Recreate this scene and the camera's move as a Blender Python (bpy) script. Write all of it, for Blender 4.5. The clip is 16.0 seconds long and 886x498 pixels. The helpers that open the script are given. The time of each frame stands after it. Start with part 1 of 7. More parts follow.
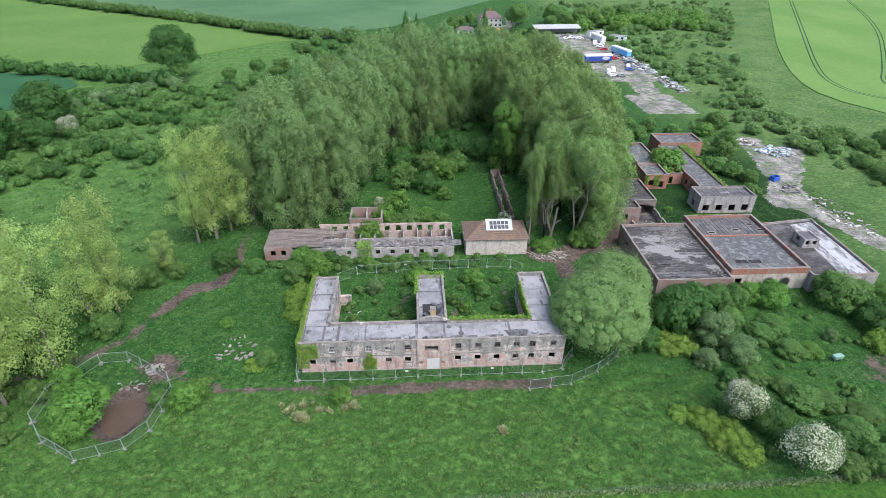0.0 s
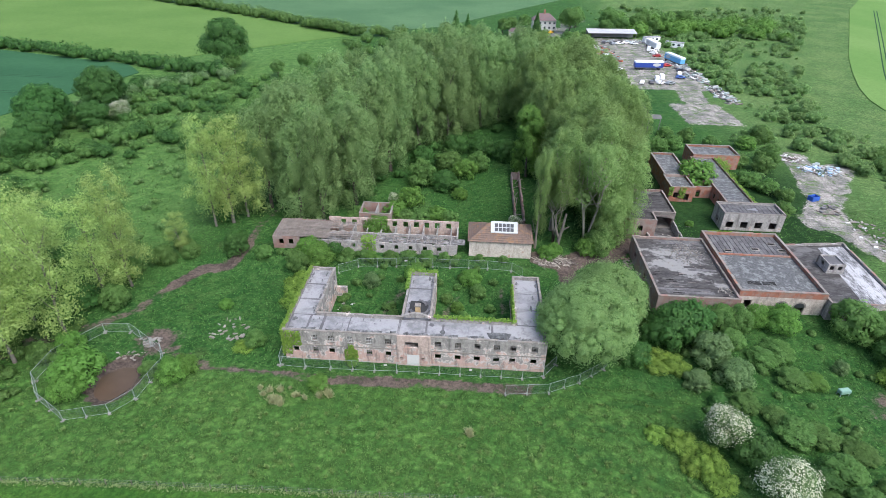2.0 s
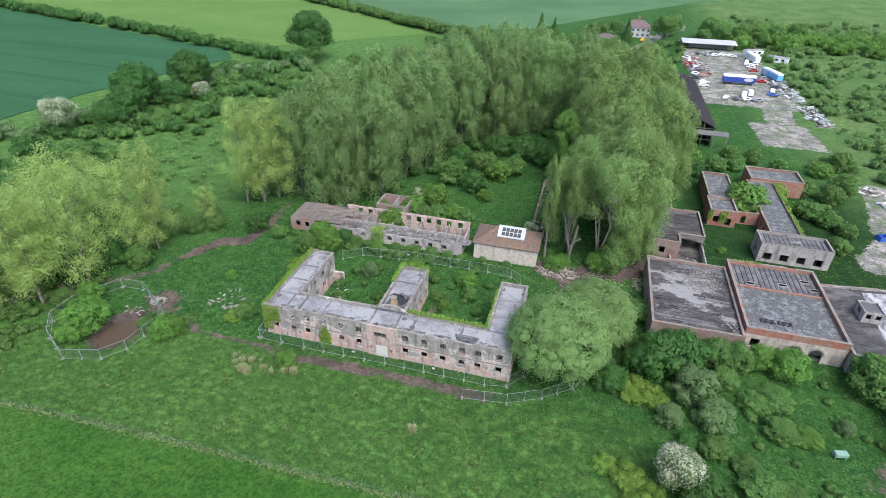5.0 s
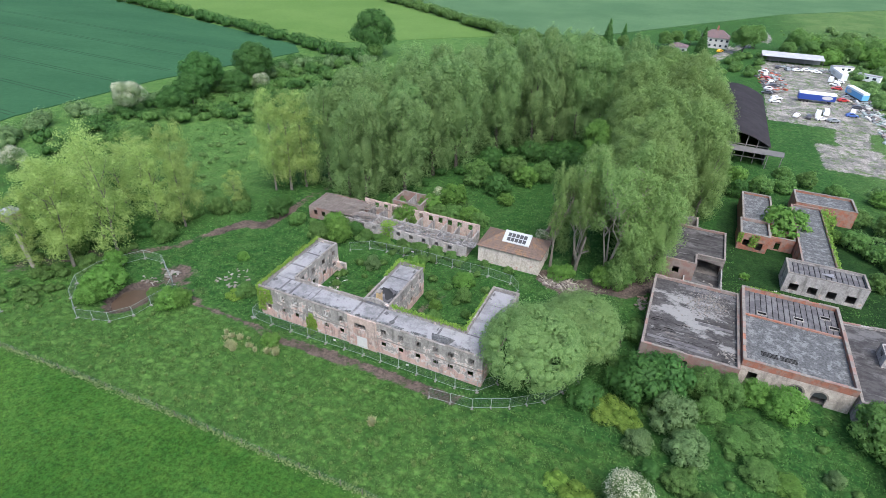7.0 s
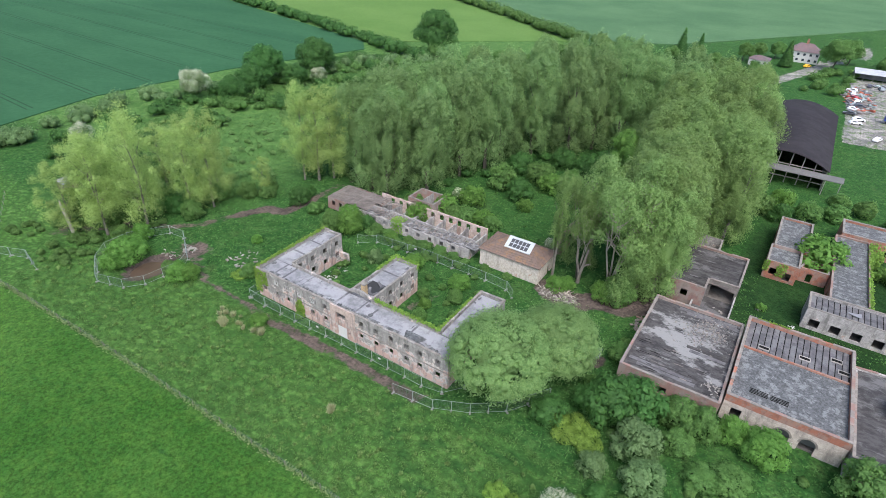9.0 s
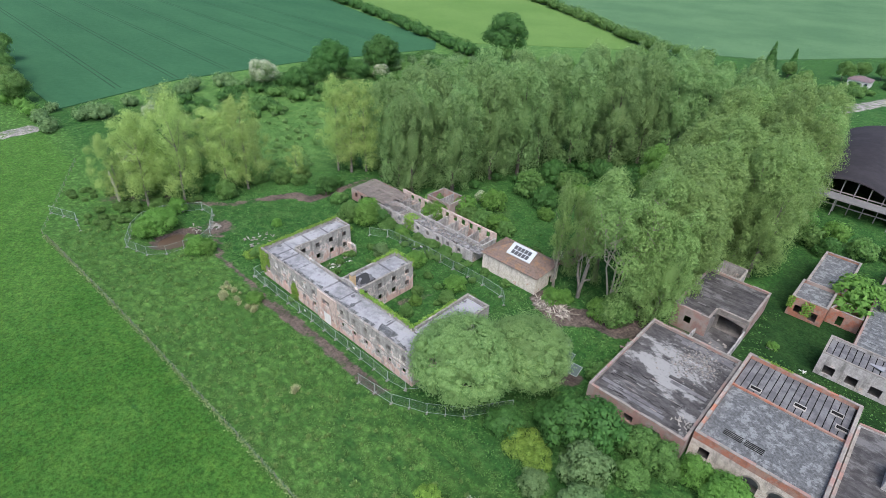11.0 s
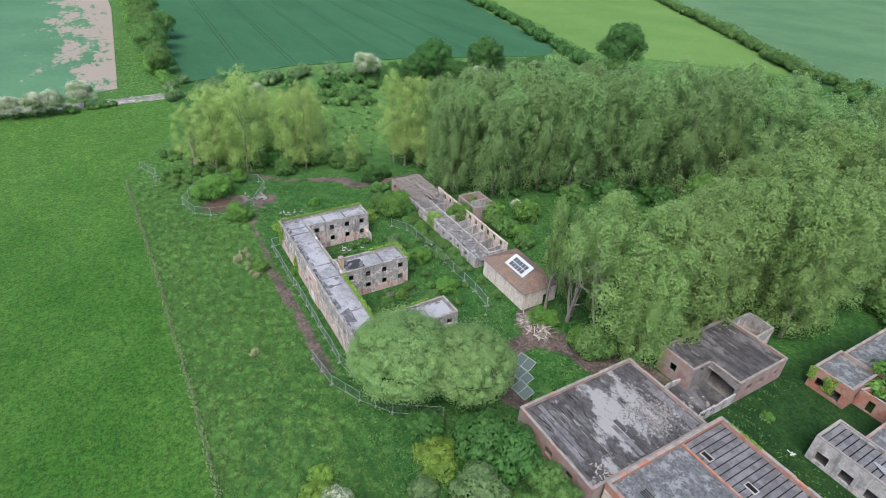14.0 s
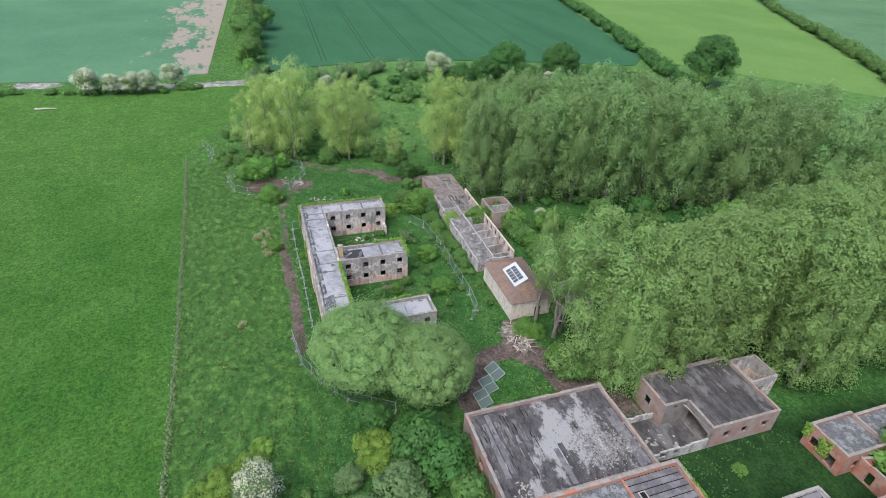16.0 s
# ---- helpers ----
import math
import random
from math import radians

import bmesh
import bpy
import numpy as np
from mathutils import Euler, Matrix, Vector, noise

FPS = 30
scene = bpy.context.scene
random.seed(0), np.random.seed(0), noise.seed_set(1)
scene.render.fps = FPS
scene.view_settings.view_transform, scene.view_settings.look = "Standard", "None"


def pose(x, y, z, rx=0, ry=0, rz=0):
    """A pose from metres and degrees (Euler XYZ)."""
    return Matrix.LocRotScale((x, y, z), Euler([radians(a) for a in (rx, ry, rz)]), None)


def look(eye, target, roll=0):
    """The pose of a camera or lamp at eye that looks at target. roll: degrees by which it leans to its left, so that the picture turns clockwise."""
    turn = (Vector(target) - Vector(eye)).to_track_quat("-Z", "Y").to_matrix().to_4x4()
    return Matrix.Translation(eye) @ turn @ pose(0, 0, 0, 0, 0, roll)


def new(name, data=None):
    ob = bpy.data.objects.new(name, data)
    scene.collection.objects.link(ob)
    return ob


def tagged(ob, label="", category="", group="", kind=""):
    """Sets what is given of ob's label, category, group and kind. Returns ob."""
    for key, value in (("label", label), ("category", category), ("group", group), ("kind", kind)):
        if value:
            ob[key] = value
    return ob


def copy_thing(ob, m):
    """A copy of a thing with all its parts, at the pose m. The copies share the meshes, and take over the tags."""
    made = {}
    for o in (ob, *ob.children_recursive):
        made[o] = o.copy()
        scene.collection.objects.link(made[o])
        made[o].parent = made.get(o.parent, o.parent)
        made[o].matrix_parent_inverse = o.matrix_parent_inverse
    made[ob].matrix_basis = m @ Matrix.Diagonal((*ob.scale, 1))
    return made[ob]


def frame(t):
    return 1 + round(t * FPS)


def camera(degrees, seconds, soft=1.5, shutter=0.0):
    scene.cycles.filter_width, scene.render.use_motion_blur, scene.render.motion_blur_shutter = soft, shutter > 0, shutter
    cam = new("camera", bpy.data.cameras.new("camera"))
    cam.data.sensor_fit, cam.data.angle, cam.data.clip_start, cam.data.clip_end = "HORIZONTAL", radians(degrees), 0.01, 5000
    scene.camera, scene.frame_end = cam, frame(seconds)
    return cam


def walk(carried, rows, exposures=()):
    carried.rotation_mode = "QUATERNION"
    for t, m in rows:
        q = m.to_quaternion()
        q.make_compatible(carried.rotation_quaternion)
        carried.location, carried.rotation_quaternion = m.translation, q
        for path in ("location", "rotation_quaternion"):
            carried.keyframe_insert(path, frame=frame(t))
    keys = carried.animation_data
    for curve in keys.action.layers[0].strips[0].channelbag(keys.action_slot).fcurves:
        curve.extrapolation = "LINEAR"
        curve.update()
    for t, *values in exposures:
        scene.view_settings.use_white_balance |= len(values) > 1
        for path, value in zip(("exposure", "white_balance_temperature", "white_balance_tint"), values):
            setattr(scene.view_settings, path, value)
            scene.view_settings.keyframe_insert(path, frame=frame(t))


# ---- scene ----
cam = camera(77.3, 16.0, soft=0.85)
METRES, EYE, TILT, LEAN, TURN = 119.04, 64.8, 0.0, 0.0, -3.5
ROWS = [
    (0.0, 0.0, 0.0, 0.0, 0.33, -31.91, -0.52),
    (0.5, 0.0222, -0.0001, -0.0, 2.02, -31.9, -0.62),
    (1.0, 0.045, 0.0003, -0.0005, 3.74, -31.89, -0.7),
    (1.5, 0.0681, 0.0015, -0.0009, 5.45, -31.89, -0.8),
    (2.0, 0.0917, 0.0035, -0.0012, 7.23, -31.91, -0.89),
    (2.5, 0.1158, 0.0063, -0.0018, 9.04, -31.95, -0.98),
    (3.0, 0.1402, 0.0101, -0.0024, 10.87, -31.94, -1.09),
    (3.5, 0.1652, 0.015, -0.0029, 12.68, -31.97, -1.16),
    (4.0, 0.1907, 0.021, -0.0031, 14.6, -32.0, -1.18),
    (6.5, 0.3252, 0.0665, -0.0032, 25.43, -31.98, -1.51),
    (7.0, 0.3526, 0.0793, -0.0032, 27.67, -31.99, -1.57),
    (7.5, 0.38, 0.0933, -0.0035, 29.94, -31.98, -1.63),
    (8.0, 0.4072, 0.1088, -0.0034, 32.3, -32.0, -1.71),
    (8.5, 0.4338, 0.1257, -0.003, 34.57, -32.05, -1.8),
    (9.0, 0.4602, 0.1445, -0.0022, 36.92, -32.05, -1.8),
    (11.5, 0.5858, 0.2585, -0.0012, 49.79, -32.14, -2.28),
    (12.0, 0.6091, 0.2863, -0.0009, 52.53, -32.14, -2.33),
    (12.5, 0.6311, 0.3156, -0.0004, 55.27, -32.2, -2.4),
    (13.0, 0.6522, 0.3465, 0.0004, 58.07, -32.26, -2.45),
    (13.5, 0.6715, 0.3781, 0.0013, 60.85, -32.34, -2.59),
    (14.0, 0.6898, 0.4118, 0.0022, 63.62, -32.39, -2.59),
    (14.5, 0.7063, 0.4461, 0.003, 66.45, -32.44, -2.6),
    (15.0, 0.7217, 0.4817, 0.0039, 69.43, -32.49, -2.63),
    (15.5, 0.7354, 0.5178, 0.0052, 72.39, -32.57, -2.69),
    (16.0, 0.7467, 0.5542, 0.0065, 75.29, -32.68, -2.77),
]
walk(cam, [(t, pose(0, 0, EYE, TILT, LEAN, TURN) @ pose(METRES * x, METRES * y, METRES * z, 90 + pitch, roll, yaw)) for t, x, y, z, yaw, pitch, roll in ROWS],
     exposures=[(0.0, 1.24, 6000, 10.5), (16.0, 1.24, 6000, 10.5)])
# z of the whole world lies so that the lawn before the main ruin is at about 0.2
GZ_A = 0.2
# ---- world and light ----
world = bpy.data.worlds.new("overcast_sky")
scene.world = world
world.use_nodes = True
wn = world.node_tree
sky = wn.nodes.new("ShaderNodeTexSky")
sky.sky_type, sky.sun_disc = 'NISHITA', False
sky.sun_elevation, sky.sun_rotation = radians(57), radians(138)
sky.air_density, sky.dust_density, sky.ozone_density = 1.0, 4.0, 1.0
wn.links.new(sky.outputs[0], wn.nodes["Background"].inputs[0])
wn.nodes["Background"].inputs[1].default_value = 0.138
sun = new("sun", bpy.data.lights.new("sun", 'SUN'))
sun.data.energy, sun.data.angle, sun.data.color = 1.45, radians(42), (1.0, 0.97, 0.93)
sun.matrix_world = look((0, 0, 0), (-0.36, 0.40, -0.84))


# ---- materials ----
def nodes_of(name):
    m = bpy.data.materials.new(name)
    m.use_nodes = True
    t = m.node_tree
    return m, t, t.nodes["Principled BSDF"]


def nnode(t, kind, **values):
    n = t.nodes.new(kind)
    for k, v in values.items():
        n.inputs[k].default_value = v
    return n


def noise_of(t, vec, scale, detail=4.0, rough=0.6):
    n = nnode(t, "ShaderNodeTexNoise", Scale=scale, Detail=detail, Roughness=rough)
    if vec is not None:
        t.links.new(vec, n.inputs["Vector"])
    return n.outputs["Fac"]


def ramp_of(t, fac, lo, hi):
    n = t.nodes.new("ShaderNodeMapRange")
    n.interpolation_type = 'SMOOTHSTEP'
    n.inputs["From Min"].default_value, n.inputs["From Max"].default_value = lo, hi
    t.links.new(fac, n.inputs["Value"])
    return n.outputs["Result"]


def mix_of(t, fac, a, b, mode='MIX'):
    n = t.nodes.new("ShaderNodeMix")
    n.data_type, n.blend_type = 'RGBA', mode
    for value, socket in ((fac, n.inputs[0]), (a, n.inputs[6]), (b, n.inputs[7])):
        if isinstance(value, bpy.types.NodeSocket):
            t.links.new(value, socket)
        elif isinstance(value, (int, float)):
            socket.default_value = value
        else:
            socket.default_value = (*value, 1.0)
    return n.outputs[2]


def math_of(t, op, a, b=0.0):
    n = t.nodes.new("ShaderNodeMath")
    n.operation = op
    for value, socket in ((a, n.inputs[0]), (b, n.inputs[1])):
        if isinstance(value, bpy.types.NodeSocket):
            t.links.new(value, socket)
        else:
            socket.default_value = value
    return n.outputs[0]


def world_pos(t, sx=1.0, sy=1.0, sz=1.0):
    g = t.nodes.new("ShaderNodeNewGeometry")
    m = t.nodes.new("ShaderNodeMapping")
    m.inputs["Scale"].default_value = (sx, sy, sz)
    t.links.new(g.outputs["Position"], m.inputs["Vector"])
    return m.outputs["Vector"]


def bump_of(t, bsdf, height, strength, distance):
    b = nnode(t, "ShaderNodeBump", Strength=strength, Distance=distance)
    t.links.new(height, b.inputs["Height"])
    t.links.new(b.outputs["Normal"], bsdf.inputs["Normal"])


def worn(name, base, second, stain, big=0.35, small=4.0, amount=0.5, stain_amount=0.5, rough=0.85, bump=0.3, streak=1.0, metal=0.0, cut=0.5):
    """Base colour with large patches of a second one and fine dark stains."""
    m, t, b = nodes_of(name)
    pos = world_pos(t)
    streaky = world_pos(t, 1.0, 1.0, streak)
    patch = ramp_of(t, noise_of(t, pos, big, 6, 0.65), cut - 0.07, cut + 0.07)
    grain = noise_of(t, pos, small, 6, 0.7)
    stains = ramp_of(t, noise_of(t, streaky, big * 2.3, 8, 0.7), 0.45, 0.72)
    c = mix_of(t, math_of(t, 'MULTIPLY', patch, amount), base, second)
    c = mix_of(t, math_of(t, 'MULTIPLY', stains, stain_amount), c, stain)
    c = mix_of(t, 0.45, c, mix_of(t, grain, (0.25, 0.25, 0.25), (0.8, 0.8, 0.8)), 'OVERLAY')
    info = t.nodes.new("ShaderNodeObjectInfo")
    hsv = t.nodes.new("ShaderNodeHueSaturation")
    t.links.new(c, hsv.inputs["Color"])
    t.links.new(math_of(t, 'ADD', math_of(t, 'MULTIPLY', info.outputs["Random"], 0.16), 0.92), hsv.inputs["Value"])
    t.links.new(hsv.outputs[0], b.inputs["Base Color"])
    b.inputs["Roughness"].default_value, b.inputs["Metallic"].default_value = rough, metal
    bump_of(t, b, grain, bump, 0.03)
    return m


def plain(name, colour, rough=0.6, metal=0.0):
    m, t, b = nodes_of(name)
    g = noise_of(t, world_pos(t), 3.0, 6, 0.7)
    c = mix_of(t, 0.3, colour, mix_of(t, g, (0.2, 0.2, 0.2), (0.8, 0.8, 0.8)), 'OVERLAY')
    t.links.new(c, b.inputs["Base Color"])
    b.inputs["Roughness"].default_value, b.inputs["Metallic"].default_value = rough, metal
    return m


def leafy(name, a, c2, spread=0.35, through_light=0.42):
    """Leaves: two greens by clump, each plant a little its own shade, some light shining through."""
    m, t, b = nodes_of(name)
    g = t.nodes.new("ShaderNodeNewGeometry")
    info = t.nodes.new("ShaderNodeObjectInfo")
    c = mix_of(t, g.outputs["Random Per Island"], a, c2)
    n = noise_of(t, world_pos(t), 0.22, 3, 0.6)
    c = mix_of(t, ramp_of(t, n, 0.3, 0.7), c, mix_of(t, 0.5, a, c2), 'MIX')
    hsv = t.nodes.new("ShaderNodeHueSaturation")
    t.links.new(c, hsv.inputs["Color"])
    t.links.new(math_of(t, 'ADD', math_of(t, 'MULTIPLY', info.outputs["Random"], 0.014), 0.494), hsv.inputs["Hue"])
    v = math_of(t, 'ADD', math_of(t, 'MULTIPLY', g.outputs["Random Per Island"], spread), 1 - spread / 2)
    v = math_of(t, 'MULTIPLY', v, math_of(t, 'ADD', math_of(t, 'MULTIPLY', info.outputs["Random"], 0.25), 0.88))
    t.links.new(v, hsv.inputs["Value"])
    b.inputs["Roughness"].default_value = 0.65
    b.inputs["Specular IOR Level"].default_value = 0.25
    t.links.new(hsv.outputs[0], b.inputs["Base Color"])
    tr = t.nodes.new("ShaderNodeBsdfTranslucent")
    t.links.new(hsv.outputs[0], tr.inputs["Color"])
    mix = t.nodes.new("ShaderNodeMixShader")
    mix.inputs[0].default_value = through_light
    t.links.new(b.outputs[0], mix.inputs[1])
    t.links.new(tr.outputs[0], mix.inputs[2])
    t.links.new(mix.outputs[0], t.nodes["Material Output"].inputs["Surface"])
    return m



def facade(name, grey, pink, pale, grime, pink_above=3.2):
    """Old cement render: grey above, fallen off to pinkish brick lower down, pale ragged edges and running grime."""
    m, t, b = nodes_of(name)
    pos, runs = world_pos(t), world_pos(t, 1.0, 1.0, 0.22)
    xyz = t.nodes.new("ShaderNodeSeparateXYZ")
    t.links.new(pos, xyz.inputs[0])
    low = math_of(t, 'MULTIPLY', math_of(t, 'SUBTRACT', pink_above, xyz.outputs["Z"]), 0.035)
    n1 = math_of(t, 'ADD', noise_of(t, pos, 0.55, 9, 0.68), low)
    n2, n3 = noise_of(t, pos, 1.7, 9, 0.72), noise_of(t, pos, 6.0, 6, 0.75)
    c = mix_of(t, ramp_of(t, n2, 0.36, 0.64), grey, tuple(v * 1.45 for v in grey))
    c = mix_of(t, ramp_of(t, n1, 0.515, 0.545), c, pale)
    c = mix_of(t, ramp_of(t, n1, 0.545, 0.60), c, pink)
    c = mix_of(t, math_of(t, 'MULTIPLY', ramp_of(t, noise_of(t, runs, 0.9, 8, 0.7), 0.46, 0.66), 0.72), c, grime)
    c = mix_of(t, ramp_of(t, noise_of(t, pos, 2.6, 7, 0.7), 0.63, 0.68), c, pale)
    c = mix_of(t, 0.75, c, mix_of(t, n3, (0.15, 0.15, 0.15), (0.85, 0.85, 0.85)), 'OVERLAY')
    t.links.new(c, b.inputs["Base Color"])
    b.inputs["Roughness"].default_value = 0.95
    bump_of(t, b, n2, 0.8, 0.05)
    return m


RENDER_GREY = facade("grey_render", (0.188, 0.178, 0.163), (0.385, 0.265, 0.225), (0.46, 0.42, 0.38), (0.078, 0.072, 0.066), 4.0)
RENDER_PALE = facade("pale_render", (0.225, 0.213, 0.20), (0.33, 0.215, 0.175), (0.42, 0.395, 0.36), (0.10, 0.093, 0.085), 1.5)
RENDER_CREAM = facade("cream_render", (0.30, 0.265, 0.225), (0.33, 0.225, 0.185), (0.45, 0.41, 0.36), (0.16, 0.145, 0.125), 1.2)
RENDER_PAVILION = facade("bleached_cream_render", (0.36, 0.325, 0.275), (0.37, 0.255, 0.205), (0.47, 0.44, 0.385), (0.25, 0.225, 0.19), 1.6)
RENDER_PINK = facade("pink_render", (0.30, 0.235, 0.2), (0.38, 0.25, 0.205), (0.42, 0.37, 0.33), (0.14, 0.115, 0.1), 4.0)
BRICK_PINK = worn("pink_brick", (0.203, 0.124, 0.102), (0.211, 0.189, 0.166), (0.0918, 0.0691, 0.0599), 0.4, 5.0, 0.7, 0.5, 0.92, 0.5, 0.5)
BRICK_RED = worn("red_brick", (0.262, 0.104, 0.063), (0.225, 0.15, 0.118), (0.080, 0.056, 0.046), 0.8, 7.0, 0.85, 0.6, 0.92, 0.5, 0.6)
COPING = worn("stone_coping", (0.205, 0.185, 0.16), (0.14, 0.125, 0.11), (0.075, 0.068, 0.058), 0.9, 5.0, 0.7, 0.6, 0.9, 0.4)
FELT = worn("grey_roof_felt", (0.192, 0.192, 0.202), (0.262, 0.262, 0.269), (0.0832, 0.08, 0.08), 0.22, 2.0, 0.7, 0.55, 0.8, 0.25)
FELT_DARK = worn("dark_roof_felt", (0.08, 0.0781, 0.0819), (0.23, 0.227, 0.23), (0.032, 0.032, 0.0333), 0.17, 1.6, 0.8, 0.6, 0.8, 0.3, cut=0.56)
# real tar, also the painted darkness of roof hatches and vent slots
TAR_AND_VOID = plain("black_tar_and_void", (0.012, 0.0115, 0.0115), 0.9)
TAR_AND_VOID.node_tree.nodes["Principled BSDF"].inputs["Specular IOR Level"].default_value = 0.05
FELT_LINED = worn("weathered_roof_boards", (0.070, 0.066, 0.068), (0.125, 0.121, 0.121), (0.0269, 0.0260, 0.0270), 0.5, 3.0, 0.8, 0.6, 0.8, 0.3)
TIMBER = worn("grey_timber", (0.192, 0.166, 0.147), (0.128, 0.109, 0.096), (0.064, 0.0576, 0.0512), 0.8, 7.0, 0.6, 0.4, 0.9, 0.4)
TILE = worn("brown_tiles", (0.118, 0.082, 0.064), (0.175, 0.100, 0.050), (0.058, 0.046, 0.038), 0.75, 7.0, 0.75, 0.75, 0.85, 0.5, cut=0.57)


def mottled(name, dark_c, mid_c, pale_c, sx=1.0, sy=1.0, scale=0.35, pale_cut=0.56, bald=None):
    """Stripped roofing: pale, grey and tarry patches with ragged edges, drawn out along one way."""
    m, t, b = nodes_of(name)
    pos, fine = world_pos(t, sx, sy, 1), world_pos(t)
    n1, n2, n3 = noise_of(t, pos, scale, 9, 0.72), noise_of(t, pos, scale * 2.7, 9, 0.75), noise_of(t, fine, 5.0, 6, 0.75)
    if bald:
        # one large bare patch of screed round the place (x, y), of the given reach
        away = t.nodes.new("ShaderNodeVectorMath")
        away.operation = 'DISTANCE'
        flat = t.nodes.new("ShaderNodeMapping")
        flat.inputs["Scale"].default_value = (1, 1, 0)
        t.links.new(fine, flat.inputs["Vector"])
        t.links.new(flat.outputs[0], away.inputs[0])
        away.inputs[1].default_value = (bald[0], bald[1], 0)
        n1 = math_of(t, 'ADD', n1, math_of(t, 'MULTIPLY', math_of(t, 'SUBTRACT', 1.0, ramp_of(t, away.outputs["Value"], 1.0, bald[2])), 0.16))
    c = mix_of(t, ramp_of(t, n2, 0.4, 0.58), dark_c, mid_c)
    c = mix_of(t, ramp_of(t, n1, pale_cut - .04, pale_cut + .06), c, pale_c)
    c = mix_of(t, math_of(t, 'MULTIPLY', ramp_of(t, noise_of(t, pos, scale * 6, 6, 0.7), 0.55, 0.68), 0.6), c, dark_c)
    c = mix_of(t, 0.5, c, mix_of(t, n3, (0.2, 0.2, 0.2), (0.8, 0.8, 0.8)), 'OVERLAY')
    t.links.new(c, b.inputs["Base Color"])
    b.inputs["Roughness"].default_value = 0.85
    bump_of(t, b, n2, 0.5, 0.04)
    return m


ROOF_STRIPPED = mottled("stripped_tarry_roof", (0.0190, 0.0172, 0.0168), (0.058, 0.0535, 0.0515), (0.190, 0.186, 0.178), 0.6, 1.0, 0.36, 0.56, (52.5, 94.5, 8.0))
ROOF_GREY = mottled("worn_grey_felt", (0.043, 0.044, 0.044), (0.086, 0.089, 0.089), (0.150, 0.154, 0.153), 1.0, 1.0, 0.95, 0.53)
ROOF_PALE = mottled("pale_bleached_felt", (0.135, 0.134, 0.138), (0.198, 0.198, 0.206), (0.236, 0.235, 0.24), 1.0, 1.0, 0.28, 0.5)
BLEACHED = mottled("bleached_felt", (0.055, 0.054, 0.056), (0.20, 0.20, 0.205), (0.34, 0.34, 0.345), 1.6, 0.5, 0.3, 0.49)
ROOF_BROWN = mottled("brown_weathered_roof", (0.0213, 0.019, 0.018), (0.053, 0.049, 0.0465), (0.095, 0.0915, 0.088), 0.5, 1.0, 0.35, 0.55)
BROKEN_SLAB = mottled("broken_slab", (0.052, 0.049, 0.046), (0.150, 0.146, 0.142), (0.235, 0.232, 0.225), 1.0, 1.0, 0.7, 0.55)
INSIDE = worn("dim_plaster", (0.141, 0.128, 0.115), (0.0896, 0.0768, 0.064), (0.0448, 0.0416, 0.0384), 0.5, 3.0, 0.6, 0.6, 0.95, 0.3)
WHITE = plain("white_paint", (0.461, 0.454, 0.435), 0.6)
FRAME_GREY = plain("grey_window_iron", (0.18, 0.17, 0.16), 0.6)
GALV = plain("galvanised_steel", (0.25, 0.295, 0.28), 0.5, 0.0)
WIRE = plain("dull_wire", (0.10, 0.13, 0.115), 0.6, 0.0)
POST_WOOD = worn("fence_post_wood", (0.15, 0.13, 0.105), (0.11, 0.095, 0.075), (0.0768, 0.064, 0.0512), 2.0, 9.0)
CONCRETE = worn("concrete", (0.269, 0.25, 0.224), (0.192, 0.179, 0.16), (0.0896, 0.0832, 0.0768), 0.3, 2.0, 0.7, 0.6, 0.9, 0.2)
BARN_ROOF = worn("dark_barn_sheet", (0.026, 0.023, 0.026), (0.038, 0.035, 0.038), (0.016, 0.016, 0.016), 0.1, 1.0, 0.6, 0.4, 0.95, 0.1)
BARN_ROOF.node_tree.nodes["Principled BSDF"].inputs["Specular IOR Level"].default_value = 0.1
SLATE = worn("slate_roof", (0.128, 0.0832, 0.0832), (0.0896, 0.0768, 0.0832), (0.0512, 0.0448, 0.0448), 0.4, 3.0)
BARK = worn("pale_bark", (0.15, 0.137, 0.112), (0.095, 0.086, 0.068), (0.0576, 0.0512, 0.0416), 0.9, 6.0, 0.6, 0.6, 0.95, 0.5)
BARK_DARK = worn("dark_bark", (0.0832, 0.0704, 0.0576), (0.0512, 0.0448, 0.0352), (0.0256, 0.0224, 0.0192), 0.9, 6.0)
DEADWOOD = worn("bleached_wood", (0.352, 0.32, 0.269), (0.256, 0.23, 0.192), (0.128, 0.115, 0.096), 0.9, 6.0)
LEAF_POPLAR = leafy("poplar_leaves", (0.144, 0.252, 0.082), (0.226, 0.338, 0.126), 0.25, 0.5)
LEAF_SILVER = leafy("pale_poplar_leaves", (0.138, 0.228, 0.062), (0.216, 0.316, 0.104), 0.25, 0.46)
LEAF_PALE = leafy("young_poplar_leaves", (0.262, 0.378, 0.096), (0.368, 0.475, 0.158), 0.25, 0.54)
LEAF_DOME = leafy("whitebeam_leaves", (0.155, 0.262, 0.080), (0.250, 0.358, 0.138), 0.3, 0.54)
LEAF_MID = leafy("scrub_leaves", (0.094, 0.195, 0.047), (0.158, 0.276, 0.076), 0.3, 0.56)
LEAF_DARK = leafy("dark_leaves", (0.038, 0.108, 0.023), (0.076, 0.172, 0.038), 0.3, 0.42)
LEAF_BRIGHT = leafy("bright_leaves", (0.095, 0.212, 0.034), (0.155, 0.285, 0.06), 0.3, 0.5)
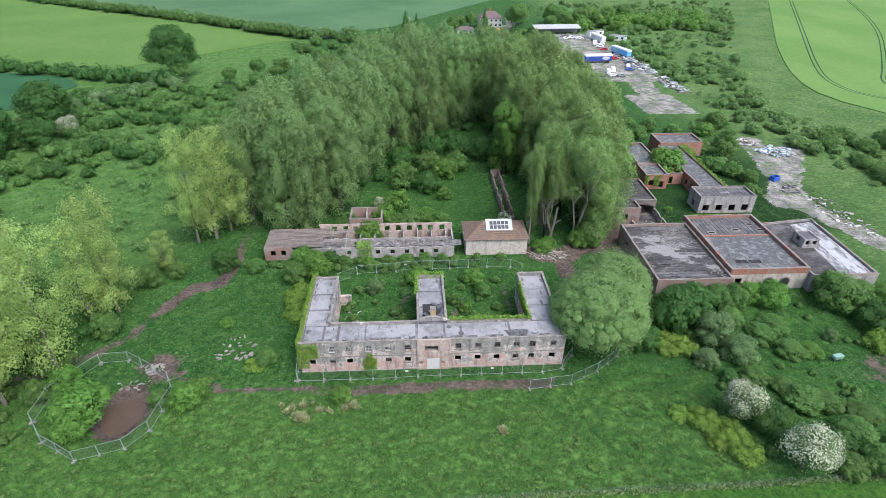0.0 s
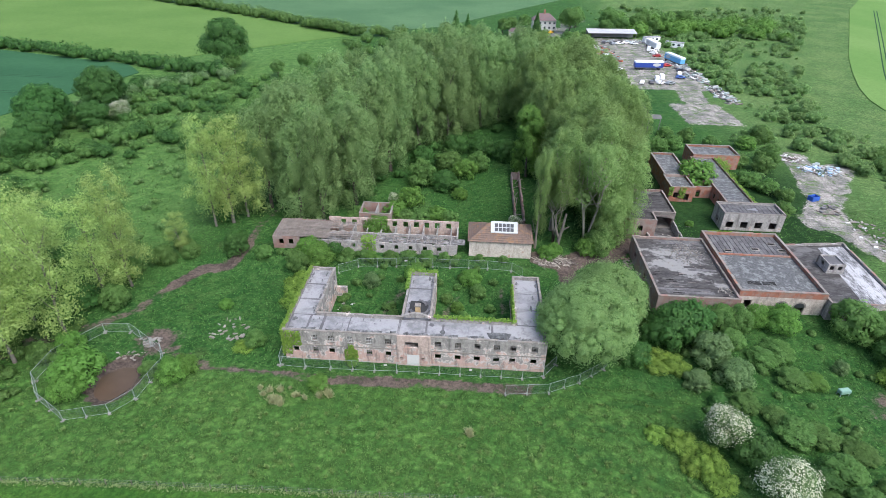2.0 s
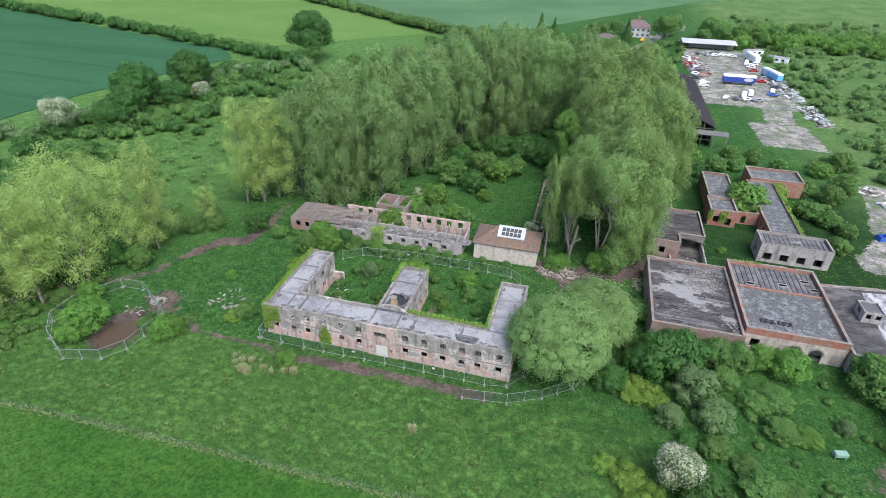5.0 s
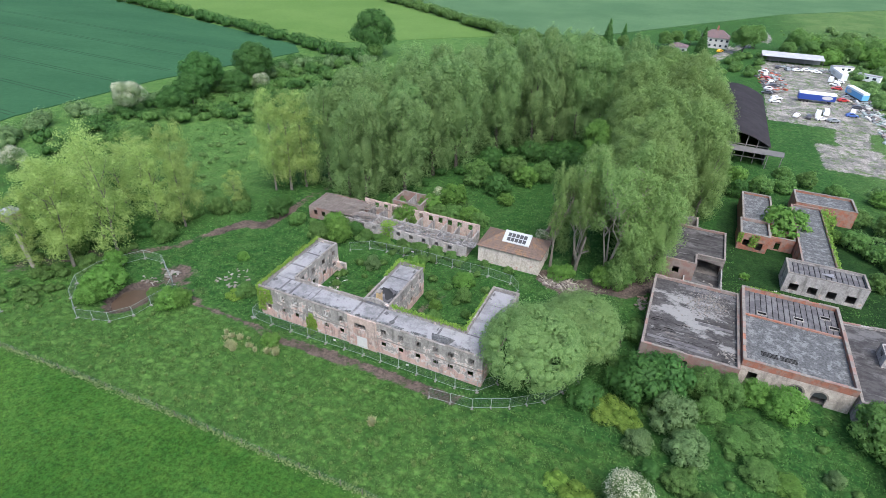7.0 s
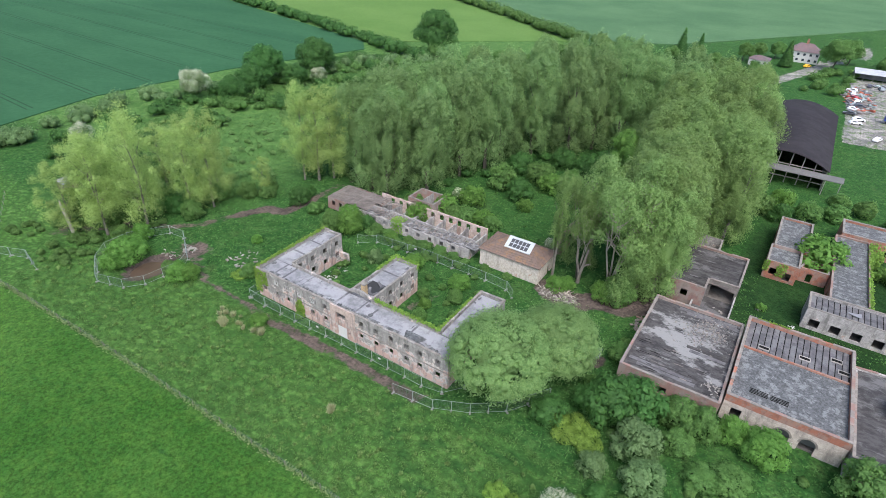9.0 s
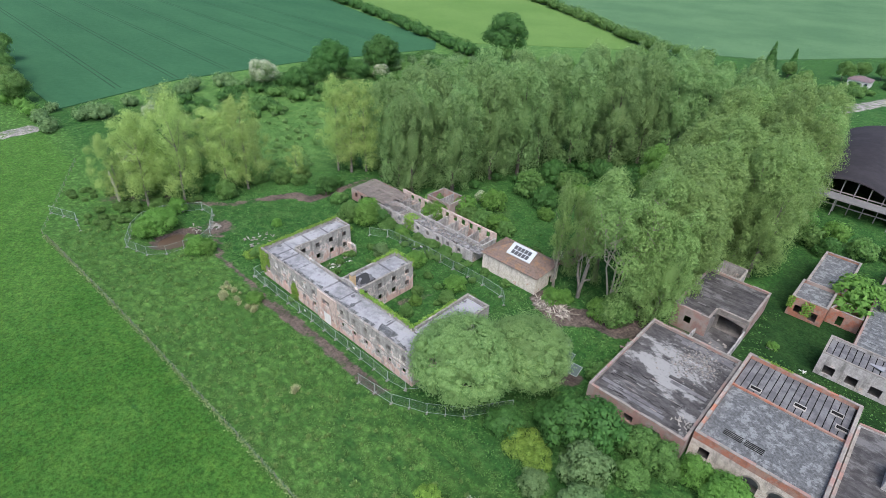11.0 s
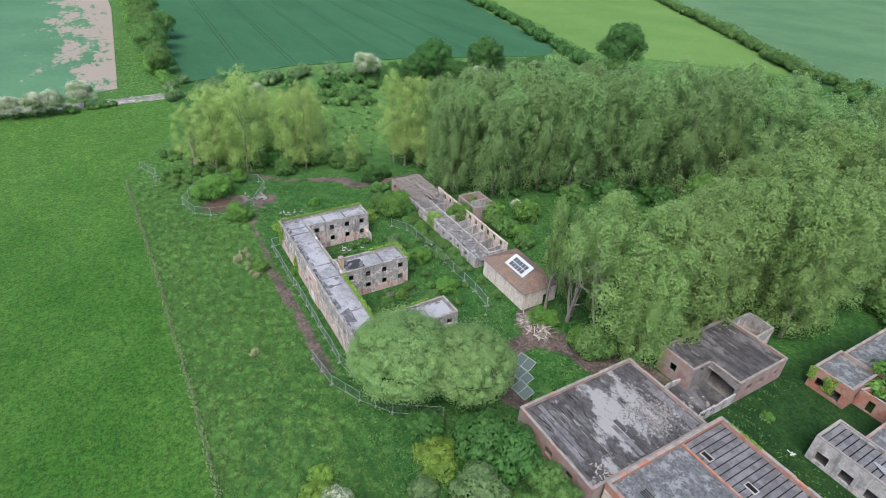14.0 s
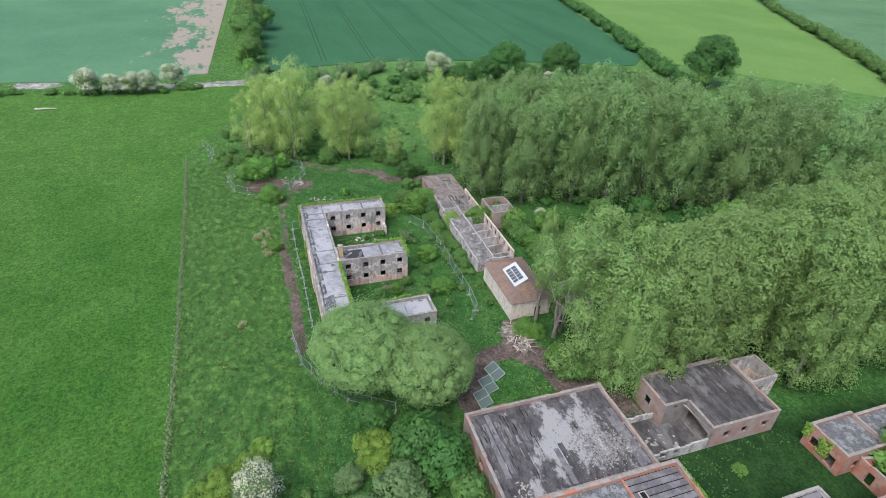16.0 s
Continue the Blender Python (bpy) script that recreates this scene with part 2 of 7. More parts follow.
# scrub green made paler, with distance haze put into the leaf colour
LEAF_FAR_HAZE = leafy("hazed_far_scrub_leaves", (0.135, 0.245, 0.074), (0.205, 0.325, 0.112), 0.3, 0.58)
LEAF_YELLOW = leafy("yellow_green_leaves", (0.125, 0.225, 0.030), (0.205, 0.315, 0.058))
LEAF_GREY = leafy("grey_green_leaves", (0.098, 0.176, 0.060), (0.178, 0.262, 0.108), 0.3, 0.5)
BLOSSOM = leafy("may_blossom", (0.42, 0.45, 0.30), (0.64, 0.66, 0.50), 0.25)
PALE_LIMB = worn("pale_limb_bark", (0.25, 0.23, 0.19), (0.18, 0.165, 0.13), (0.12, 0.11, 0.09), 0.9, 6.0)
GRASS_TUFT = leafy("long_grass", (0.042, 0.115, 0.022), (0.12, 0.215, 0.06))
GRASS_DRY = leafy("dry_grass", (0.32, 0.36, 0.17), (0.48, 0.48, 0.28), 0.3, 0.5)


def field_material(name, a, b2, big=0.02, fine=0.6, stretch=(1, 1)):
    m, t, b = nodes_of(name)
    pos = world_pos(t, stretch[0], stretch[1], 1)
    c = mix_of(t, ramp_of(t, noise_of(t, pos, big, 5, 0.6), 0.3, 0.7), a, b2)
    g = noise_of(t, world_pos(t), fine, 6, 0.75)
    c = mix_of(t, 0.45, c, mix_of(t, g, (0.2, 0.2, 0.2), (0.8, 0.8, 0.8)), 'OVERLAY')
    t.links.new(c, b.inputs["Base Color"])
    b.inputs["Roughness"].default_value = 1.0
    b.inputs["Specular IOR Level"].default_value = 0.05
    bump_of(t, b, g, 0.5, 0.2)
    return m, t, b, c


CROP_TEAL = field_material("blue_green_corn", (0.053, 0.108, 0.050), (0.074, 0.136, 0.064), 0.018)[0]
CROP_DARK = field_material("dark_green_corn", (0.025, 0.072, 0.033), (0.033, 0.090, 0.041), 0.012, 0.5, (1, 3))[0]
CROP_PALE = field_material("pale_green_barley", (0.090, 0.170, 0.044), (0.122, 0.202, 0.060), 0.02, 0.6, (1, 0.4))[0]
PASTURE_FAR = field_material("bright_pasture", (0.073, 0.137, 0.033), (0.092, 0.158, 0.042), 0.02)[0]
TRAMLINE = field_material("wheel_track", (0.0180, 0.050, 0.0240), (0.0250, 0.058, 0.0290), 0.1)[0]
SAND_FIELD, ft, fb, fc = field_material("patchy_corn", (0.048, 0.112, 0.060), (0.068, 0.142, 0.074), 0.015)
fpos = world_pos(ft)
sep = ft.nodes.new("ShaderNodeSeparateXYZ")
ft.links.new(fpos, sep.inputs[0])
# bare soil along the field's northern margin
near_edge = math_of(ft, 'ADD', math_of(ft, 'MULTIPLY', sep.outputs["Y"], 1 / 75.0), 0.1)
bare = math_of(ft, 'ADD', near_edge, math_of(ft, 'MULTIPLY', noise_of(ft, world_pos(ft, 0.4, 1, 1), 0.06, 10, 0.78), 2.4))
fb_col = mix_of(ft, ramp_of(ft, bare, 1.66, 1.80), fc, (0.205, 0.175, 0.140))
ft.links.new(fb_col, fb.inputs["Base Color"])


# ---- ground ----
def smooth(a, b, v):
    u = np.clip((v - a) / (b - a), 0, 1)
    return u * u * (3 - 2 * u)


def gz(x, y):
    """Height of the ground."""
    x, y = np.asarray(x, float), np.asarray(y, float)
    north = smooth(84, 98, y) * smooth(-75, -35, x)
    east = smooth(36, 50, x) * smooth(64, 90, y)
    rise = 1.1 * np.maximum(north, east) + 0.6 * smooth(44, 60, x) * smooth(70, 90, y)
    rise = rise * (1 - smooth(170, 230, y)) * (1 - smooth(110, 160, x))
    pit = 1.6 * np.exp(-(((x + 44.3) / 4.2) ** 2 + ((y - 60) / 5.2) ** 2) ** 2)
    return GZ_A + rise - pit


def gh(x, y):
    return float(gz(x, y))


def to_line(x, y, pts):
    """Distance from places to a bent line."""
    best = np.full(np.shape(x), 1e9)
    for (ax, ay), (bx, by) in zip(pts[:-1], pts[1:]):
        dx, dy = bx - ax, by - ay
        u = np.clip(((x - ax) * dx + (y - ay) * dy) / (dx * dx + dy * dy), 0, 1)
        best = np.minimum(best, np.hypot(x - ax - u * dx, y - ay - u * dy))
    return best


def band(x, y, pts, half):
    return 1 - smooth(half * 0.45, half * 1.6, to_line(x, y, pts))


TRACK_FRONT = [(-42, 71), (-37, 66.4), (-31, 63.7), (-25, 63.2), (-9, 62.2), (5.5, 62.9), (15, 62.8), (21, 62.6)]
TRACK_WEST = [(-60, 68), (-50, 76), (-46.5, 85), (-43, 90.6), (-38, 91.5), (-37, 99), (-37.5, 108), (-35, 118)]
TRACK_EAST = [(26, 99.5), (31, 97.5), (36, 101), (40, 101.5), (46, 107)]
TRACK_EAST_2 = [(31, 98), (31, 92), (37, 86), (41, 86)]
PATH_OLD = [(-150, -40), (-135, 10), (-133, 37), (-134, 57)]
ROAD = [(30, 278), (37, 293), (52.7, 337), (65.4, 378), (90, 440)]
WHEELINGS = [[(22.7, 62.1), (24.3, 59.1), (28.1, 56.7), (33.8, 55.0), (40.6, 54.3)], [(24.5, 63.9), (31.5, 61.9), (38.8, 61.1), (45.3, 59.9)], [(15.3, 62.5), (19.8, 59.3), (23.0, 54.3), (29.5, 50.0), (36.9, 47.8)]]
FENCE_LINE = [(-100, 58), (-64, 40.3), (-48, 41), (-31, 41.7), (-14, 42.2), (1, 42.5), (17, 42.9), (42, 43.0), (110, 44.5)]


def zones(x, y):
    dirt = np.maximum.reduce([
        0.66 * band(x, y, TRACK_FRONT, 0.9), 0.68 * band(x, y, TRACK_FRONT[4:], 1.3), 0.56 * band(x, y, TRACK_WEST, 1.3), 0.85 * band(x, y, TRACK_WEST[2:6], 1.5), band(x, y, TRACK_EAST, 2.6), 0.9 * band(x, y, TRACK_EAST_2, 1.9),
        1 - smooth(0.75, 1.15, ((x + 44.3) / 4.0) ** 2 + ((y - 60) / 5.5) ** 2),
        0.6 * (1 - smooth(2, 7, np.hypot(x + 42, y - 69))), 0.55 * (1 - smooth(4, 12, np.hypot(x - 79, (y - 62) * 1.4))),
        0.55 * band(x, y, [(49, 108), (56, 106)], 3.0), 0.5 * band(x, y, [(-12, 74), (-12, 83)], 1.2), 0.48 * band(x, y, [(7, 79), (9, 86)], 1.2), 0.5 * band(x, y, [(17.5, 76), (17.8, 88)], 1.2), 0.5 * band(x, y, [(-4, 80), (-2, 86)], 1.3), 0.5 * band(x, y, [(-63, 66), (-72, 57)], 3.0)])
    stone = np.maximum.reduce([
        np.minimum(smooth(82, 88, x) * (1 - smooth(101, 107, x)), smooth(187, 193, y) * (1 - smooth(214, 221, y))),
        np.minimum(smooth(70, 74, x) * (1 - smooth(106, 112, x)), smooth(234, 240, y) * (1 - smooth(338, 345, y))),
        band(x, y, [(97, 222), (100, 245)], 5.0), 0.9 * band(x, y, [(107, 162), (101, 137), (97, 118), (102, 103), (106, 92)], 3.6),
        band(x, y, PATH_OLD, 2.2), band(x, y, ROAD, 3.2), 0.8 * band(x, y, [(93, 120), (116, 154)], 4.0)])
    # mown pasture on the camera's side of the wire fence
    fy = np.interp(x, [p[0] for p in FENCE_LINE], [p[1] for p in FENCE_LINE])
    lawn = (1 - smooth(-1.2, 0.8, y - fy)) * smooth(-145, -125, x)
    trod = np.maximum.reduce([0.0 * x] + [np.exp(-((to_line(x, y, w) - .9) / .55) ** 2) for w in WHEELINGS])
    return dirt, stone, lawn, trod


def grid_mesh(name, xs, ys):
    X, Y = np.meshgrid(xs, ys)
    Z = gz(X, Y)
    co = np.stack([X.ravel(), Y.ravel(), Z.ravel()], 1)
    nx, ny = len(xs), len(ys)
    i = (np.arange(ny - 1)[:, None] * nx + np.arange(nx - 1)[None, :]).ravel()
    f = np.stack([i, i + 1, i + nx + 1, i + nx], 1)
    me = mesh_of(name, co, f)
    at = me.color_attributes.new("zones", 'FLOAT_COLOR', 'POINT')
    d, s, l, w = zones(X.ravel(), Y.ravel())
    at.data.foreach_set("color", np.stack([d, s, l, w], 1).astype(np.float32).ravel())
    return me


def mesh_of(name, co, quads, smooth_faces=False, normals=None):
    """A mesh out of arrays of places and of faces with equally many corners."""
    me = bpy.data.meshes.new(name)
    co, quads = np.asarray(co, np.float32), np.asarray(quads, np.int32)
    k = quads.shape[1]
    me.vertices.add(len(co))
    me.vertices.foreach_set("co", co.ravel())
    me.loops.add(quads.size)
    me.loops.foreach_set("vertex_index", quads.ravel())
    me.polygons.add(len(quads))
    me.polygons.foreach_set("loop_start", np.arange(len(quads), dtype=np.int32) * k)
    me.polygons.foreach_set("use_smooth", np.full(len(quads), smooth_faces))
    me.update(calc_edges=True)
    if normals is not None:
        me.normals_split_custom_set_from_vertices(normals)
    return me


far = [-3500, -2000, -1200, -800, -550, -400, -300, -240, -200, -175, -155, -142]
xs = np.array(far + list(np.arange(-135, 125, 1.35)) + [128, 134, 142, 155, 175, 200, 240, 300, 400, 550, 800, 1200, 2000, 3500])
ys = np.array([-3500, -1500, -600, -300, -150, -80, -50, -35] + list(np.arange(-25, 260, 1.4)) + list(np.arange(262, 350, 4.0)) + [360, 380, 410, 450, 520, 650, 900, 1400, 2200, 3500])
GROUND, t, b = nodes_of("rough_grass_and_earth")
pos = world_pos(t)
att = t.nodes.new("ShaderNodeVertexColor")
att.layer_name = "zones"
sp = t.nodes.new("ShaderNodeSeparateColor")
t.links.new(att.outputs["Color"], sp.inputs[0])
n_big, n_mid, n_fine = noise_of(t, pos, 0.055, 5, 0.6), noise_of(t, pos, 0.33, 6, 0.7), noise_of(t, pos, 2.2, 6, 0.75)
rough_c = mix_of(t, ramp_of(t, n_big, 0.35, 0.65), (0.0205, 0.064, 0.0141), (0.0352, 0.0928, 0.0192))
rough_c = mix_of(t, ramp_of(t, n_mid, 0.42, 0.66), rough_c, (0.0544, 0.115, 0.0288))
rough_c = mix_of(t, ramp_of(t, noise_of(t, pos, 0.9, 5, 0.7), 0.46, 0.62), rough_c, (0.017, 0.060, 0.013))
rough_c = mix_of(t, math_of(t, 'MULTIPLY', ramp_of(t, noise_of(t, pos, 1.6, 5, 0.7), 0.55, 0.68), 0.7), rough_c, (0.085, 0.165, 0.045))
rough_c = mix_of(t, math_of(t, 'MULTIPLY', ramp_of(t, noise_of(t, pos, 0.13, 6, 0.7), 0.56, 0.7), 0.45), rough_c, (0.0704, 0.096, 0.032))
lawn_c = mix_of(t, ramp_of(t, n_big, 0.3, 0.7), (0.0275, 0.078, 0.0105), (0.054, 0.118, 0.020))
lawn_c = mix_of(t, math_of(t, 'MULTIPLY', ramp_of(t, n_mid, 0.5, 0.7), 0.5), lawn_c, (0.068, 0.132, 0.019))
sx = t.nodes.new("ShaderNodeSeparateXYZ")
t.links.new(pos, sx.inputs[0])
rough_c = mix_of(t, math_of(t, 'MULTIPLY', ramp_of(t, sx.outputs[0], 80, 115), 0.8), rough_c, mix_of(t, ramp_of(t, n_big, 0.35, 0.65), (0.075, 0.138, 0.040), (0.122, 0.180, 0.062)))
lawn_c = mix_of(t, math_of(t, 'MULTIPLY', ramp_of(t, noise_of(t, pos, 0.7, 6, 0.75), 0.46, 0.62), 0.6), lawn_c, (0.0215, 0.074, 0.0105))
lawn_c = mix_of(t, math_of(t, 'MULTIPLY', ramp_of(t, noise_of(t, world_pos(t, 0.5, 1, 1), 0.45, 8, 0.8), 0.58, 0.68), 0.6), lawn_c, (0.018, 0.066, 0.019))
lawn_c = mix_of(t, math_of(t, 'MULTIPLY', ramp_of(t, noise_of(t, pos, 1.4, 6, 0.8), 0.56, 0.68), 0.5), lawn_c, (0.062, 0.132, 0.026))
# grazed turf grows paler and yellower westward, partly view-dependent brightening put into the colour
west = math_of(t, 'SUBTRACT', 1.0, ramp_of(t, sx.outputs[0], -95, -15))
lawn_c = mix_of(t, math_of(t, 'MULTIPLY', west, 0.5), lawn_c, mix_of(t, ramp_of(t, n_mid, 0.4, 0.62), (0.050, 0.115, 0.018), (0.078, 0.150, 0.030)))
# taller, paler hay meadow on the south side, short lushly green grass between the eastern blocks, its tree shade put
# into the colour
hay = mix_of(t, ramp_of(t, n_big, 0.35, 0.65), (0.046, 0.110, 0.021), (0.070, 0.145, 0.030))
hay = mix_of(t, math_of(t, 'MULTIPLY', ramp_of(t, n_mid, 0.45, 0.65), 0.6), hay, (0.079, 0.145, 0.034))
hay = mix_of(t, math_of(t, 'MULTIPLY', ramp_of(t, noise_of(t, pos, 0.9, 6, 0.75), 0.48, 0.62), 0.6), hay, (0.029, 0.074, 0.016))
hay = mix_of(t, math_of(t, 'MULTIPLY', ramp_of(t, noise_of(t, pos, 1.8, 6, 0.75), 0.54, 0.66), 0.6), hay, (0.108, 0.180, 0.052))
vor = nnode(t, "ShaderNodeTexVoronoi", Scale=0.85, Randomness=1.0)
shift = t.nodes.new("ShaderNodeVectorMath")
shift.operation = 'ADD'
blot = nnode(t, "ShaderNodeTexNoise", Scale=0.8, Detail=5.0)
t.links.new(pos, blot.inputs["Vector"])
t.links.new(world_pos(t, 0.75, 1.1, 1), shift.inputs[0])
t.links.new(blot.outputs["Color"], shift.inputs[1])
t.links.new(shift.outputs[0], vor.inputs["Vector"])
# tussock relief painted in colour: lit tops paler, shade darkening the gaps
between = ramp_of(t, vor.outputs["Distance"], 0.30, 0.62)
crest_light = math_of(t, 'SUBTRACT', 1.0, ramp_of(t, vor.outputs["Distance"], 0.05, 0.34))
hay = mix_of(t, math_of(t, 'MULTIPLY', crest_light, 0.45), hay, (0.098, 0.172, 0.048))
hay = mix_of(t, math_of(t, 'MULTIPLY', between, 0.5), hay, (0.017, 0.052, 0.011))
rough_c = mix_of(t, math_of(t, 'MULTIPLY', between, 0.35), rough_c, (0.017, 0.052, 0.011))
lawn_c = mix_of(t, math_of(t, 'MULTIPLY', between, 0.25), lawn_c, (0.017, 0.060, 0.011))
south = math_of(t, 'SUBTRACT', 1.0, ramp_of(t, sx.outputs[1], 60, 66))
south = math_of(t, 'MULTIPLY', south, math_of(t, 'SUBTRACT', 1.0, ramp_of(t, sx.outputs[0], 42, 52)))
rough_c = mix_of(t, south, rough_c, hay)
clearing = math_of(t, 'MULTIPLY', math_of(t, 'SUBTRACT', 1.0, ramp_of(t, sx.outputs[0], -62, -42)), ramp_of(t, sx.outputs[1], 78, 96))
rough_c = mix_of(t, math_of(t, 'MULTIPLY', clearing, 0.7), rough_c, mix_of(t, ramp_of(t, n_mid, 0.4, 0.62), (0.056, 0.122, 0.027), (0.098, 0.176, 0.047)))
# turf among the blocks: rich green, darkened in colour for the poplars' shade
lush_shade = math_of(t, 'MULTIPLY', ramp_of(t, sx.outputs[0], 54, 58), ramp_of(t, sx.outputs[1], 103, 107))
lush_shade = math_of(t, 'MULTIPLY', lush_shade, math_of(t, 'SUBTRACT', 1.0, ramp_of(t, sx.outputs[0], 92, 112)))
lush_shade = math_of(t, 'MULTIPLY', lush_shade, math_of(t, 'SUBTRACT', 1.0, ramp_of(t, sx.outputs[1], 140, 165)))
rough_c = mix_of(t, math_of(t, 'MULTIPLY', lush_shade, 0.85), rough_c, mix_of(t, ramp_of(t, n_mid, 0.4, 0.62), (0.0085, 0.025, 0.007), (0.0155, 0.039, 0.010)))
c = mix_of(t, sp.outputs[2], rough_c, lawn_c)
c = mix_of(t, math_of(t, 'MULTIPLY', att.outputs["Alpha"], 0.75), c, (0.016, 0.052, 0.012))
wob = math_of(t, 'MULTIPLY', math_of(t, 'SUBTRACT', n_mid, 0.5), 1.1)
wob2 = math_of(t, 'MULTIPLY', math_of(t, 'SUBTRACT', n_fine, 0.5), 0.7)
wob = math_of(t, 'ADD', wob, wob2)
dirt_c = mix_of(t, ramp_of(t, n_mid, 0.35, 0.65), (0.046, 0.036, 0.031), (0.105, 0.082, 0.069))
stone_c = mix_of(t, ramp_of(t, noise_of(t, pos, 0.2, 7, 0.7), 0.4, 0.62), (0.135, 0.130, 0.122), (0.29, 0.268, 0.245))
slabs = nnode(t, "ShaderNodeTexBrick", Scale=0.22)
slabs.inputs["Mortar Size"].default_value, slabs.offset = 0.03, 0.0
t.links.new(pos, slabs.inputs["Vector"])
stone_c = mix_of(t, math_of(t, 'MULTIPLY', math_of(t, 'MULTIPLY', slabs.outputs["Fac"], 0.28), ramp_of(t, sx.outputs[0], 40, 60)), stone_c, (0.055, 0.075, 0.03))
stone_c = mix_of(t, ramp_of(t, noise_of(t, pos, 0.3, 8, 0.75), 0.50, 0.60), stone_c, (0.085, 0.125, 0.05))
c = mix_of(t, ramp_of(t, math_of(t, 'ADD', sp.outputs[0], wob), 0.42, 0.62), c, dirt_c)
c = mix_of(t, ramp_of(t, math_of(t, 'ADD', sp.outputs[1], math_of(t, 'MULTIPLY', wob, 1.25)), 0.45, 0.6), c, stone_c)
c = mix_of(t, 0.8, c, mix_of(t, ramp_of(t, n_fine, 0.33, 0.67), (0.24, 0.24, 0.24), (0.76, 0.76, 0.76)), 'OVERLAY')
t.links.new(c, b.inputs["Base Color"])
b.inputs["Roughness"].default_value = 0.92
b.inputs["Specular IOR Level"].default_value = 0.08
bump_of(t, b, math_of(t, 'ADD', n_fine, n_mid), 0.8, 0.35)
ground = new("ground", grid_mesh("ground", xs, ys))
ground.data.materials.append(GROUND)
tagged(ground, "rough green grassland with worn earth tracks and cracked hardstanding", "ground", kind="structure")


def part(name, bm, material, parent=None, label=""):
    """Links a bmesh (or a ready mesh) as one object under a thing or a part."""
    if isinstance(bm, bmesh.types.BMesh):
        if "wall" in name or "parapet" in name or "bay" in name:
            bmesh.ops.remove_doubles(bm, verts=bm.verts, dist=1e-4)
        me = bpy.data.meshes.new(name)
        bm.to_mesh(me)
        bm.free()
    else:
        me = bm
    if not me.materials:
        me.materials.append(material)
    ob = new(name, me)
    if parent is not None:
        ob.parent = parent
    if label:
        ob["label"] = label
    return ob


def thing(name, label, category, m=None, group="", kind=""):
    ob = new(name)
    ob.empty_display_size = 0.3
    if m is not None:
        ob.matrix_basis = m
    return tagged(ob, label, category, group, kind)


def block(bm, x0, y0, z0, x1, y1, z1, jit=0.0):
    """A closed box; jit shakes its upper corners."""
    r = random.uniform
    v = [bm.verts.new((x, y, z + (r(-jit, jit) if jit and z == z1 else 0))) for z in (z0, z1) for x, y in ((x0, y0), (x1, y0), (x1, y1), (x0, y1))]
    for q in ((3, 2, 1, 0), (4, 5, 6, 7), (0, 1, 5, 4), (1, 2, 6, 5), (2, 3, 7, 6), (3, 0, 4, 7)):
        bm.faces.new([v[i] for i in q])


def beam(bm, a, b2, w, h):
    """A straight bar of section w x h from a to b2."""
    a, b2 = Vector(a), Vector(b2)
    d = (b2 - a).normalized()
    s = d.cross(Vector((0, 0, 1)))
    s = (Vector((1, 0, 0)) if s.length < 1e-4 else s.normalized())
    u = s.cross(d)
    v = [bm.verts.new(p + s * (w / 2 * i) + u * (h / 2 * j)) for p in (a, b2) for i, j in ((-1, -1), (1, -1), (1, 1), (-1, 1))]
    for q in ((3, 2, 1, 0), (4, 5, 6, 7), (0, 1, 5, 4), (1, 2, 6, 5), (2, 3, 7, 6), (3, 0, 4, 7)):
        bm.faces.new([v[i] for i in q])


def tube(bm, pts, radii, sides=7):
    """A tapered limb along points."""
    rings = []
    for i, p in enumerate(pts):
        p = Vector(p)
        d = (Vector(pts[min(i + 1, len(pts) - 1)]) - Vector(pts[max(i - 1, 0)])).normalized()
        s = d.cross(Vector((0.3, 1, 0.1))).normalized()
        u = d.cross(s)
        rings.append([bm.verts.new(p + (s * math.cos(a) + u * math.sin(a)) * radii[i]) for a in [math.tau * k / sides for k in range(sides)]])
    for r0, r1 in zip(rings[:-1], rings[1:]):
        for k in range(sides):
            bm.faces.new((r0[k], r0[(k + 1) % sides], r1[(k + 1) % sides], r1[k]))
    bm.faces.new(rings[-1])


def sheet(name, pts, z, material, label, category="field"):
    """A field: a raised slab of crop with the given outline."""
    bm = bmesh.new()
    up = [bm.verts.new((x, y, z)) for x, y in pts]
    dn = [bm.verts.new((x, y, GZ_A - 0.3)) for x, y in pts]
    f = bm.faces.new(up)
    for i in range(len(pts)):
        j = (i + 1) % len(pts)
        bm.faces.new((dn[i], dn[j], up[j], up[i]))
    bmesh.ops.recalc_face_normals(bm, faces=bm.faces)
    bmesh.ops.triangulate(bm, faces=[f])
    ob = part(name, bm, material)
    return tagged(ob, label, category, kind="structure")


teal = sheet("crop_field", [(-60, 332), (-140, 385), (-280, 467), (-800, 760), (-900, 2600), (1500, 2600), (700, 1100), (95, 520), (30, 424), (-12, 361)], 0.55, CROP_TEAL, "wide blue-green young corn field on a slope")
pasture = sheet("pasture_field", [(-900, 440), (-320, 297), (-145, 252), (-85, 308), (-62, 328), (-140, 380), (-280, 462), (-900, 810)], 0.35, PASTURE_FAR, "bright green grazing field between hedges")
dark = sheet("corn_field", [(-150, 68), (-160, 113), (-155, 167), (-136, 236), (-148, 249), (-320, 293), (-900, 435), (-900, 68), (-322, 70)], 0.5, CROP_DARK, "dark green corn field with wheel tracks")
patchy = sheet("patchy_field", [(-148, -300), (-147, -20), (-141, 20), (-150, 44), (-322, 52), (-900, 50), (-900, -600)], 0.4, SAND_FIELD, "corn field with bare sandy soil patches")
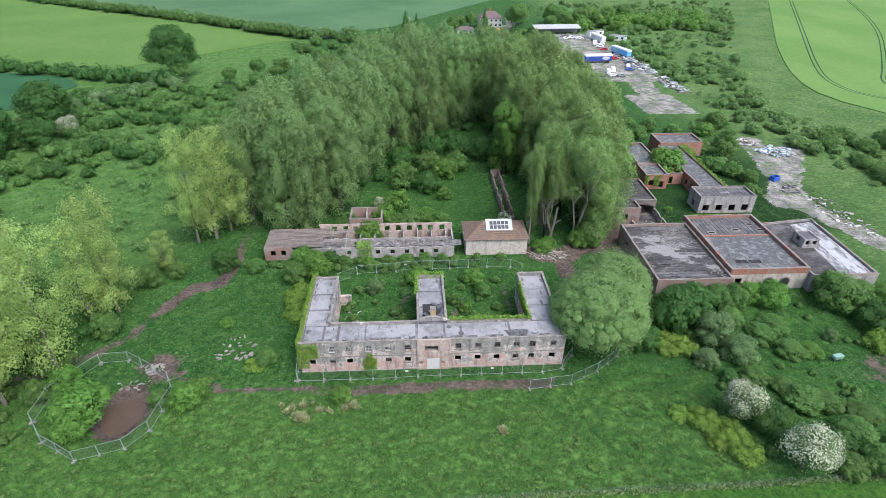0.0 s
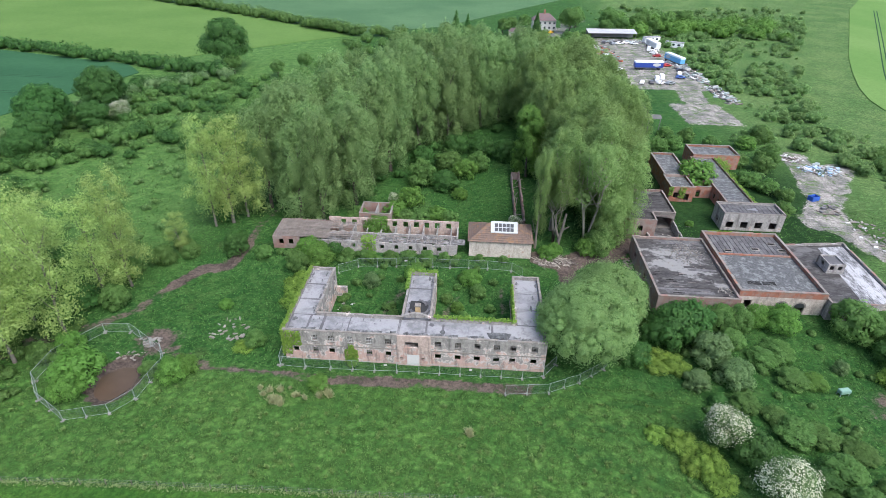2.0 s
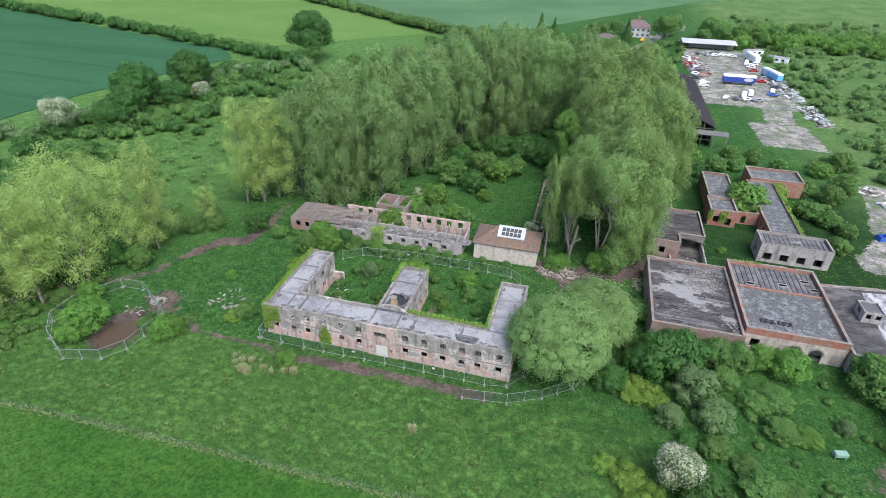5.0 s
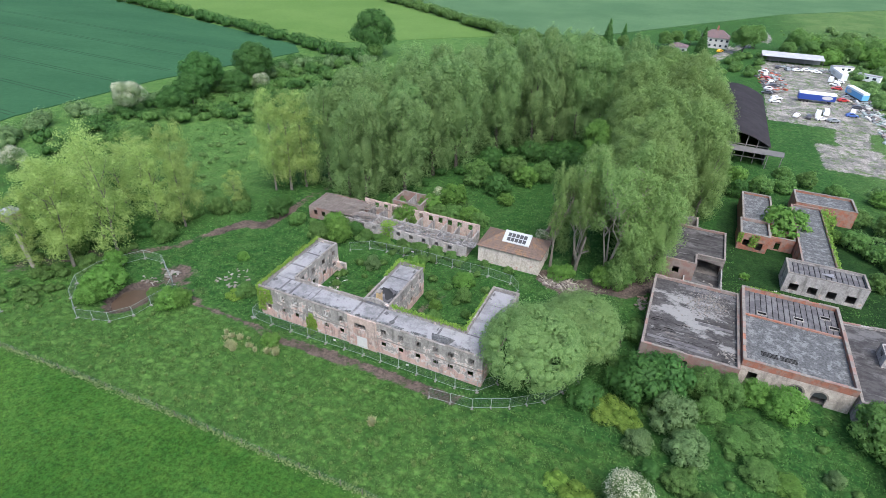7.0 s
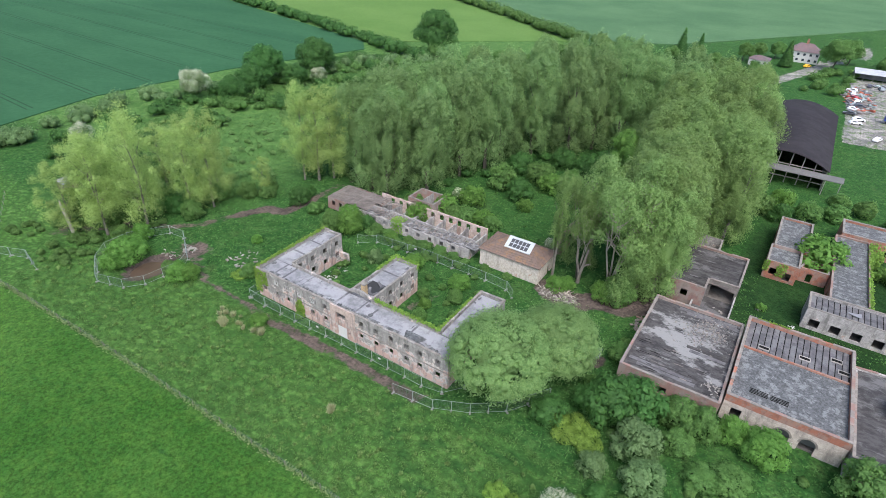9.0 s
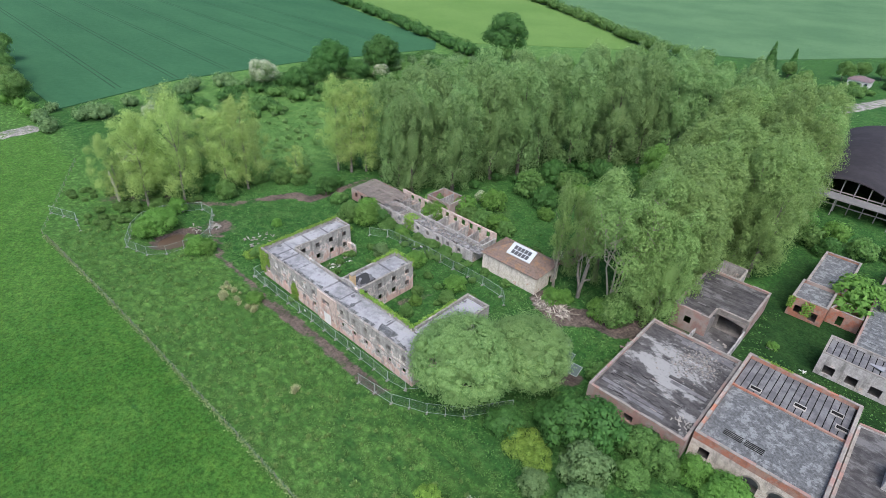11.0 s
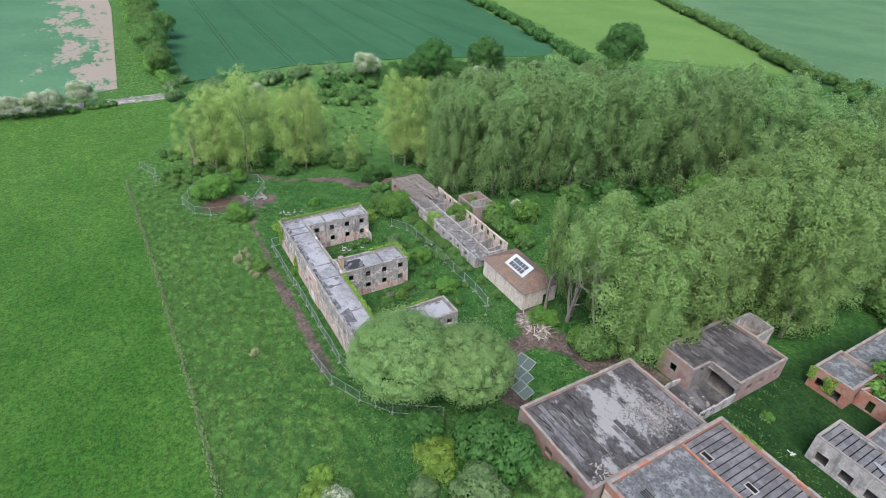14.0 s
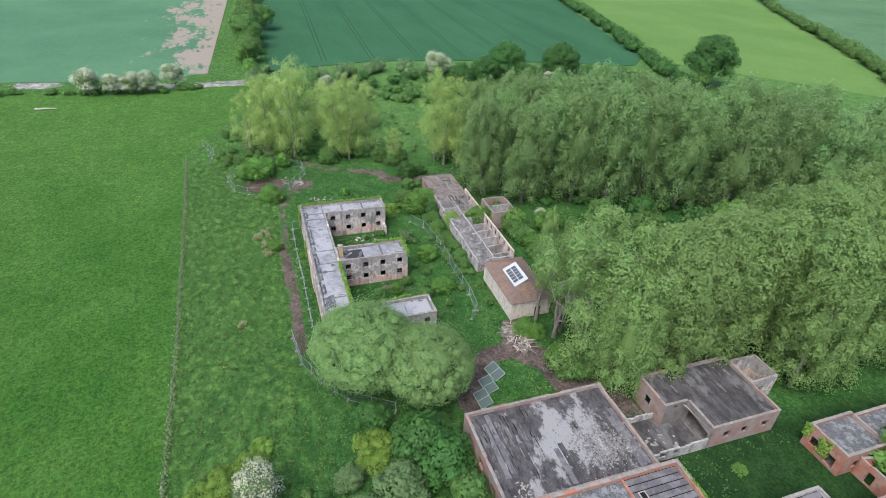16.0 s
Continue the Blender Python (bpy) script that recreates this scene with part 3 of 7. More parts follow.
barley = sheet("barley_field", [(293, 476), (240, 378), (203, 310), (186, 275), (175, 250), (169, 232), (167, 219), (169, 206), (176, 192), (200, 168), (260, 130), (900, 100), (1500, 1300), (640, 1000)], 0.5, CROP_PALE, "pale green barley field with wheel tracks")


def wheel_tracks(parent, lines, z, half=0.95, w=0.6):
    for line in lines:
        for _ in range(3):
            line = [line[0]] + [(p[0] + (q[0] - p[0]) * u, p[1] + (q[1] - p[1]) * u) for p, q in zip(line[:-1], line[1:]) for u in (.25, .75)] + [line[-1]]
        for side in (-half, half):
            bm = bmesh.new()
            prev = None
            for i, (x, y) in enumerate(line):
                ax, ay = line[max(i - 1, 0)]
                bx, by = line[min(i + 1, len(line) - 1)]
                l = math.hypot(bx - ax, by - ay)
                nx, ny = -(by - ay) / l, (bx - ax) / l
                row = [bm.verts.new((x + nx * (side + s), y + ny * (side + s), z)) for s in (-w / 2, w / 2)]
                if prev:
                    bm.faces.new((prev[0], prev[1], row[1], row[0]))
                prev = row
            part("wheel_track", bm, TRAMLINE, parent)


wheel_tracks(dark, [[(-162, y), (-300, y + 6), (-700, y + 20)] for y in (92, 114, 136, 158, 180, 202, 224)], 0.515)
wheel_tracks(barley, [[(312, 476), (240, 345), (194, 262), (181, 232), (184, 210), (240, 178)], [(361, 476), (300, 360), (228, 260), (200, 226), (215, 205)], [(700, 1000), (420, 476), (300, 270)]], 0.515)


# ---- building ----
def wall_bm(bm, a, b2, z0, z1, thick=0.35, holes=(), ragged=0.0, begin=0.0):
    """A wall from a to b2 (its outer face runs on the line, the body lies to the left), with openings (u0, u1, v0, v1) right through it."""
    ax, ay = a
    L = math.hypot(b2[0] - ax, b2[1] - ay)
    ux, uy = (b2[0] - ax) / L, (b2[1] - ay) / L
    cuts = sorted({begin, L, *[min(max(h[i], begin), L) for h in holes for i in (0, 1)]})
    if ragged:
        extra = []
        for s, e in zip(cuts[:-1], cuts[1:]):
            n = max(1, int((e - s) / 0.9))
            extra += [s + (e - s) * i / n for i in range(n)]
        cuts = sorted({*extra, L})
    for s, e in zip(cuts[:-1], cuts[1:]):
        if e - s < 1e-4:
            continue
        mid = (s + e) / 2
        levels = [z0]
        for h in sorted([h for h in holes if h[0] < mid < h[1]], key=lambda h: h[2]):
            levels += [h[2], h[3]]
        levels.append(z1 - (random.uniform(0, ragged) if ragged else 0))
        for lo, hi in zip(levels[::2], levels[1::2]):
            if hi - lo < 1e-3:
                continue
            v = []
            for z in (lo, hi):
                for u, w in ((s, 0), (e, 0), (e, thick), (s, thick)):
                    v.append(bm.verts.new((ax + ux * u - uy * w, ay + uy * u + ux * w, z)))
            for q in ((3, 2, 1, 0), (4, 5, 6, 7), (0, 1, 5, 4), (1, 2, 6, 5), (2, 3, 7, 6), (3, 0, 4, 7)):
                bm.faces.new([v[i] for i in q])


def on_wall(a, b2, u, w, z):
    ax, ay = a
    L = math.hypot(b2[0] - ax, b2[1] - ay)
    ux, uy = (b2[0] - ax) / L, (b2[1] - ay) / L
    return (ax + ux * u - uy * w, ay + uy * u + ux * w, z)


def window(parent, a, b2, hole, bars=(3, 3), lost=0.25, sill=True, material=None):
    """A glassless iron window with glazing bars, some of them lost, and a sill."""
    u0, u1, v0, v1 = hole
    material = material or FRAME_GREY
    bm = bmesh.new()
    d = 0.12
    for p, q in (((u0, v0), (u1, v0)), ((u0, v1), (u1, v1)), ((u0, v0), (u0, v1)), ((u1, v0), (u1, v1))):
        beam(bm, on_wall(a, b2, p[0], d, p[1]), on_wall(a, b2, q[0], d, q[1]), 0.07, 0.07)
    win = part("window", bm, material, parent)
    for i in range(1, bars[0]):
        if random.random() > lost:
            bm = bmesh.new()
            u = u0 + (u1 - u0) * i / bars[0]
            beam(bm, on_wall(a, b2, u, d, v0), on_wall(a, b2, u, d, v1), 0.05, 0.05)
            part("glazing_bar", bm, material, win)
    for i in range(1, bars[1]):
        if random.random() > lost:
            bm = bmesh.new()
            v = v0 + (v1 - v0) * i / bars[1]
            beam(bm, on_wall(a, b2, u0, d, v), on_wall(a, b2, u1, d, v), 0.05, 0.05)
            part("glazing_bar", bm, material, win)
    if sill:
        bm = bmesh.new()
        beam(bm, on_wall(a, b2, u0 - 0.12, 0.04, v0 - 0.06), on_wall(a, b2, u1 + 0.12, 0.04, v0 - 0.06), 0.22, 0.1)
        part("sill", bm, COPING, win)
    return win


def coping(parent, a, b2, z, thick=0.35, over=0.03, h=0.10, material=None, lost=0.06):
    """Cap stones along a wall's head, a few of them lost."""
    L = math.hypot(b2[0] - a[0], b2[1] - a[1])
    n = max(1, round(L / 1.6))
    for i in range(n):
        if random.random() < lost:
            continue
        bm = bmesh.new()
        s, e = L * i / n + 0.01, L * (i + 1) / n - 0.01
        dz = random.uniform(-0.02, 0.03)
        p, q = on_wall(a, b2, s, thick / 2, z + h / 2 + dz), on_wall(a, b2, e, thick / 2, z + h / 2 + dz)
        beam(bm, p, q, thick + 2 * over, h)
        part("coping_stone", bm, random.choice(material) if isinstance(material, list) else material or COPING, parent)


def slab(parent, name, x0, y0, x1, y1, z, material, thick=0.2, label=""):
    bm = bmesh.new()
    block(bm, x0, y0, z - thick, x1, y1, z)
    return part(name, bm, material, parent, label)


def felt_strips(parent, x0, y0, x1, y1, z, material, along='x', width=1.9, gaps=0.1, name="felt_strip", bow=0.02):
    """Roof felt lying in strips with open joints."""
    n = max(1, round(((y1 - y0) if along == 'x' else (x1 - x0)) / width))
    for i in range(n):
        bm = bmesh.new()
        g = random.uniform(0.02, gaps)
        a, b3 = (i + 0.0) / n, (i + 1.0) / n
        s, e = (random.uniform(0, 0.25), random.uniform(0, 0.25))
        dz = random.uniform(0.005, bow + 0.01)
        if along == 'x':
            block(bm, x0 + s, y0 + (y1 - y0) * a + g, z, x1 - e, y0 + (y1 - y0) * b3 - g * 0.2, z + 0.02 + dz)
        else:
            block(bm, x0 + (x1 - x0) * a + g, y0 + s, z, x0 + (x1 - x0) * b3 - g * 0.2, y1 - e, z + 0.02 + dz)
        part(name, bm, material, parent)


def ivy(name_label, spots, leaf, n=900, size=0.32):
    """Creeper: leaves lying on a wall or over its head; spots are boxes (x0, y0, z0, x1, y1, z1)."""
    rng = np.random.default_rng(len(spots) * 7 + n)
    vol = np.array([max(0.05, (s[3] - s[0])) * max(0.05, s[4] - s[1]) + max(0.05, s[5] - s[2]) * (s[3] - s[0] + s[4] - s[1]) for s in spots])
    pick = rng.choice(len(spots), n, p=vol / vol.sum())
    lo, hi = np.array([s[:3] for s in spots])[pick], np.array([s[3:] for s in spots])[pick]
    p = lo + (hi - lo) * rng.random((n, 3))
    nrm = rng.normal(0, 0.5, (n, 3)) + np.array([0, -0.4, 0.5])
    co, f = cards(p, nrm, size * rng.uniform(0.6, 1.3, n), rng)
    ob = part("ivy", mesh_of("ivy", co, f), leaf)
    return tagged(ob, name_label, "ivy", kind="stuff")


# ---- plants ----
def cards(p, nrm, s, rng, narrow=0.62):
    """Small folded leaf clusters at places p, facing nrm, of half size s."""
    nrm = nrm / np.linalg.norm(nrm, axis=1, keepdims=True)
    ref = rng.normal(0, 1, p.shape)
    u = np.cross(nrm, ref)
    u /= np.linalg.norm(u, axis=1, keepdims=True) + 1e-9
    v = np.cross(nrm, u)
    s = np.asarray(s)[:, None]
    fold = nrm * s * 0.28
    co = np.stack([p - u * s + fold * 0.5, p - v * s * narrow - fold, p + u * s + fold * 0.5, p + v * s * narrow - fold], 1).reshape(-1, 3)
    f = np.arange(len(p) * 4).reshape(-1, 4)
    return co, f


def unit(v):
    return v / (np.linalg.norm(v, axis=1, keepdims=True) + 1e-9)


def leaves(p, nrm, s, rng, rise=0.0):
    """Small pointed leaf sprays at places p, facing nrm, of half size s; rise turns their tips upward."""
    nrm = nrm / np.linalg.norm(nrm, axis=1, keepdims=True)
    u = rng.normal(0, 1, p.shape) + np.array([0, 0, rise])
    u -= nrm * (u * nrm).sum(1, keepdims=True)
    u /= np.linalg.norm(u, axis=1, keepdims=True) + 1e-9
    v = np.cross(nrm, u)
    s = np.asarray(s)[:, None]
    co = np.stack([p - u * s * 0.7 + v * s * 0.58, p - u * s * 0.7 - v * s * 0.58, p + u * s + nrm * s * 0.25], 1).reshape(-1, 3)
    return co, np.arange(len(p) * 3).reshape(-1, 3)


ICO = bmesh.new()
bmesh.ops.create_icosphere(ICO, subdivisions=1, radius=1)
ICO_V = np.array([v.co[:] for v in ICO.verts])
ICO_F = np.array([[v.index for v in f.verts] + [f.verts[0].index] for f in ICO.faces])[:, :3]
ICO.free()


def crown_mesh(name, lobes, n, size, seed, core=0.72, down=-0.55, spray=0.12, point=0.0, fluff=False):
    """A crown of leaf clusters lying over many lobes (x, y, z, rx, ry, rz), with a dim heart in each lobe."""
    rng = np.random.default_rng(seed)
    L = np.asarray(lobes, float)
    area = (L[:, 3] * L[:, 5] + L[:, 4] * L[:, 5] + L[:, 3] * L[:, 4])
    pick = rng.choice(len(L), n, p=area / area.sum())
    d = rng.normal(0, 1, (n, 3))
    d /= np.linalg.norm(d, axis=1, keepdims=True)
    low = d[:, 2] < down
    d[low, 2] *= -1
    C, R = L[pick, :3], L[pick, 3:6]
    reach = rng.uniform(0.12, 1.0, (n, 1)) ** 0.3 * 1.06 if fluff else 1
    p = C + d * R * (reach + rng.normal(-0.04, spray, (n, 1)))
    if point:
        # lobes drawn out upward to a tip
        up = np.clip(d[:, 2], 0, 1)
        p[:, :2] = C[:, :2] + (p[:, :2] - C[:, :2]) * (1 - point * up)[:, None]
        p[:, 2] += point * 0.6 * up ** 2 * R[:, 2]
    keep = np.ones(n, bool)
    for i in range(len(L)):
        inside = (((p - L[i, :3]) / (L[i, 3:6] * (0.9 if fluff and i == 0 else 0.66 if fluff else 0.78))) ** 2).sum(1) < 1
        keep &= ~(inside & (pick != i))
    p, d = p[keep], d[keep]
    nrm = d + rng.normal(0, 0.27, p.shape) + np.array([0, 0, 0.22])
    co, f3 = leaves(p, nrm, size * rng.uniform(0.6, 1.3, len(p)), rng, 1.4 * point)
    # leaf sprays shade softly with the bough that they lie on
    out = unit(p * np.array([1, 1, 0.25]) - np.array([0, 0, L[:, 2].mean() * 0.25])) if fluff else 0.0
    soft = np.repeat(unit(d + out * 0.2 + 0.3 * unit(nrm) + np.array([0, 0, 0.15])), 3, axis=0)
    if core:
        L = L[:1] if fluff else L
        base = len(co)
        cv = [L[i, :3] + ICO_V * L[i, 3:6] * core * rng.uniform(0.7, 1.0, (len(ICO_V), 1)) for i in range(len(L))]
        cf = [ICO_F + base + i * len(ICO_V) for i in range(len(L))]
        co, f3 = np.concatenate([co, *cv]), np.concatenate([f3, *cf])
        soft = np.concatenate([soft, np.tile(ICO_V, (len(L), 1))])
    return mesh_of(name, co, f3, True, soft)


def poplar_lobes(rng, H, R, bottom=0.12, k=60, plume=(0.85, 1.45), tall=(1.15, 1.75)):
    """Upright plumes: the ends of steep branches over the head and down the sides of one tall body."""
    out = [(0, 0, H * (0.46 + bottom / 3), R * 0.66, R * 0.66, H * (0.41 - bottom / 3))]
    lean_x, lean_y = rng.uniform(-.1, .1), rng.uniform(-.1, .1)
    for i in range(k):
        a = i * 2.4 + rng.uniform(-0.6, 0.6)
        r = rng.uniform(*plume) * rng.choice((0.75, 1.0, 1.0, 1.25))
        tier = (i + 0.5) / k
        if tier < 0.42:
            q = R * math.sqrt(tier / 0.42) * rng.uniform(0.6, 0.95)
            z = H * (0.93 - 0.24 * (q / R) ** 1.6 + rng.uniform(-0.06, 0.03))
            r *= 0.85
        else:
            h = (tier - 0.42) / 0.58
            z = H * (0.74 - (0.74 - bottom) * h + rng.uniform(-0.05, 0.05))
            q = R * (0.92 - 0.16 * max(0, h - 0.55) / 0.45) * rng.uniform(0.62, 1.0)
            r *= 1.2
        out.append((q * math.cos(a) + lean_x * z * .3, q * math.sin(a) + lean_y * z * .3, z, r, r, r * rng.uniform(*tall)))
    return out


def broad_lobes(rng, H, R, bottom=0.15, k=24):
    """A loose spreading crown of rounded boughs with gaps between them."""
    out = []
    for i in range(k):
        a = i * 2.4 + rng.uniform(-0.5, 0.5)
        h = bottom + (0.95 - bottom) * ((i + 0.5) / k) ** 0.9
        wide = R * (0.55 + 0.45 * math.sin(math.pi * min(1, (h - bottom) / (1 - bottom) * 0.9 + 0.12)))
        q = wide * rng.uniform(0.15, 0.85)
        r = rng.uniform(1.3, 2.4) * (1.1 - 0.35 * h)
        out.append((q * math.cos(a), q * math.sin(a), h * H, r, r, r * rng.uniform(0.9, 1.35)))
    return out


def round_lobes(rng, H, R, k=16, bottom=0.15, flat=1.0, heart=0.72, bough=(0.26, 0.42)):
    out = [(0, 0, H * (0.5 + bottom / 2), R * heart, R * heart, H * (0.5 - bottom / 2) * max(0.86, heart + .06))]
    for i in range(k):
        a = i * 2.4 + rng.uniform(-0.4, 0.4)
        e = rng.uniform(-0.55, 1.0)
        ce = math.sqrt(max(0, 1 - e * e))
        q = R * (1.0 - sum(bough) / 2)
        r = R * rng.uniform(*bough)
        out.append((q * ce * math.cos(a), q * ce * math.sin(a), H * (0.5 + bottom / 2) + e * H * (0.5 - bottom / 2) * 0.72, r, r, r * rng.uniform(0.75, 1.0) * flat))
    return out


def trunk_bm(rng, H, r0, limbs=5, spread=2.5, start=0.3, lean=0.9):
    """The stem and, each in a mesh of its own, the limbs of a tree."""
    bm, arms = bmesh.new(), []
    pts, rad = [], []
    ox, oy = 0.0, 0.0
    for i in range(6):
        h = i / 5
        pts.append((ox, oy, h * H * 0.85 - (0.35 if i == 0 else 0)))
        rad.append(r0 * (1.25 if i == 0 else (1 - h) * 0.9 + 0.06))
        ox += rng.uniform(-lean, lean) * 0.6
        oy += rng.uniform(-lean, lean) * 0.6
    tube(bm, pts, rad, 8)
    for i in range(limbs):
        h = start + (0.75 - start) * i / max(1, limbs - 1)
        a = i * 2.4 + rng.uniform(-0.3, 0.3)
        z = h * H * 0.85
        f = h * 5
        j = min(4, int(f))
        bx = pts[j][0] + (pts[j + 1][0] - pts[j][0]) * (f - j)
        by = pts[j][1] + (pts[j + 1][1] - pts[j][1]) * (f - j)
        s = spread * rng.uniform(0.6, 1.0)
        arms.append(bmesh.new())
        tube(arms[-1], [(bx, by, z), (bx + s * 0.5 * math.cos(a), by + s * 0.5 * math.sin(a), z + H * 0.07), (bx + s * math.cos(a), by + s * math.sin(a), z + H * 0.18)], [r0 * 0.4 * (1 - h * 0.5), r0 * 0.26 * (1 - h * 0.5), r0 * 0.08], 6)
    return bm, arms


def tree_kind(name, label, lobes, n, size, leaf, H, r0, bark, seed, limbs=5, spread=2.5, start=0.3, core=0.72, spray=0.12, category="tree", down=-0.55):
    """One tree at the origin; further ones are copies of it."""
    rng = random.Random(seed)
    ob = thing(name, label, category)
    stem, arms = trunk_bm(rng, H, r0, limbs, spread, start)
    stem = part("trunk", stem, bark, ob)
    for arm in arms:
        part("limb", arm, bark, stem)
    me = crown_mesh("crown", lobes(rng), n, size, seed, core, down, spray, 0.35 if name == "poplar_tree" else 0.0, "poplar" in name)
    part("crown", me, leaf, ob)
    return ob


USED = set()


def plant(kind, x, y, s=1.0, sz=None, turn=None, sink=0.1, group=""):
    m = pose(x, y, gh(x, y) - sink, 0, 0, random.uniform(0, 360) if turn is None else turn)
    if kind not in USED:
        USED.add(kind)
        ob = kind
        ob.matrix_basis = m @ Matrix.Diagonal((s, s, sz or s, 1))
    else:
        keep = kind.scale.copy()
        kind.scale = (s, s, sz or s)
        ob = copy_thing(kind, m)
        kind.scale = keep
    if group:
        ob["group"] = group
    return ob


POPLARS = [tree_kind("poplar_tree", "tall green poplar in full leaf in a dense belt", lambda r, i=i: poplar_lobes(r, 30, 5.7, 0.04, 84, (1.05, 1.85), (1.2, 1.75)), 20000, 0.25, LEAF_POPLAR, 30, 0.45, BARK_DARK, 40 + i, 6, 3.2, 0.2, 0.74, 0.14) for i in range(4)]
EAST_POPLARS = [tree_kind("poplar_tree", "tall pale green poplar in full leaf in a dense belt", lambda r, i=i: poplar_lobes(r, 29, 6.0, 0.06, 80, (1.15, 2.0), (1.0, 1.35)), 21000, 0.245, LEAF_SILVER, 29, 0.45, BARK, 45 + i, 6, 3.2, 0.2, 0.74, 0.15) for i in range(3)]
OPEN_POPLARS = [tree_kind("poplar_tree", "tall poplar with a pale forked trunk showing through its leaves", lambda r, i=i: broad_lobes(r, 29, 5.0, 0.3, 30), 10000, 0.22, LEAF_SILVER, 29, 0.55, BARK, 60 + i, 8, 4.2, 0.16, 0.4, 0.2) for i in range(2)]
PALES = [tree_kind("young_poplar", "slender tree with thin yellow-green spring leaves", lambda r, i=i: broad_lobes(r, 25, 6.6, 0.13, 34 + 3 * i), 10500, 0.19, LEAF_PALE, 25, 0.3, BARK, 80 + i, 8, 3.4, 0.22, 0.0, 0.26) for i in range(3)]


def grey_poplar():
    """A wide many-stemmed poplar, open below, its pale limbs showing."""
    ob = thing("poplar_tree", "wide open poplar with many pale forking limbs", "tree")
    r = random.Random(77)
    bm = bmesh.new()
    lobes = []
    for i in range(10):
        a, a0 = i * 2.4, (i % 4) * 1.7
        R = r.uniform(3.0, 8.4)
        H = r.uniform(20, 27) - R * .5
        x1, y1 = 1.9 * math.cos(a0), 1.9 * math.sin(a0)
        x2, y2 = x1 + R * math.cos(a), y1 + R * math.sin(a)
        tube(bm, [(0.25 * math.cos(a0), .25 * math.sin(a0), -.3), (x1 * .4, y1 * .4, 4), (x1, y1, 9), (x2 * .7, y2 * .7, H * .65), (x2, y2, H)], [.27, .19, .14, .085, .03], 7)
        for j in range(7):
            u = r.uniform(.15, .95)
            bx, by, bz = x1 + (x2 - x1) * u, y1 + (y2 - y1) * u, 9 + (H - 9) * u
            ex, ey, ez = bx + r.uniform(-2.4, 2.4), by + r.uniform(-2.4, 2.4), bz + r.uniform(1.2, 3.2)
            tube(bm, [(bx, by, bz), ((bx + ex) / 2, (by + ey) / 2, (bz + ez) / 2 - .2), (ex, ey, ez)], [.08, .055, .02], 5)
            q = r.uniform(1.1, 1.9)
            lobes.append((ex, ey, ez, q, q, q * r.uniform(.9, 1.4)))
        for j in range(3):
            q = r.uniform(1.1, 1.9)
            lobes.append((x2 + r.uniform(-1.2, 1.2), y2 + r.uniform(-1.2, 1.2), H + r.uniform(-3.5, 2.5), q, q, q * 1.3))
    for i in range(34):
        a, q = math.radians(r.uniform(-85, 70)), r.uniform(1.2, 2.1)
        rad = r.uniform(4.0, 7.2)
        lobes.append((rad * math.cos(a), rad * math.sin(a), r.uniform(2.6, 14), q, q, q * 1.2))
    part("trunk", bm, PALE_LIMB, ob)
    part("crown", crown_mesh("crown", lobes, 34000, .2, 77, 0.0, -.7, .2, 0.0, True), LEAF_SILVER, ob)
    return ob


WIDE = grey_poplar()
DOME = tree_kind("whitebeam_tree", "broad dome-shaped tree with dense grey-green leaves", lambda r: round_lobes(r, 14, 8.2, 240, 0.02, 0.9, 0.9, (0.11, 0.19)), 56000, 0.155, LEAF_DOME, 12, 0.4, BARK_DARK, 5, 6, 4.0, 0.15)
CHESTNUT = tree_kind("chestnut_tree", "tall bright green horse chestnut", lambda r: poplar_lobes(r, 24, 5.0, 0.08, 44, (1.3, 1.9), (1.0, 1.5)), 11500, 0.34, LEAF_BRIGHT, 22, 0.4, BARK_DARK, 6)
OAKS = [tree_kind("oak_tree", "large round dark green hedgerow oak", lambda r, i=i: round_lobes(r, 16, 9, 26, 0.06, 0.9), 11000, 0.43, LEAF_DARK, 14, 0.5, BARK_DARK, 20 + i, 5, 4.5, 0.2) for i in range(2)]
ROUNDS = [tree_kind("ash_tree", "rounded mid-green field tree", lambda r, i=i: round_lobes(r, 9, 4.6, 18, 0.08, 0.95), 5500, 0.32, LEAF_MID, 8, 0.25, BARK_DARK, 30 + i, 5, 2.2, 0.2) for i in range(2)]
CONIFER = tree_kind("fir_tree", "dark pointed fir tree", lambda r: [(0, 0, 1.5 + i * 1.3, 3.2 * (1 - i / 9.5), 3.2 * (1 - i / 9.5), 1.3) for i in range(9)], 4000, 0.36, LEAF_DARK, 12, 0.25, BARK_DARK, 8, 0)
MAYS = [tree_kind("hawthorn_tree", "hawthorn covered in white may blossom", lambda r, i=i: round_lobes(r, 6.5, 3.4, 16, 0.1, 0.95), 5600, 0.12, BLOSSOM, 5, 0.16, BARK_DARK, 50 + i, 5, 1.6, 0.2, 0.0, 0.16, "hawthorn") for i in range(2)]
for may in MAYS:
    green = crown_mesh("foliage", round_lobes(random.Random(51), 6.3, 3.15, 16, 0.08, 0.95), 5200, 0.15, 77)
    part("foliage", green, LEAF_GREY, may, "grey-green leaves between the blossom")


def shrub_kind(label, H, R, leaf, n, size, seed, k=24):
    me = crown_mesh("shrub", round_lobes(random.Random(seed), H, R, k, -0.25, 1.0, 0.74, (0.14, 0.34)), n, size, seed, .56)
    ob = part("shrub", me, leaf)
    return tagged(ob, label, "shrub")


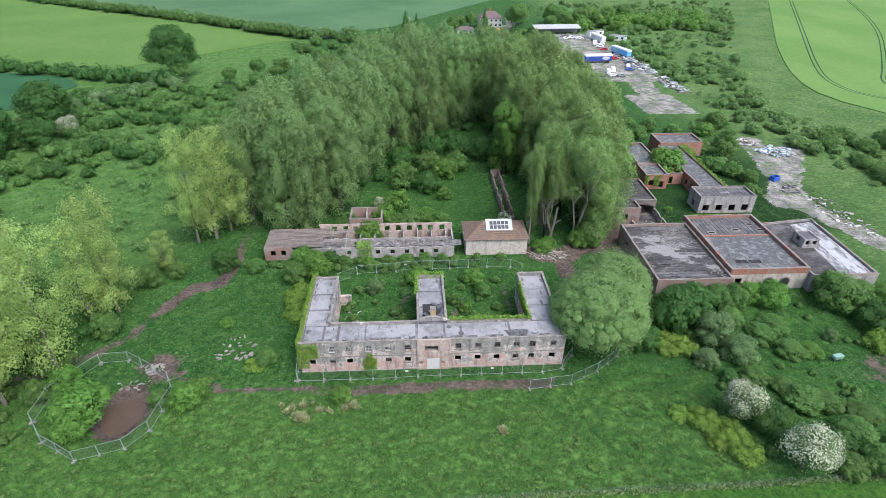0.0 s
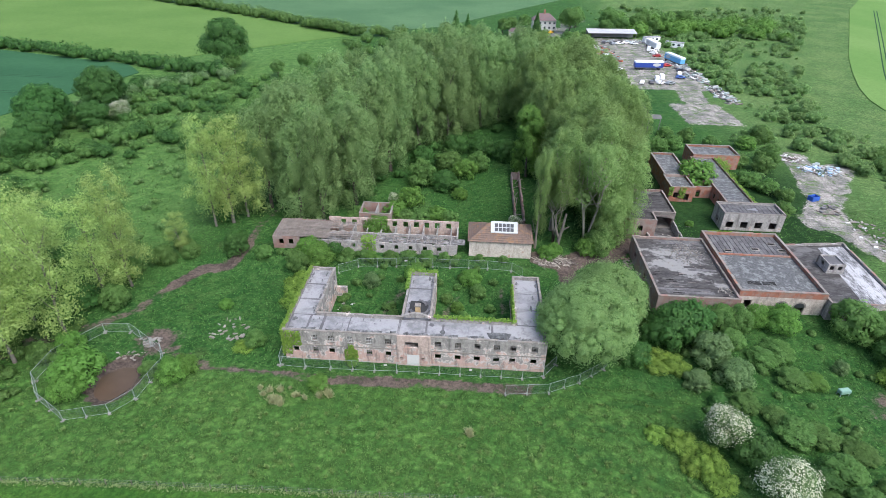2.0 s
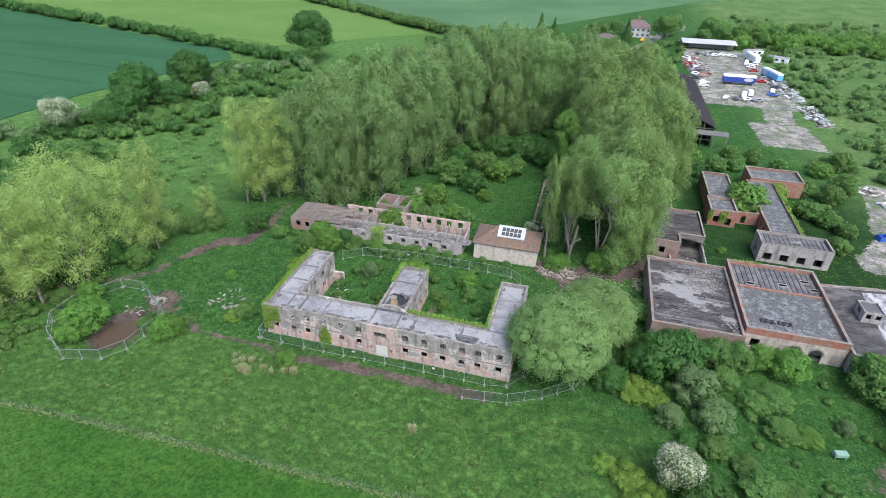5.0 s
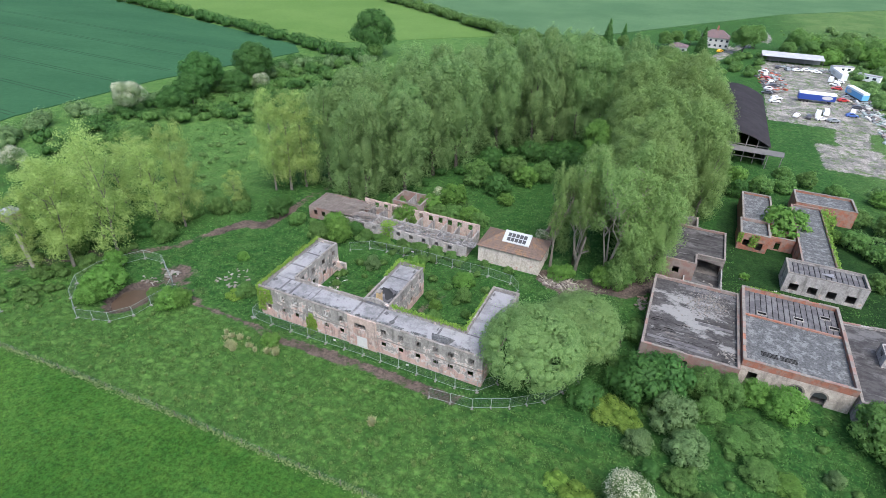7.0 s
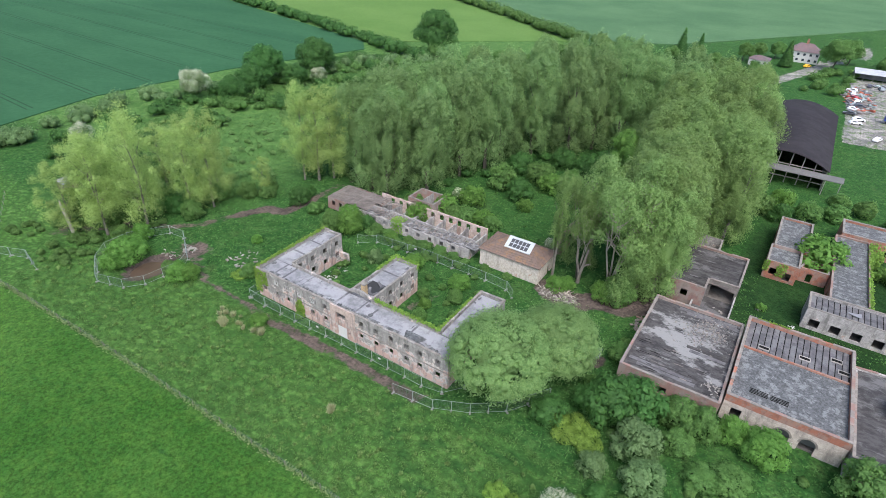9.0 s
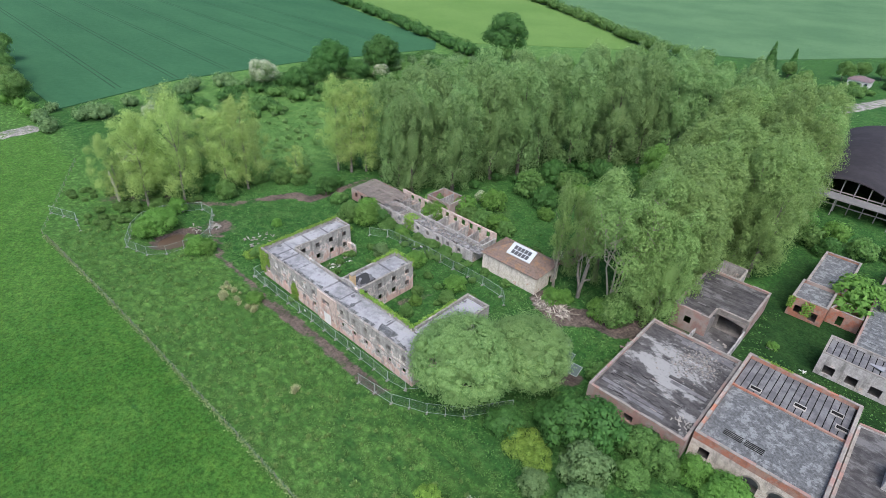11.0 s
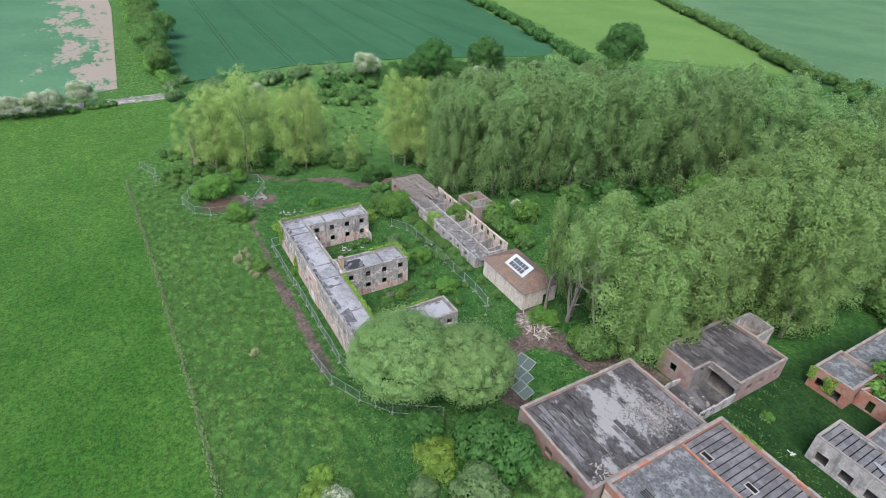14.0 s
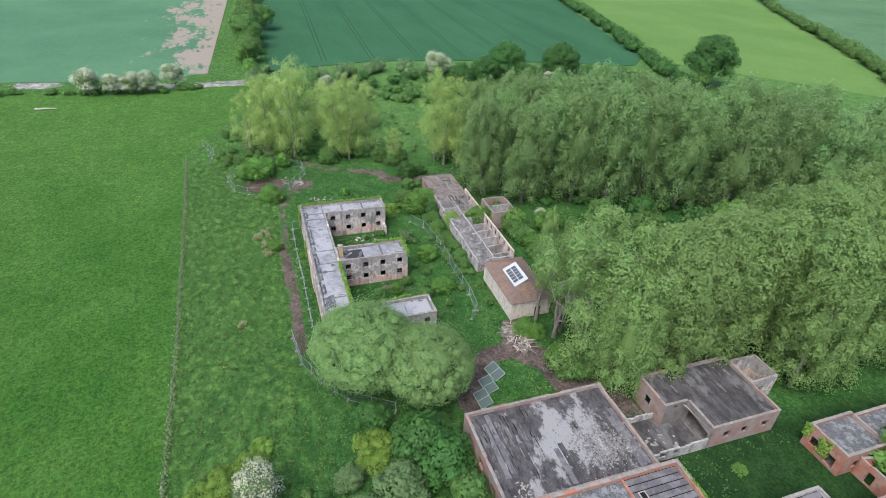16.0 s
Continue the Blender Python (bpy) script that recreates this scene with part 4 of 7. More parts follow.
def shrub_set(fine):
    n, k = (4200, .56) if fine else (1600, .84)
    return {
        "mid": [shrub_kind("rounded mid-green shrub in rough grass", 3.2, 2.2, LEAF_MID, n, 0.26 * k, 100 + i) for i in range(3)],
        "dark": [shrub_kind("dense dark green bush in rough grass", 3.4, 2.3, LEAF_DARK, n, 0.26 * k, 110 + i) for i in range(2)],
        "bright": [shrub_kind("bright fresh green elder bush", 3.2, 2.2, LEAF_BRIGHT, n, 0.25 * k, 120 + i) for i in range(2)],
        "grey": [shrub_kind("grey-green willow bush in rough grass", 3.4, 2.3, LEAF_GREY, n, 0.25 * k, 130 + i) for i in range(2)],
        "yellow": [shrub_kind("low yellow-green bramble mound", 1.5, 2.4, LEAF_YELLOW, n, 0.2 * k, 140 + i, 18) for i in range(2)],
    }


SHRUBS_NEAR, SHRUBS_FAR = shrub_set(True), shrub_set(False)


def shrub(kind, x, y, s=1.0, sz=None):
    x, y = x + random.uniform(-.5, .5), y + random.uniform(-.25, .25)
    return plant(random.choice((SHRUBS_NEAR if y < 108 else SHRUBS_FAR)[kind]), x, y, s, sz)


# the poplar belt: a western arm, a northern end and an eastern arm round an open middle
for x, y, s in [(-38, 117, .9), (-30, 113, .83), (-24, 112, .82), (-33, 121, .93), (-26, 119, .92), (-18, 121, .88), (-36, 128, .95), (-29, 127, .97), (-21, 128, .95),
                (-32, 136, .98), (-24, 136, 1), (-15, 134, .95), (-27, 145, 1), (-18, 143, 1), (-22, 153, 1), (-12, 141, .98), (-12, 152, 1), (-16, 162, 1), (-6, 158, 1), (-9, 169, 1),
                (2, 166, 1), (-3, 176, 1), (6, 176, 1.02), (0, 187, 1), (12, 181, 1), (10, 191, 1), (20, 187, 1), (27, 190, .98), (16, 198, 1), (26, 199, 1), (-14, 178, 1), (-8, 192, 1), (4, 203, .98)]:
    plant(random.choice(POPLARS), x + random.uniform(-1, 1), y + random.uniform(-1, 1), s * random.uniform(.96, 1.1), s * random.uniform(.92, 1.07), group="poplar belt")
for x, y, s in [(40, 115.5, .95), (43.6, 109.5, .74), (42.4, 113.5, .86), (38.4, 120, .97), (41.6, 121, .92), (38.5, 128, .97), (40.8, 131, .92), (39, 137, .98), (47, 139, .95), (38, 147, .98), (46, 149, .96),
                (36, 157, 1), (45, 159, .97), (34, 167, 1), (43, 169, 1), (32, 177, 1), (41, 179, 1), (36, 187, 1), (44, 190, 1), (36, 200, .98), (44, 205, .95), (34, 212, .95), (42.8, 117.0, .88), (41.4, 125.5, .9), (33.5, 124, .86), (32.5, 133, .9), (32.5, 143, .94), (30.5, 152, .96), (29, 163, .98), (28, 173, .98), (51, 135.5, .86), (51, 144, .88), (50, 154, .9), (49, 165, .92), (47, 176, .92), (40.8, 107.0, .6)]:
    plant(random.choice(EAST_POPLARS), x + random.uniform(-1, 1), y + random.uniform(-1, 1), s * random.uniform(.92, 1.05), s * random.uniform(.94, 1.05), group="poplar belt")
for x, y, s, h in [(29.5, 112, .95, .86), (25.2, 103.6, .5, .8)]:
    plant(random.choice(OPEN_POPLARS), x, y, s, h, group="poplar belt")
plant(WIDE, 36.0, 105.8, 1.0, 1.0, 20)
plant(WIDE, 29.3, 106.3, .56, .8, 140)
plant(CHESTNUT, 25.5, 141, 0.8, 0.85)
# thin spring-green trees on the west
for x, y, s, h in [(-43.8, 108.8, 1.05, 1.16), (-47.2, 107, .95, 1.1), (-41.5, 112, .9, 1.15), (-50, 96, .5, .42), (-58, 69, 1.1, 1.14), (-62, 62, 1.0, .98), (-54.6, 84, .95, .98), (-57, 80, .9, .9),
                   (-66, 72, 1.0, 1.12), (-73, 84, 1.0, .86), (-60, 90, .7, .7), (-78, 93, .8, .7), (-66, 64, .9, .85), (-80, 80, .8, .75), (-70, 67, 1.1, .9), (-68, 58, .8, .7)]:
    plant(random.choice(PALES), x, y, s * random.uniform(.85, 1.1), h * random.uniform(.78, 1.08), group="young poplars")
# the two domes beside the main ruin
plant(DOME, 30.3, 71.2, 1.0, 1.02)
plant(DOME, 35.6, 79.8, .86, .92)
# hawthorns in bloom
plant(MAYS[0], 47.5, 54.5, .95, 1.05)
plant(MAYS[1], 52, 45.5, 1.05, 1.1)
for x, y, s in [(-128, 6, 1.4), (-127, 14, 1.1), (-126.5, 20, 1.2), (-127.5, 25, 1.2), (-132, 33, 1.35), (-8, 121, .5), (-130, 134, 1.7), (-109, 176, 1.1), (-118, 87, 1.0), (21, 112, .5)]:
    plant(random.choice(MAYS), x, y, s)
# big dark trees along the far hedges
for x, y, s in [(-100, 248, 1.3), (-125, 163, .95), (-119, 151, .7), (-120, 186, .95), (-112, 166, .6), (-116, 140, .6)]:
    plant(random.choice(OAKS), x, y, s)
for x, y, s in [(-95, 240, .9), (-75, 238, .8), (-66, 250, .8), (-60, 225, .8), (-45, 232, .9), (-55, 255, .7), (64, 352, 1.5), (70, 372, 1.2), (38, 362, 1.0), (30, 355, .9), (25, 345, .9), (85, 352, 1.0), (95, 356, 1.1),
                (105, 362, 1.1), (115, 360, 1.0), (125, 368, 1.2), (136, 372, 1.3), (112, 375, 1.3), (90, 372, 1.3), (15, 318, .8), (5, 330, .8), (-5, 318, .9), (-208, 62, 1.3), (-190, 61, 1.1), (-178, 62, .8), (-240, 64, 1.2), (-165, 61, .8), (-228, 70, 1.0), (-270, 66, 1.2), (-300, 65, 1.0)]:
    plant(random.choice(ROUNDS), x, y, s * random.uniform(.9, 1.1) * (1.45 if x < -150 else 1))
for x, y, s in [(-2, 322, 1.2), (4, 338, .9), (44, 345, 1.0)]:
    plant(CONIFER, x, y, s)
# bushes, one by one
for kind, x, y, s in [
        ("bright", -19.5, 93.5, 1.5), ("yellow", -21.5, 87, 1.7), ("mid", -24, 92, 1.2), ("yellow", -22, 81.5, 1.4), ("mid", -20.6, 98, 0.9), ("bright", -22.5, 97.2, 1.3), ("bright", -9.5, 106, 1.5),
        ("grey", -7.5, 88, 0.82), ("bright", 0.5, 90.5, 1.05), ("mid", -2.5, 89.5, 0.39), ("bright", 11.5, 90.5, 1.05), ("mid", 8.5, 88, 0.39), ("mid", 13.5, 86.5, 0.78), ("bright", 9.5, 81.5, 0.62), ("mid", -9, 77.5, 0.39),
        ("mid", -2.3, 78, 0.39), ("mid", 10.5, 78, 0.70), ("mid", 15, 82, 0.47), ("mid", 7.5, 84.5, 0.62), ("mid", -11, 80, 0.39),
        ("bright", -12, 60.6, 0.8), ("bright", -9.5, 95.6, .7), ("mid", -14, 96.5, 0.70), ("mid", -10, 96.6, 0.70), ("mid", -6, 96.8, 0.63), ("mid", -2, 97, 0.70), ("mid", 2.5, 97.2, 0.70), ("mid", 5.5, 97, 0.63), ("dark", -17, 96.8, .9),
        ("bright", -7.7, 66.0, .42), ("yellow", -26, 68.5, .9), ("mid", -25, 69.5, .9), ("bright", -33.2, 62, 1.05), ("bright", -34.6, 61, 1.2), ("bright", -49.3, 59.5, 1.75), ("bright", -48.6, 55.8, 1.25), ("mid", -38.6, 61.5, .7), ("mid", -52.5, 61, 1.0), ("bright", -33.5, 79, .6),
        ("mid", 38.8, 103.4, 1.7), ("bright", 36.4, 102.6, 1.2), ("bright", 28, 100, 1.0), ("bright", 29, 101.5, .8), ("mid", 44.5, 88.5, 1.1), ("mid", 44, 91.5, .7), ("mid", 13, 97.5, 0.49), ("mid", 18, 97.6, 0.49),
        ("dark", 39, 70.5, 1.2), ("yellow", 39.2, 54.8, .8), 
        ("bright", 69.3, 137.5, 2.6), ("mid", 84.5, 140, 1.6), ("mid", 87.5, 136, 1.3), ("mid", 90, 131.5, 1.2), ("bright", 80.5, 141, .9), ("mid", 86, 124, 1.2), ("bright", 61.6, 116, .45), ("mid", 86, 153, 1.4), ("mid", 92, 150, 1.5), ("mid", 97, 158, 1.6), ("bright", 94, 168, 1.5), ("mid", 101, 174, 1.8),
        ("dark", 61, 157, 1.2), ("mid", 66, 162, 1.4), ("mid", 72, 166, 1.5), ("bright", 60, 166, 1.5), ("mid", 56, 160, 1.4), ("mid", 52, 169, 1.6), ("mid", 78, 172, 1.3), ("mid", 72, 176, 1.2), ("mid", 84, 168, 1.2),
        ("mid", -4, 112, 1.3), ("bright", -7, 113.5, 1.4), ("mid", -1, 113, 1.3), ("bright", 3, 114, 1.3), ("mid", 6, 113, 1.1), ("mid", -15, 112, 1.2), ("bright", -4, 121, 1.5), ("dark", 4, 131, 1.6), ("mid", -2, 134, 1.9), ("bright", 9, 139, 1.6), ("mid", 4, 143, 2.0), ("mid", 12, 144, 1.6), ("dark", -3, 146, 1.8), ("mid", 17, 109, 1.0), ("bright", 8, 126, 1.0), ("dark", 13, 155, 1.8), ("dark", 5, 156, 1.8), ("dark", 20, 152, 1.8),
        ("dark", -38, 96, 1.2), ("dark", -40, 100, 1.1), ("mid", -32, 95, .9), ("mid", -52, 92, 1.2), ("mid", -56, 88, 1.3), ("mid", -50, 98, 1.0), ("mid", -54, 78, 1.3), ("mid", -58, 84, 1.3), ("dark", -60, 78, 1.4), ("mid", -62, 74, 1.3), ("mid", -66, 66, 1.2), ("mid", -47.5, 94.5, 1.0), ("dark", -46, 110, 1.3), ("mid", -42, 114, 1.3), ("mid", -79, 62, 1.6), ("dark", -80, 65, 1.4), ("mid", -70, 80, 1.4), ("mid", -75, 74, 1.3), ("mid", -58, 63, 1.0), ("bright", -55, 66, 1.1)]:
    shrub(kind, x, y, s * random.uniform(.94, 1.06), s * random.uniform(.85, 1.15) * (.7 if kind == "yellow" else 1))

# the overgrown plot: kind, place, half width and height
for kind, x, y, r, h in [
        ("dark", 46.4, 75.9, 4.2, 7.4), ("dark", 50.2, 78.0, 3.9, 7.0), ("dark", 43.8, 75.6, 2.6, 5.2), ("mid", 55.4, 79.4, 3.0, 5.4), ("mid", 58.6, 79.2, 2.8, 5.6), ("bright", 62.4, 80.6, 2.4, 4.7), ("bright", 66.6, 80.2, 3.4, 5.2), ("mid", 78.6, 79.4, 4.6, 7.2), ("mid", 83.0, 79.6, 3.0, 5.2),
        ("dark", 82.4, 73.4, 3.6, 5.6), ("bright", 88.6, 79.6, 3.2, 4.1), ("yellow", 79.8, 68.3, 3.0, 2.6), ("yellow", 43.0, 70.2, 3.4, 1.5), ("yellow", 45.6, 69.4, 2.6, 1.6), ("grey", 52.0, 71.4, 3.6, 5.6), ("grey", 54.0, 66.9, 3.1, 4.3), ("grey", 47.8, 65.6, 2.2, 2.9),
        ("mid", 63.6, 73.6, 3.0, 2.6), ("mid", 60.6, 71.8, 2.7, 2.4), ("mid", 63.4, 67.4, 2.8, 2.6), ("bright", 66.8, 67.2, 2.2, 2.2), ("dark", 51.2, 52.4, 3.3, 4.6), ("mid", 58.8, 56.4, 3.2, 3.0), ("mid", 62.0, 56.0, 2.8, 2.4), ("mid", 62.0, 49.6, 3.2, 3.8), ("dark", 58.4, 48.2, 2.6, 3.2), ("mid", 62.2, 44.9, 2.7, 4.2), ("mid", 57.8, 44.6, 2.4, 3.0),
        ("yellow", 42.0, 53.8, 2.6, 1.6), ("yellow", 44.4, 50.8, 3.0, 1.9), ("yellow", 45.4, 47.8, 2.6, 1.7), ("yellow", 42.4, 49.8, 1.8, 1.2), ("grey", 72.6, 70.5, 1.3, 2.3), ("mid", 53.8, 61.4, 2.3, 2.6), ("mid", 66.6, 53.6, 2.6, 2.0), ("mid", 57.6, 59.6, 2.2, 2.0), ("mid", 67.2, 47.0, 2.6, 2.6), ("mid", 72.0, 48.5, 2.4, 2.2), ("bright", 87.6, 66.8, 2.6, 3.0), ("mid", 85.0, 60.5, 2.2, 2.2), ("mid", 56.6, 75.4, 2.6, 3.2), ("dark", 50.0, 62.0, 1.6, 2.0)]:
    tall, wide = (1.5, 2.4) if kind == "yellow" else (3.3, 2.25)
    plant(random.choice(SHRUBS_NEAR[kind]), x, y, r / wide, h / tall)


def scrub_stuff(name, label, places, leaf, n, size, seed, k=5, core=True):
    """Far bushes that nobody would count, in one object."""
    rng = random.Random(seed)
    lobes = []
    for x, y, s in places:
        z = gh(x, y)
        for i in range(k):
            a = i * 2.4 + rng.uniform(0, 1)
            lobes.append((x + s * .55 * math.cos(a), y + s * .55 * math.sin(a), z + s * rng.uniform(.35, .75), s * .62, s * .62, s * rng.uniform(.5, .75)))
        lobes.append((x, y, z + s * .7, s * .8, s * .8, s * .75))
    L = np.array(lobes)
    rng2 = np.random.default_rng(seed)
    n = int(n * 1.8)
    m = len(L) * n
    pick = np.repeat(np.arange(len(L)), n)
    d = rng2.normal(0, 1, (m, 3))
    d /= np.linalg.norm(d, axis=1, keepdims=True)
    d[:, 2] = np.where(d[:, 2] < -0.3, -d[:, 2], d[:, 2])
    p = L[pick, :3] + d * L[pick, 3:6] * rng2.normal(1, 0.1, (m, 1))
    co, f3 = leaves(p, d + rng2.normal(0, .3, d.shape) + np.array([0, 0, .22]), .8 * size * rng2.uniform(.6, 1.3, m), rng2)
    base = len(co)
    cv = [l[:3] + ICO_V * l[3:6] * .62 for l in L] if core else [co[:0]]
    cf = [ICO_F + base + i * len(ICO_V) for i in range(len(L))] if core else [f3[:0]]
    soft = np.concatenate([np.repeat(unit(d + rng2.normal(0, .12, d.shape)), 3, axis=0), np.tile(ICO_V, (len(L) if core else 0, 1))])
    ob = part(name, mesh_of(name, np.concatenate([co, *cv]), np.concatenate([f3, *cf]), True, soft), leaf)
    return tagged(ob, label, "scrub", kind="stuff")


def along(rng, pts, step, wide, lo, hi):
    out = []
    for (ax, ay), (bx, by) in zip(pts[:-1], pts[1:]):
        L = math.hypot(bx - ax, by - ay)
        for i in range(max(1, int(L / step))):
            u = (i + rng.uniform(0, 1)) * step / L
            out.append((ax + (bx - ax) * u + rng.uniform(-wide, wide), ay + (by - ay) * u + rng.uniform(-wide, wide), rng.uniform(lo, hi)))
    return out


def within(rng, n, x0, y0, x1, y1, lo, hi, test=None):
    out = []
    for _ in range(n):
        p = (rng.uniform(x0, x1), rng.uniform(y0, y1), rng.uniform(lo, hi))
        if test is None or test(p[0], p[1]):
            out.append(p)
    return out


rg = random.Random(9)
scrub_stuff("hedge", "dark green field hedge with uneven top", along(rg, [(-330, 299), (-210, 270), (-146, 250), (-100, 236), (-92, 232)], 5, 2.5, 2.8, 5.0) + along(rg, [(-700, 385), (-330, 299)], 9, 3, 3, 5), LEAF_DARK, 20, 0.7, 1)
scrub_stuff("hedge", "mid-green field hedge with small trees", along(rg, [(-300, 478), (-280, 465), (-140, 383), (-62, 330), (-30, 330)], 5, 2, 2.2, 5.2) + along(rg, [(-700, 705), (-300, 478)], 10, 3, 3, 5), LEAF_MID, 24, 0.7, 2)
scrub_stuff("hedge", "tall mixed hedge beside the corn field", along(rg, [(-140, 60), (-152, 70)], 4, 1.5, 2, 3) + along(rg, [(-128, 60), (-138, 85), (-140, 120), (-132, 170), (-112, 215), (-95, 235)], 4, 5, 2, 4.2), LEAF_GREY, 26, 0.5, 3)
scrub_stuff("hedge", "green hedge along the field track", along(rg, [(-150, 60), (-330, 62), (-700, 60)], 6, 2.0, 2.2, 4.2), LEAF_BRIGHT, 24, 0.6, 4)
scrub_stuff("hedge", "low roadside hedge", along(rg, [(-135, -80), (-131, -10), (-127, 25), (-131, 45)], 3.2, 1.2, 1.0, 2.0), LEAF_MID, 24, 0.4, 5)
scrub_stuff("scrub", "dense young scrub and brambles on open ground", within(rg, 190, -135, 90, -55, 235, 1.6, 3.4, lambda x, y: not (-100 < x < -50 and 88 < y < 150) and x > -128 + 0.25 * abs(y - 160) and (x < -62 or y > 165)), LEAF_MID, 30, 0.42, 6)
scrub_stuff("scrub", "dark thicket among rough grass", within(rg, 110, -132, 75, -72, 225, 1.6, 3.2, lambda x, y: not (-102 < x < -50 and 92 < y < 145)), LEAF_DARK, 30, 0.42, 7)
east_ok = lambda x, y: not (68 < x < 112 and 182 < y < 350) and x < np.interp(y, [140, 190, 219, 250, 310, 476], [140, 142, 140, 150, 178, 262]) and not (90 < x < 118 and y < 166)
scrub_stuff("scrub", "patchy green scrub over former hardstanding", within(rg, 800, 96, 145, 300, 430, 1.0, 3.0, lambda x, y: east_ok(x, y) and math.sin(x * .07) + math.sin(y * .05 + 1) > -0.7), LEAF_FAR_HAZE, 28, 0.5, 8)
scrub_stuff("scrub", "green willow scrub paled by haze in its leaf colour", within(rg, 520, 110, 150, 330, 460, 1.0, 2.8, east_ok), LEAF_FAR_HAZE, 20, 0.5, 10)
scrub_stuff("scrub", "small young bushes dotted over rough pasture", within(rg, 1300, 88, 108, 290, 440, .5, 1.5, east_ok), LEAF_FAR_HAZE, 22, 0.4, 21, 2, False)
scrub_stuff("scrub", "small saplings over the rough western ground", within(rg, 260, -125, 70, -52, 225, .5, 1.4, lambda x, y: x > -118), LEAF_FAR_HAZE, 22, 0.35, 22, 2, False)
scrub_stuff("scrub", "dark gorse bank above the hardstanding", within(rg, 60, 128, 128, 165, 168, 1.4, 2.8), LEAF_MID, 30, 0.45, 11)
scrub_stuff("scrub", "bushes behind the poplar belt", within(rg, 90, -60, 205, 50, 320, 1.8, 4.0, lambda x, y: abs(x - 38) > 10 or y < 270), LEAF_MID, 26, 0.6, 12)
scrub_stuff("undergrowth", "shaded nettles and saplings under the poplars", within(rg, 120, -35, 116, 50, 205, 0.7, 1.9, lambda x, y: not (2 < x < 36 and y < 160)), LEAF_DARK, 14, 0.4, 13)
scrub_stuff("scrub", "garden trees and bushes round the far house", within(rg, 50, 30, 300, 75, 360, 1.5, 3.0, lambda x, y: abs(x - np.interp(y, [278, 293, 337, 378], [30, 37, 52.7, 65.4])) > 7 and not (26 < x < 60 and 334 < y < 374)), LEAF_MID, 26, 0.5, 14)
scrub_stuff("scrub", "tall garden trees by the scrap yard", within(rg, 45, 95, 348, 190, 395, 3.0, 6.5), LEAF_BRIGHT, 30, 0.8, 15)
scrub_stuff("brambles", "low brambles and nettles in the enclosed yard", within(rg, 30, -13.5, 74, 18, 95, .5, 1.1, lambda x, y: not (-1.5 < x < 6.5 and y < 87)), LEAF_MID, 30, 0.25, 16)
scrub_stuff("brambles", "low green thicket on the overgrown plot", within(rg, 60, 47, 45, 92, 79, .35, .8, lambda x, y: math.hypot(x - 77, (y - 62) * 1.3) > 9), LEAF_MID, 32, 0.28, 17)
scrub_stuff("brambles", "bramble bank beside the grassy track", within(rg, 60, -82, 48, -56, 72, .5, 1.2), LEAF_MID, 28, 0.28, 18)
scrub_stuff("brambles", "low growth round the ruined ranges", within(rg, 40, -34, 94.5, 9, 98.0, .5, .9) + within(rg, 20, 42, 80, 60, 83, .8, 1.6), LEAF_MID, 30, 0.25, 19)


# ---- the main ruin: a two-storey front range with three wings ----
def loop_walls(parent, corners, z0, z1, holes, material, thick=0.35, cap=True, ragged=0.0, cap_mat=None, lost=0.06):
    """Walls round a closed outline (anticlockwise seen from above); holes: side number -> openings."""
    n = len(corners)
    for i in range(n):
        a, b3 = corners[i], corners[(i + 1) % n]
        p = corners[i - 1]
        convex = (a[0] - p[0]) * (b3[1] - a[1]) - (a[1] - p[1]) * (b3[0] - a[0]) > 0
        bm = bmesh.new()
        wall_bm(bm, a, b3, z0, z1, thick, holes.get(i, ()), ragged, thick if convex else 0.0)
        part("wall", bm, material[i] if isinstance(material, dict) else material, parent)
        if cap:
            coping(parent, a, b3, z1 - ragged, thick, material=cap_mat, lost=lost)


main = thing("ruined_block", "derelict two-storey rendered block with flat felt roof and three rear wings", "ruin")
Z0, ZR, ZP = -0.3, 5.75, 6.35
outline = [(-18.5, 66.7), (24.0, 66.7), (24.0, 85.0), (19.1, 85.0), (19.1, 71.7), (5.2, 71.7), (5.2, 85.0), (0.2, 85.0), (0.2, 71.7), (-14.0, 71.7), (-14.0, 85.0), (-18.5, 85.0)]
upper = [-16.6, -13.4, -10.7, -7.6, -4.5, -1.4, 6.7, 9.9, 13.0, 16.1, 18.7, 22.1]
front = [(x + 18.5 - .5, x + 18.5 + .5, 4.2, 5.4) for x in upper]
front += [(x + 18.5 - .48, x + 18.5 + .48, 1.75, 2.8) for x in upper]
front += [(19.9, 22.0, 4.05, 5.2), (20.2, 22.2, 0.25, 2.55), (18.95, 19.5, 1.35, 1.95), (22.5, 23.05, 1.35, 1.95)]
def side_holes(L, n, first=1.6):
    return [(first + i * (L - 2 * first) / max(1, n - 1) - .5, first + i * (L - 2 * first) / max(1, n - 1) + .5, v0, v0 + 1.15) for i in range(n) for v0 in (1.6, 4.15)]
main_holes = {0: front, 1: side_holes(18.3, 5), 3: side_holes(13.3, 4), 4: side_holes(13.9, 4), 5: side_holes(13.3, 4), 6: [(1.9, 3.0, 1.6, 2.8), (1.9, 3.0, 4.15, 5.3)], 7: side_holes(13.3, 4), 8: side_holes(14.2, 4),
              9: side_holes(13.3, 4), 10: [(1.6, 2.8, 1.6, 2.8), (1.6, 2.8, 4.15, 5.3)], 2: [(1.9, 3.0, 1.6, 2.8)], 11: side_holes(18.3, 4)}
loop_walls(main, outline, Z0, ZP, main_holes, RENDER_GREY, ragged=.1, lost=.3)
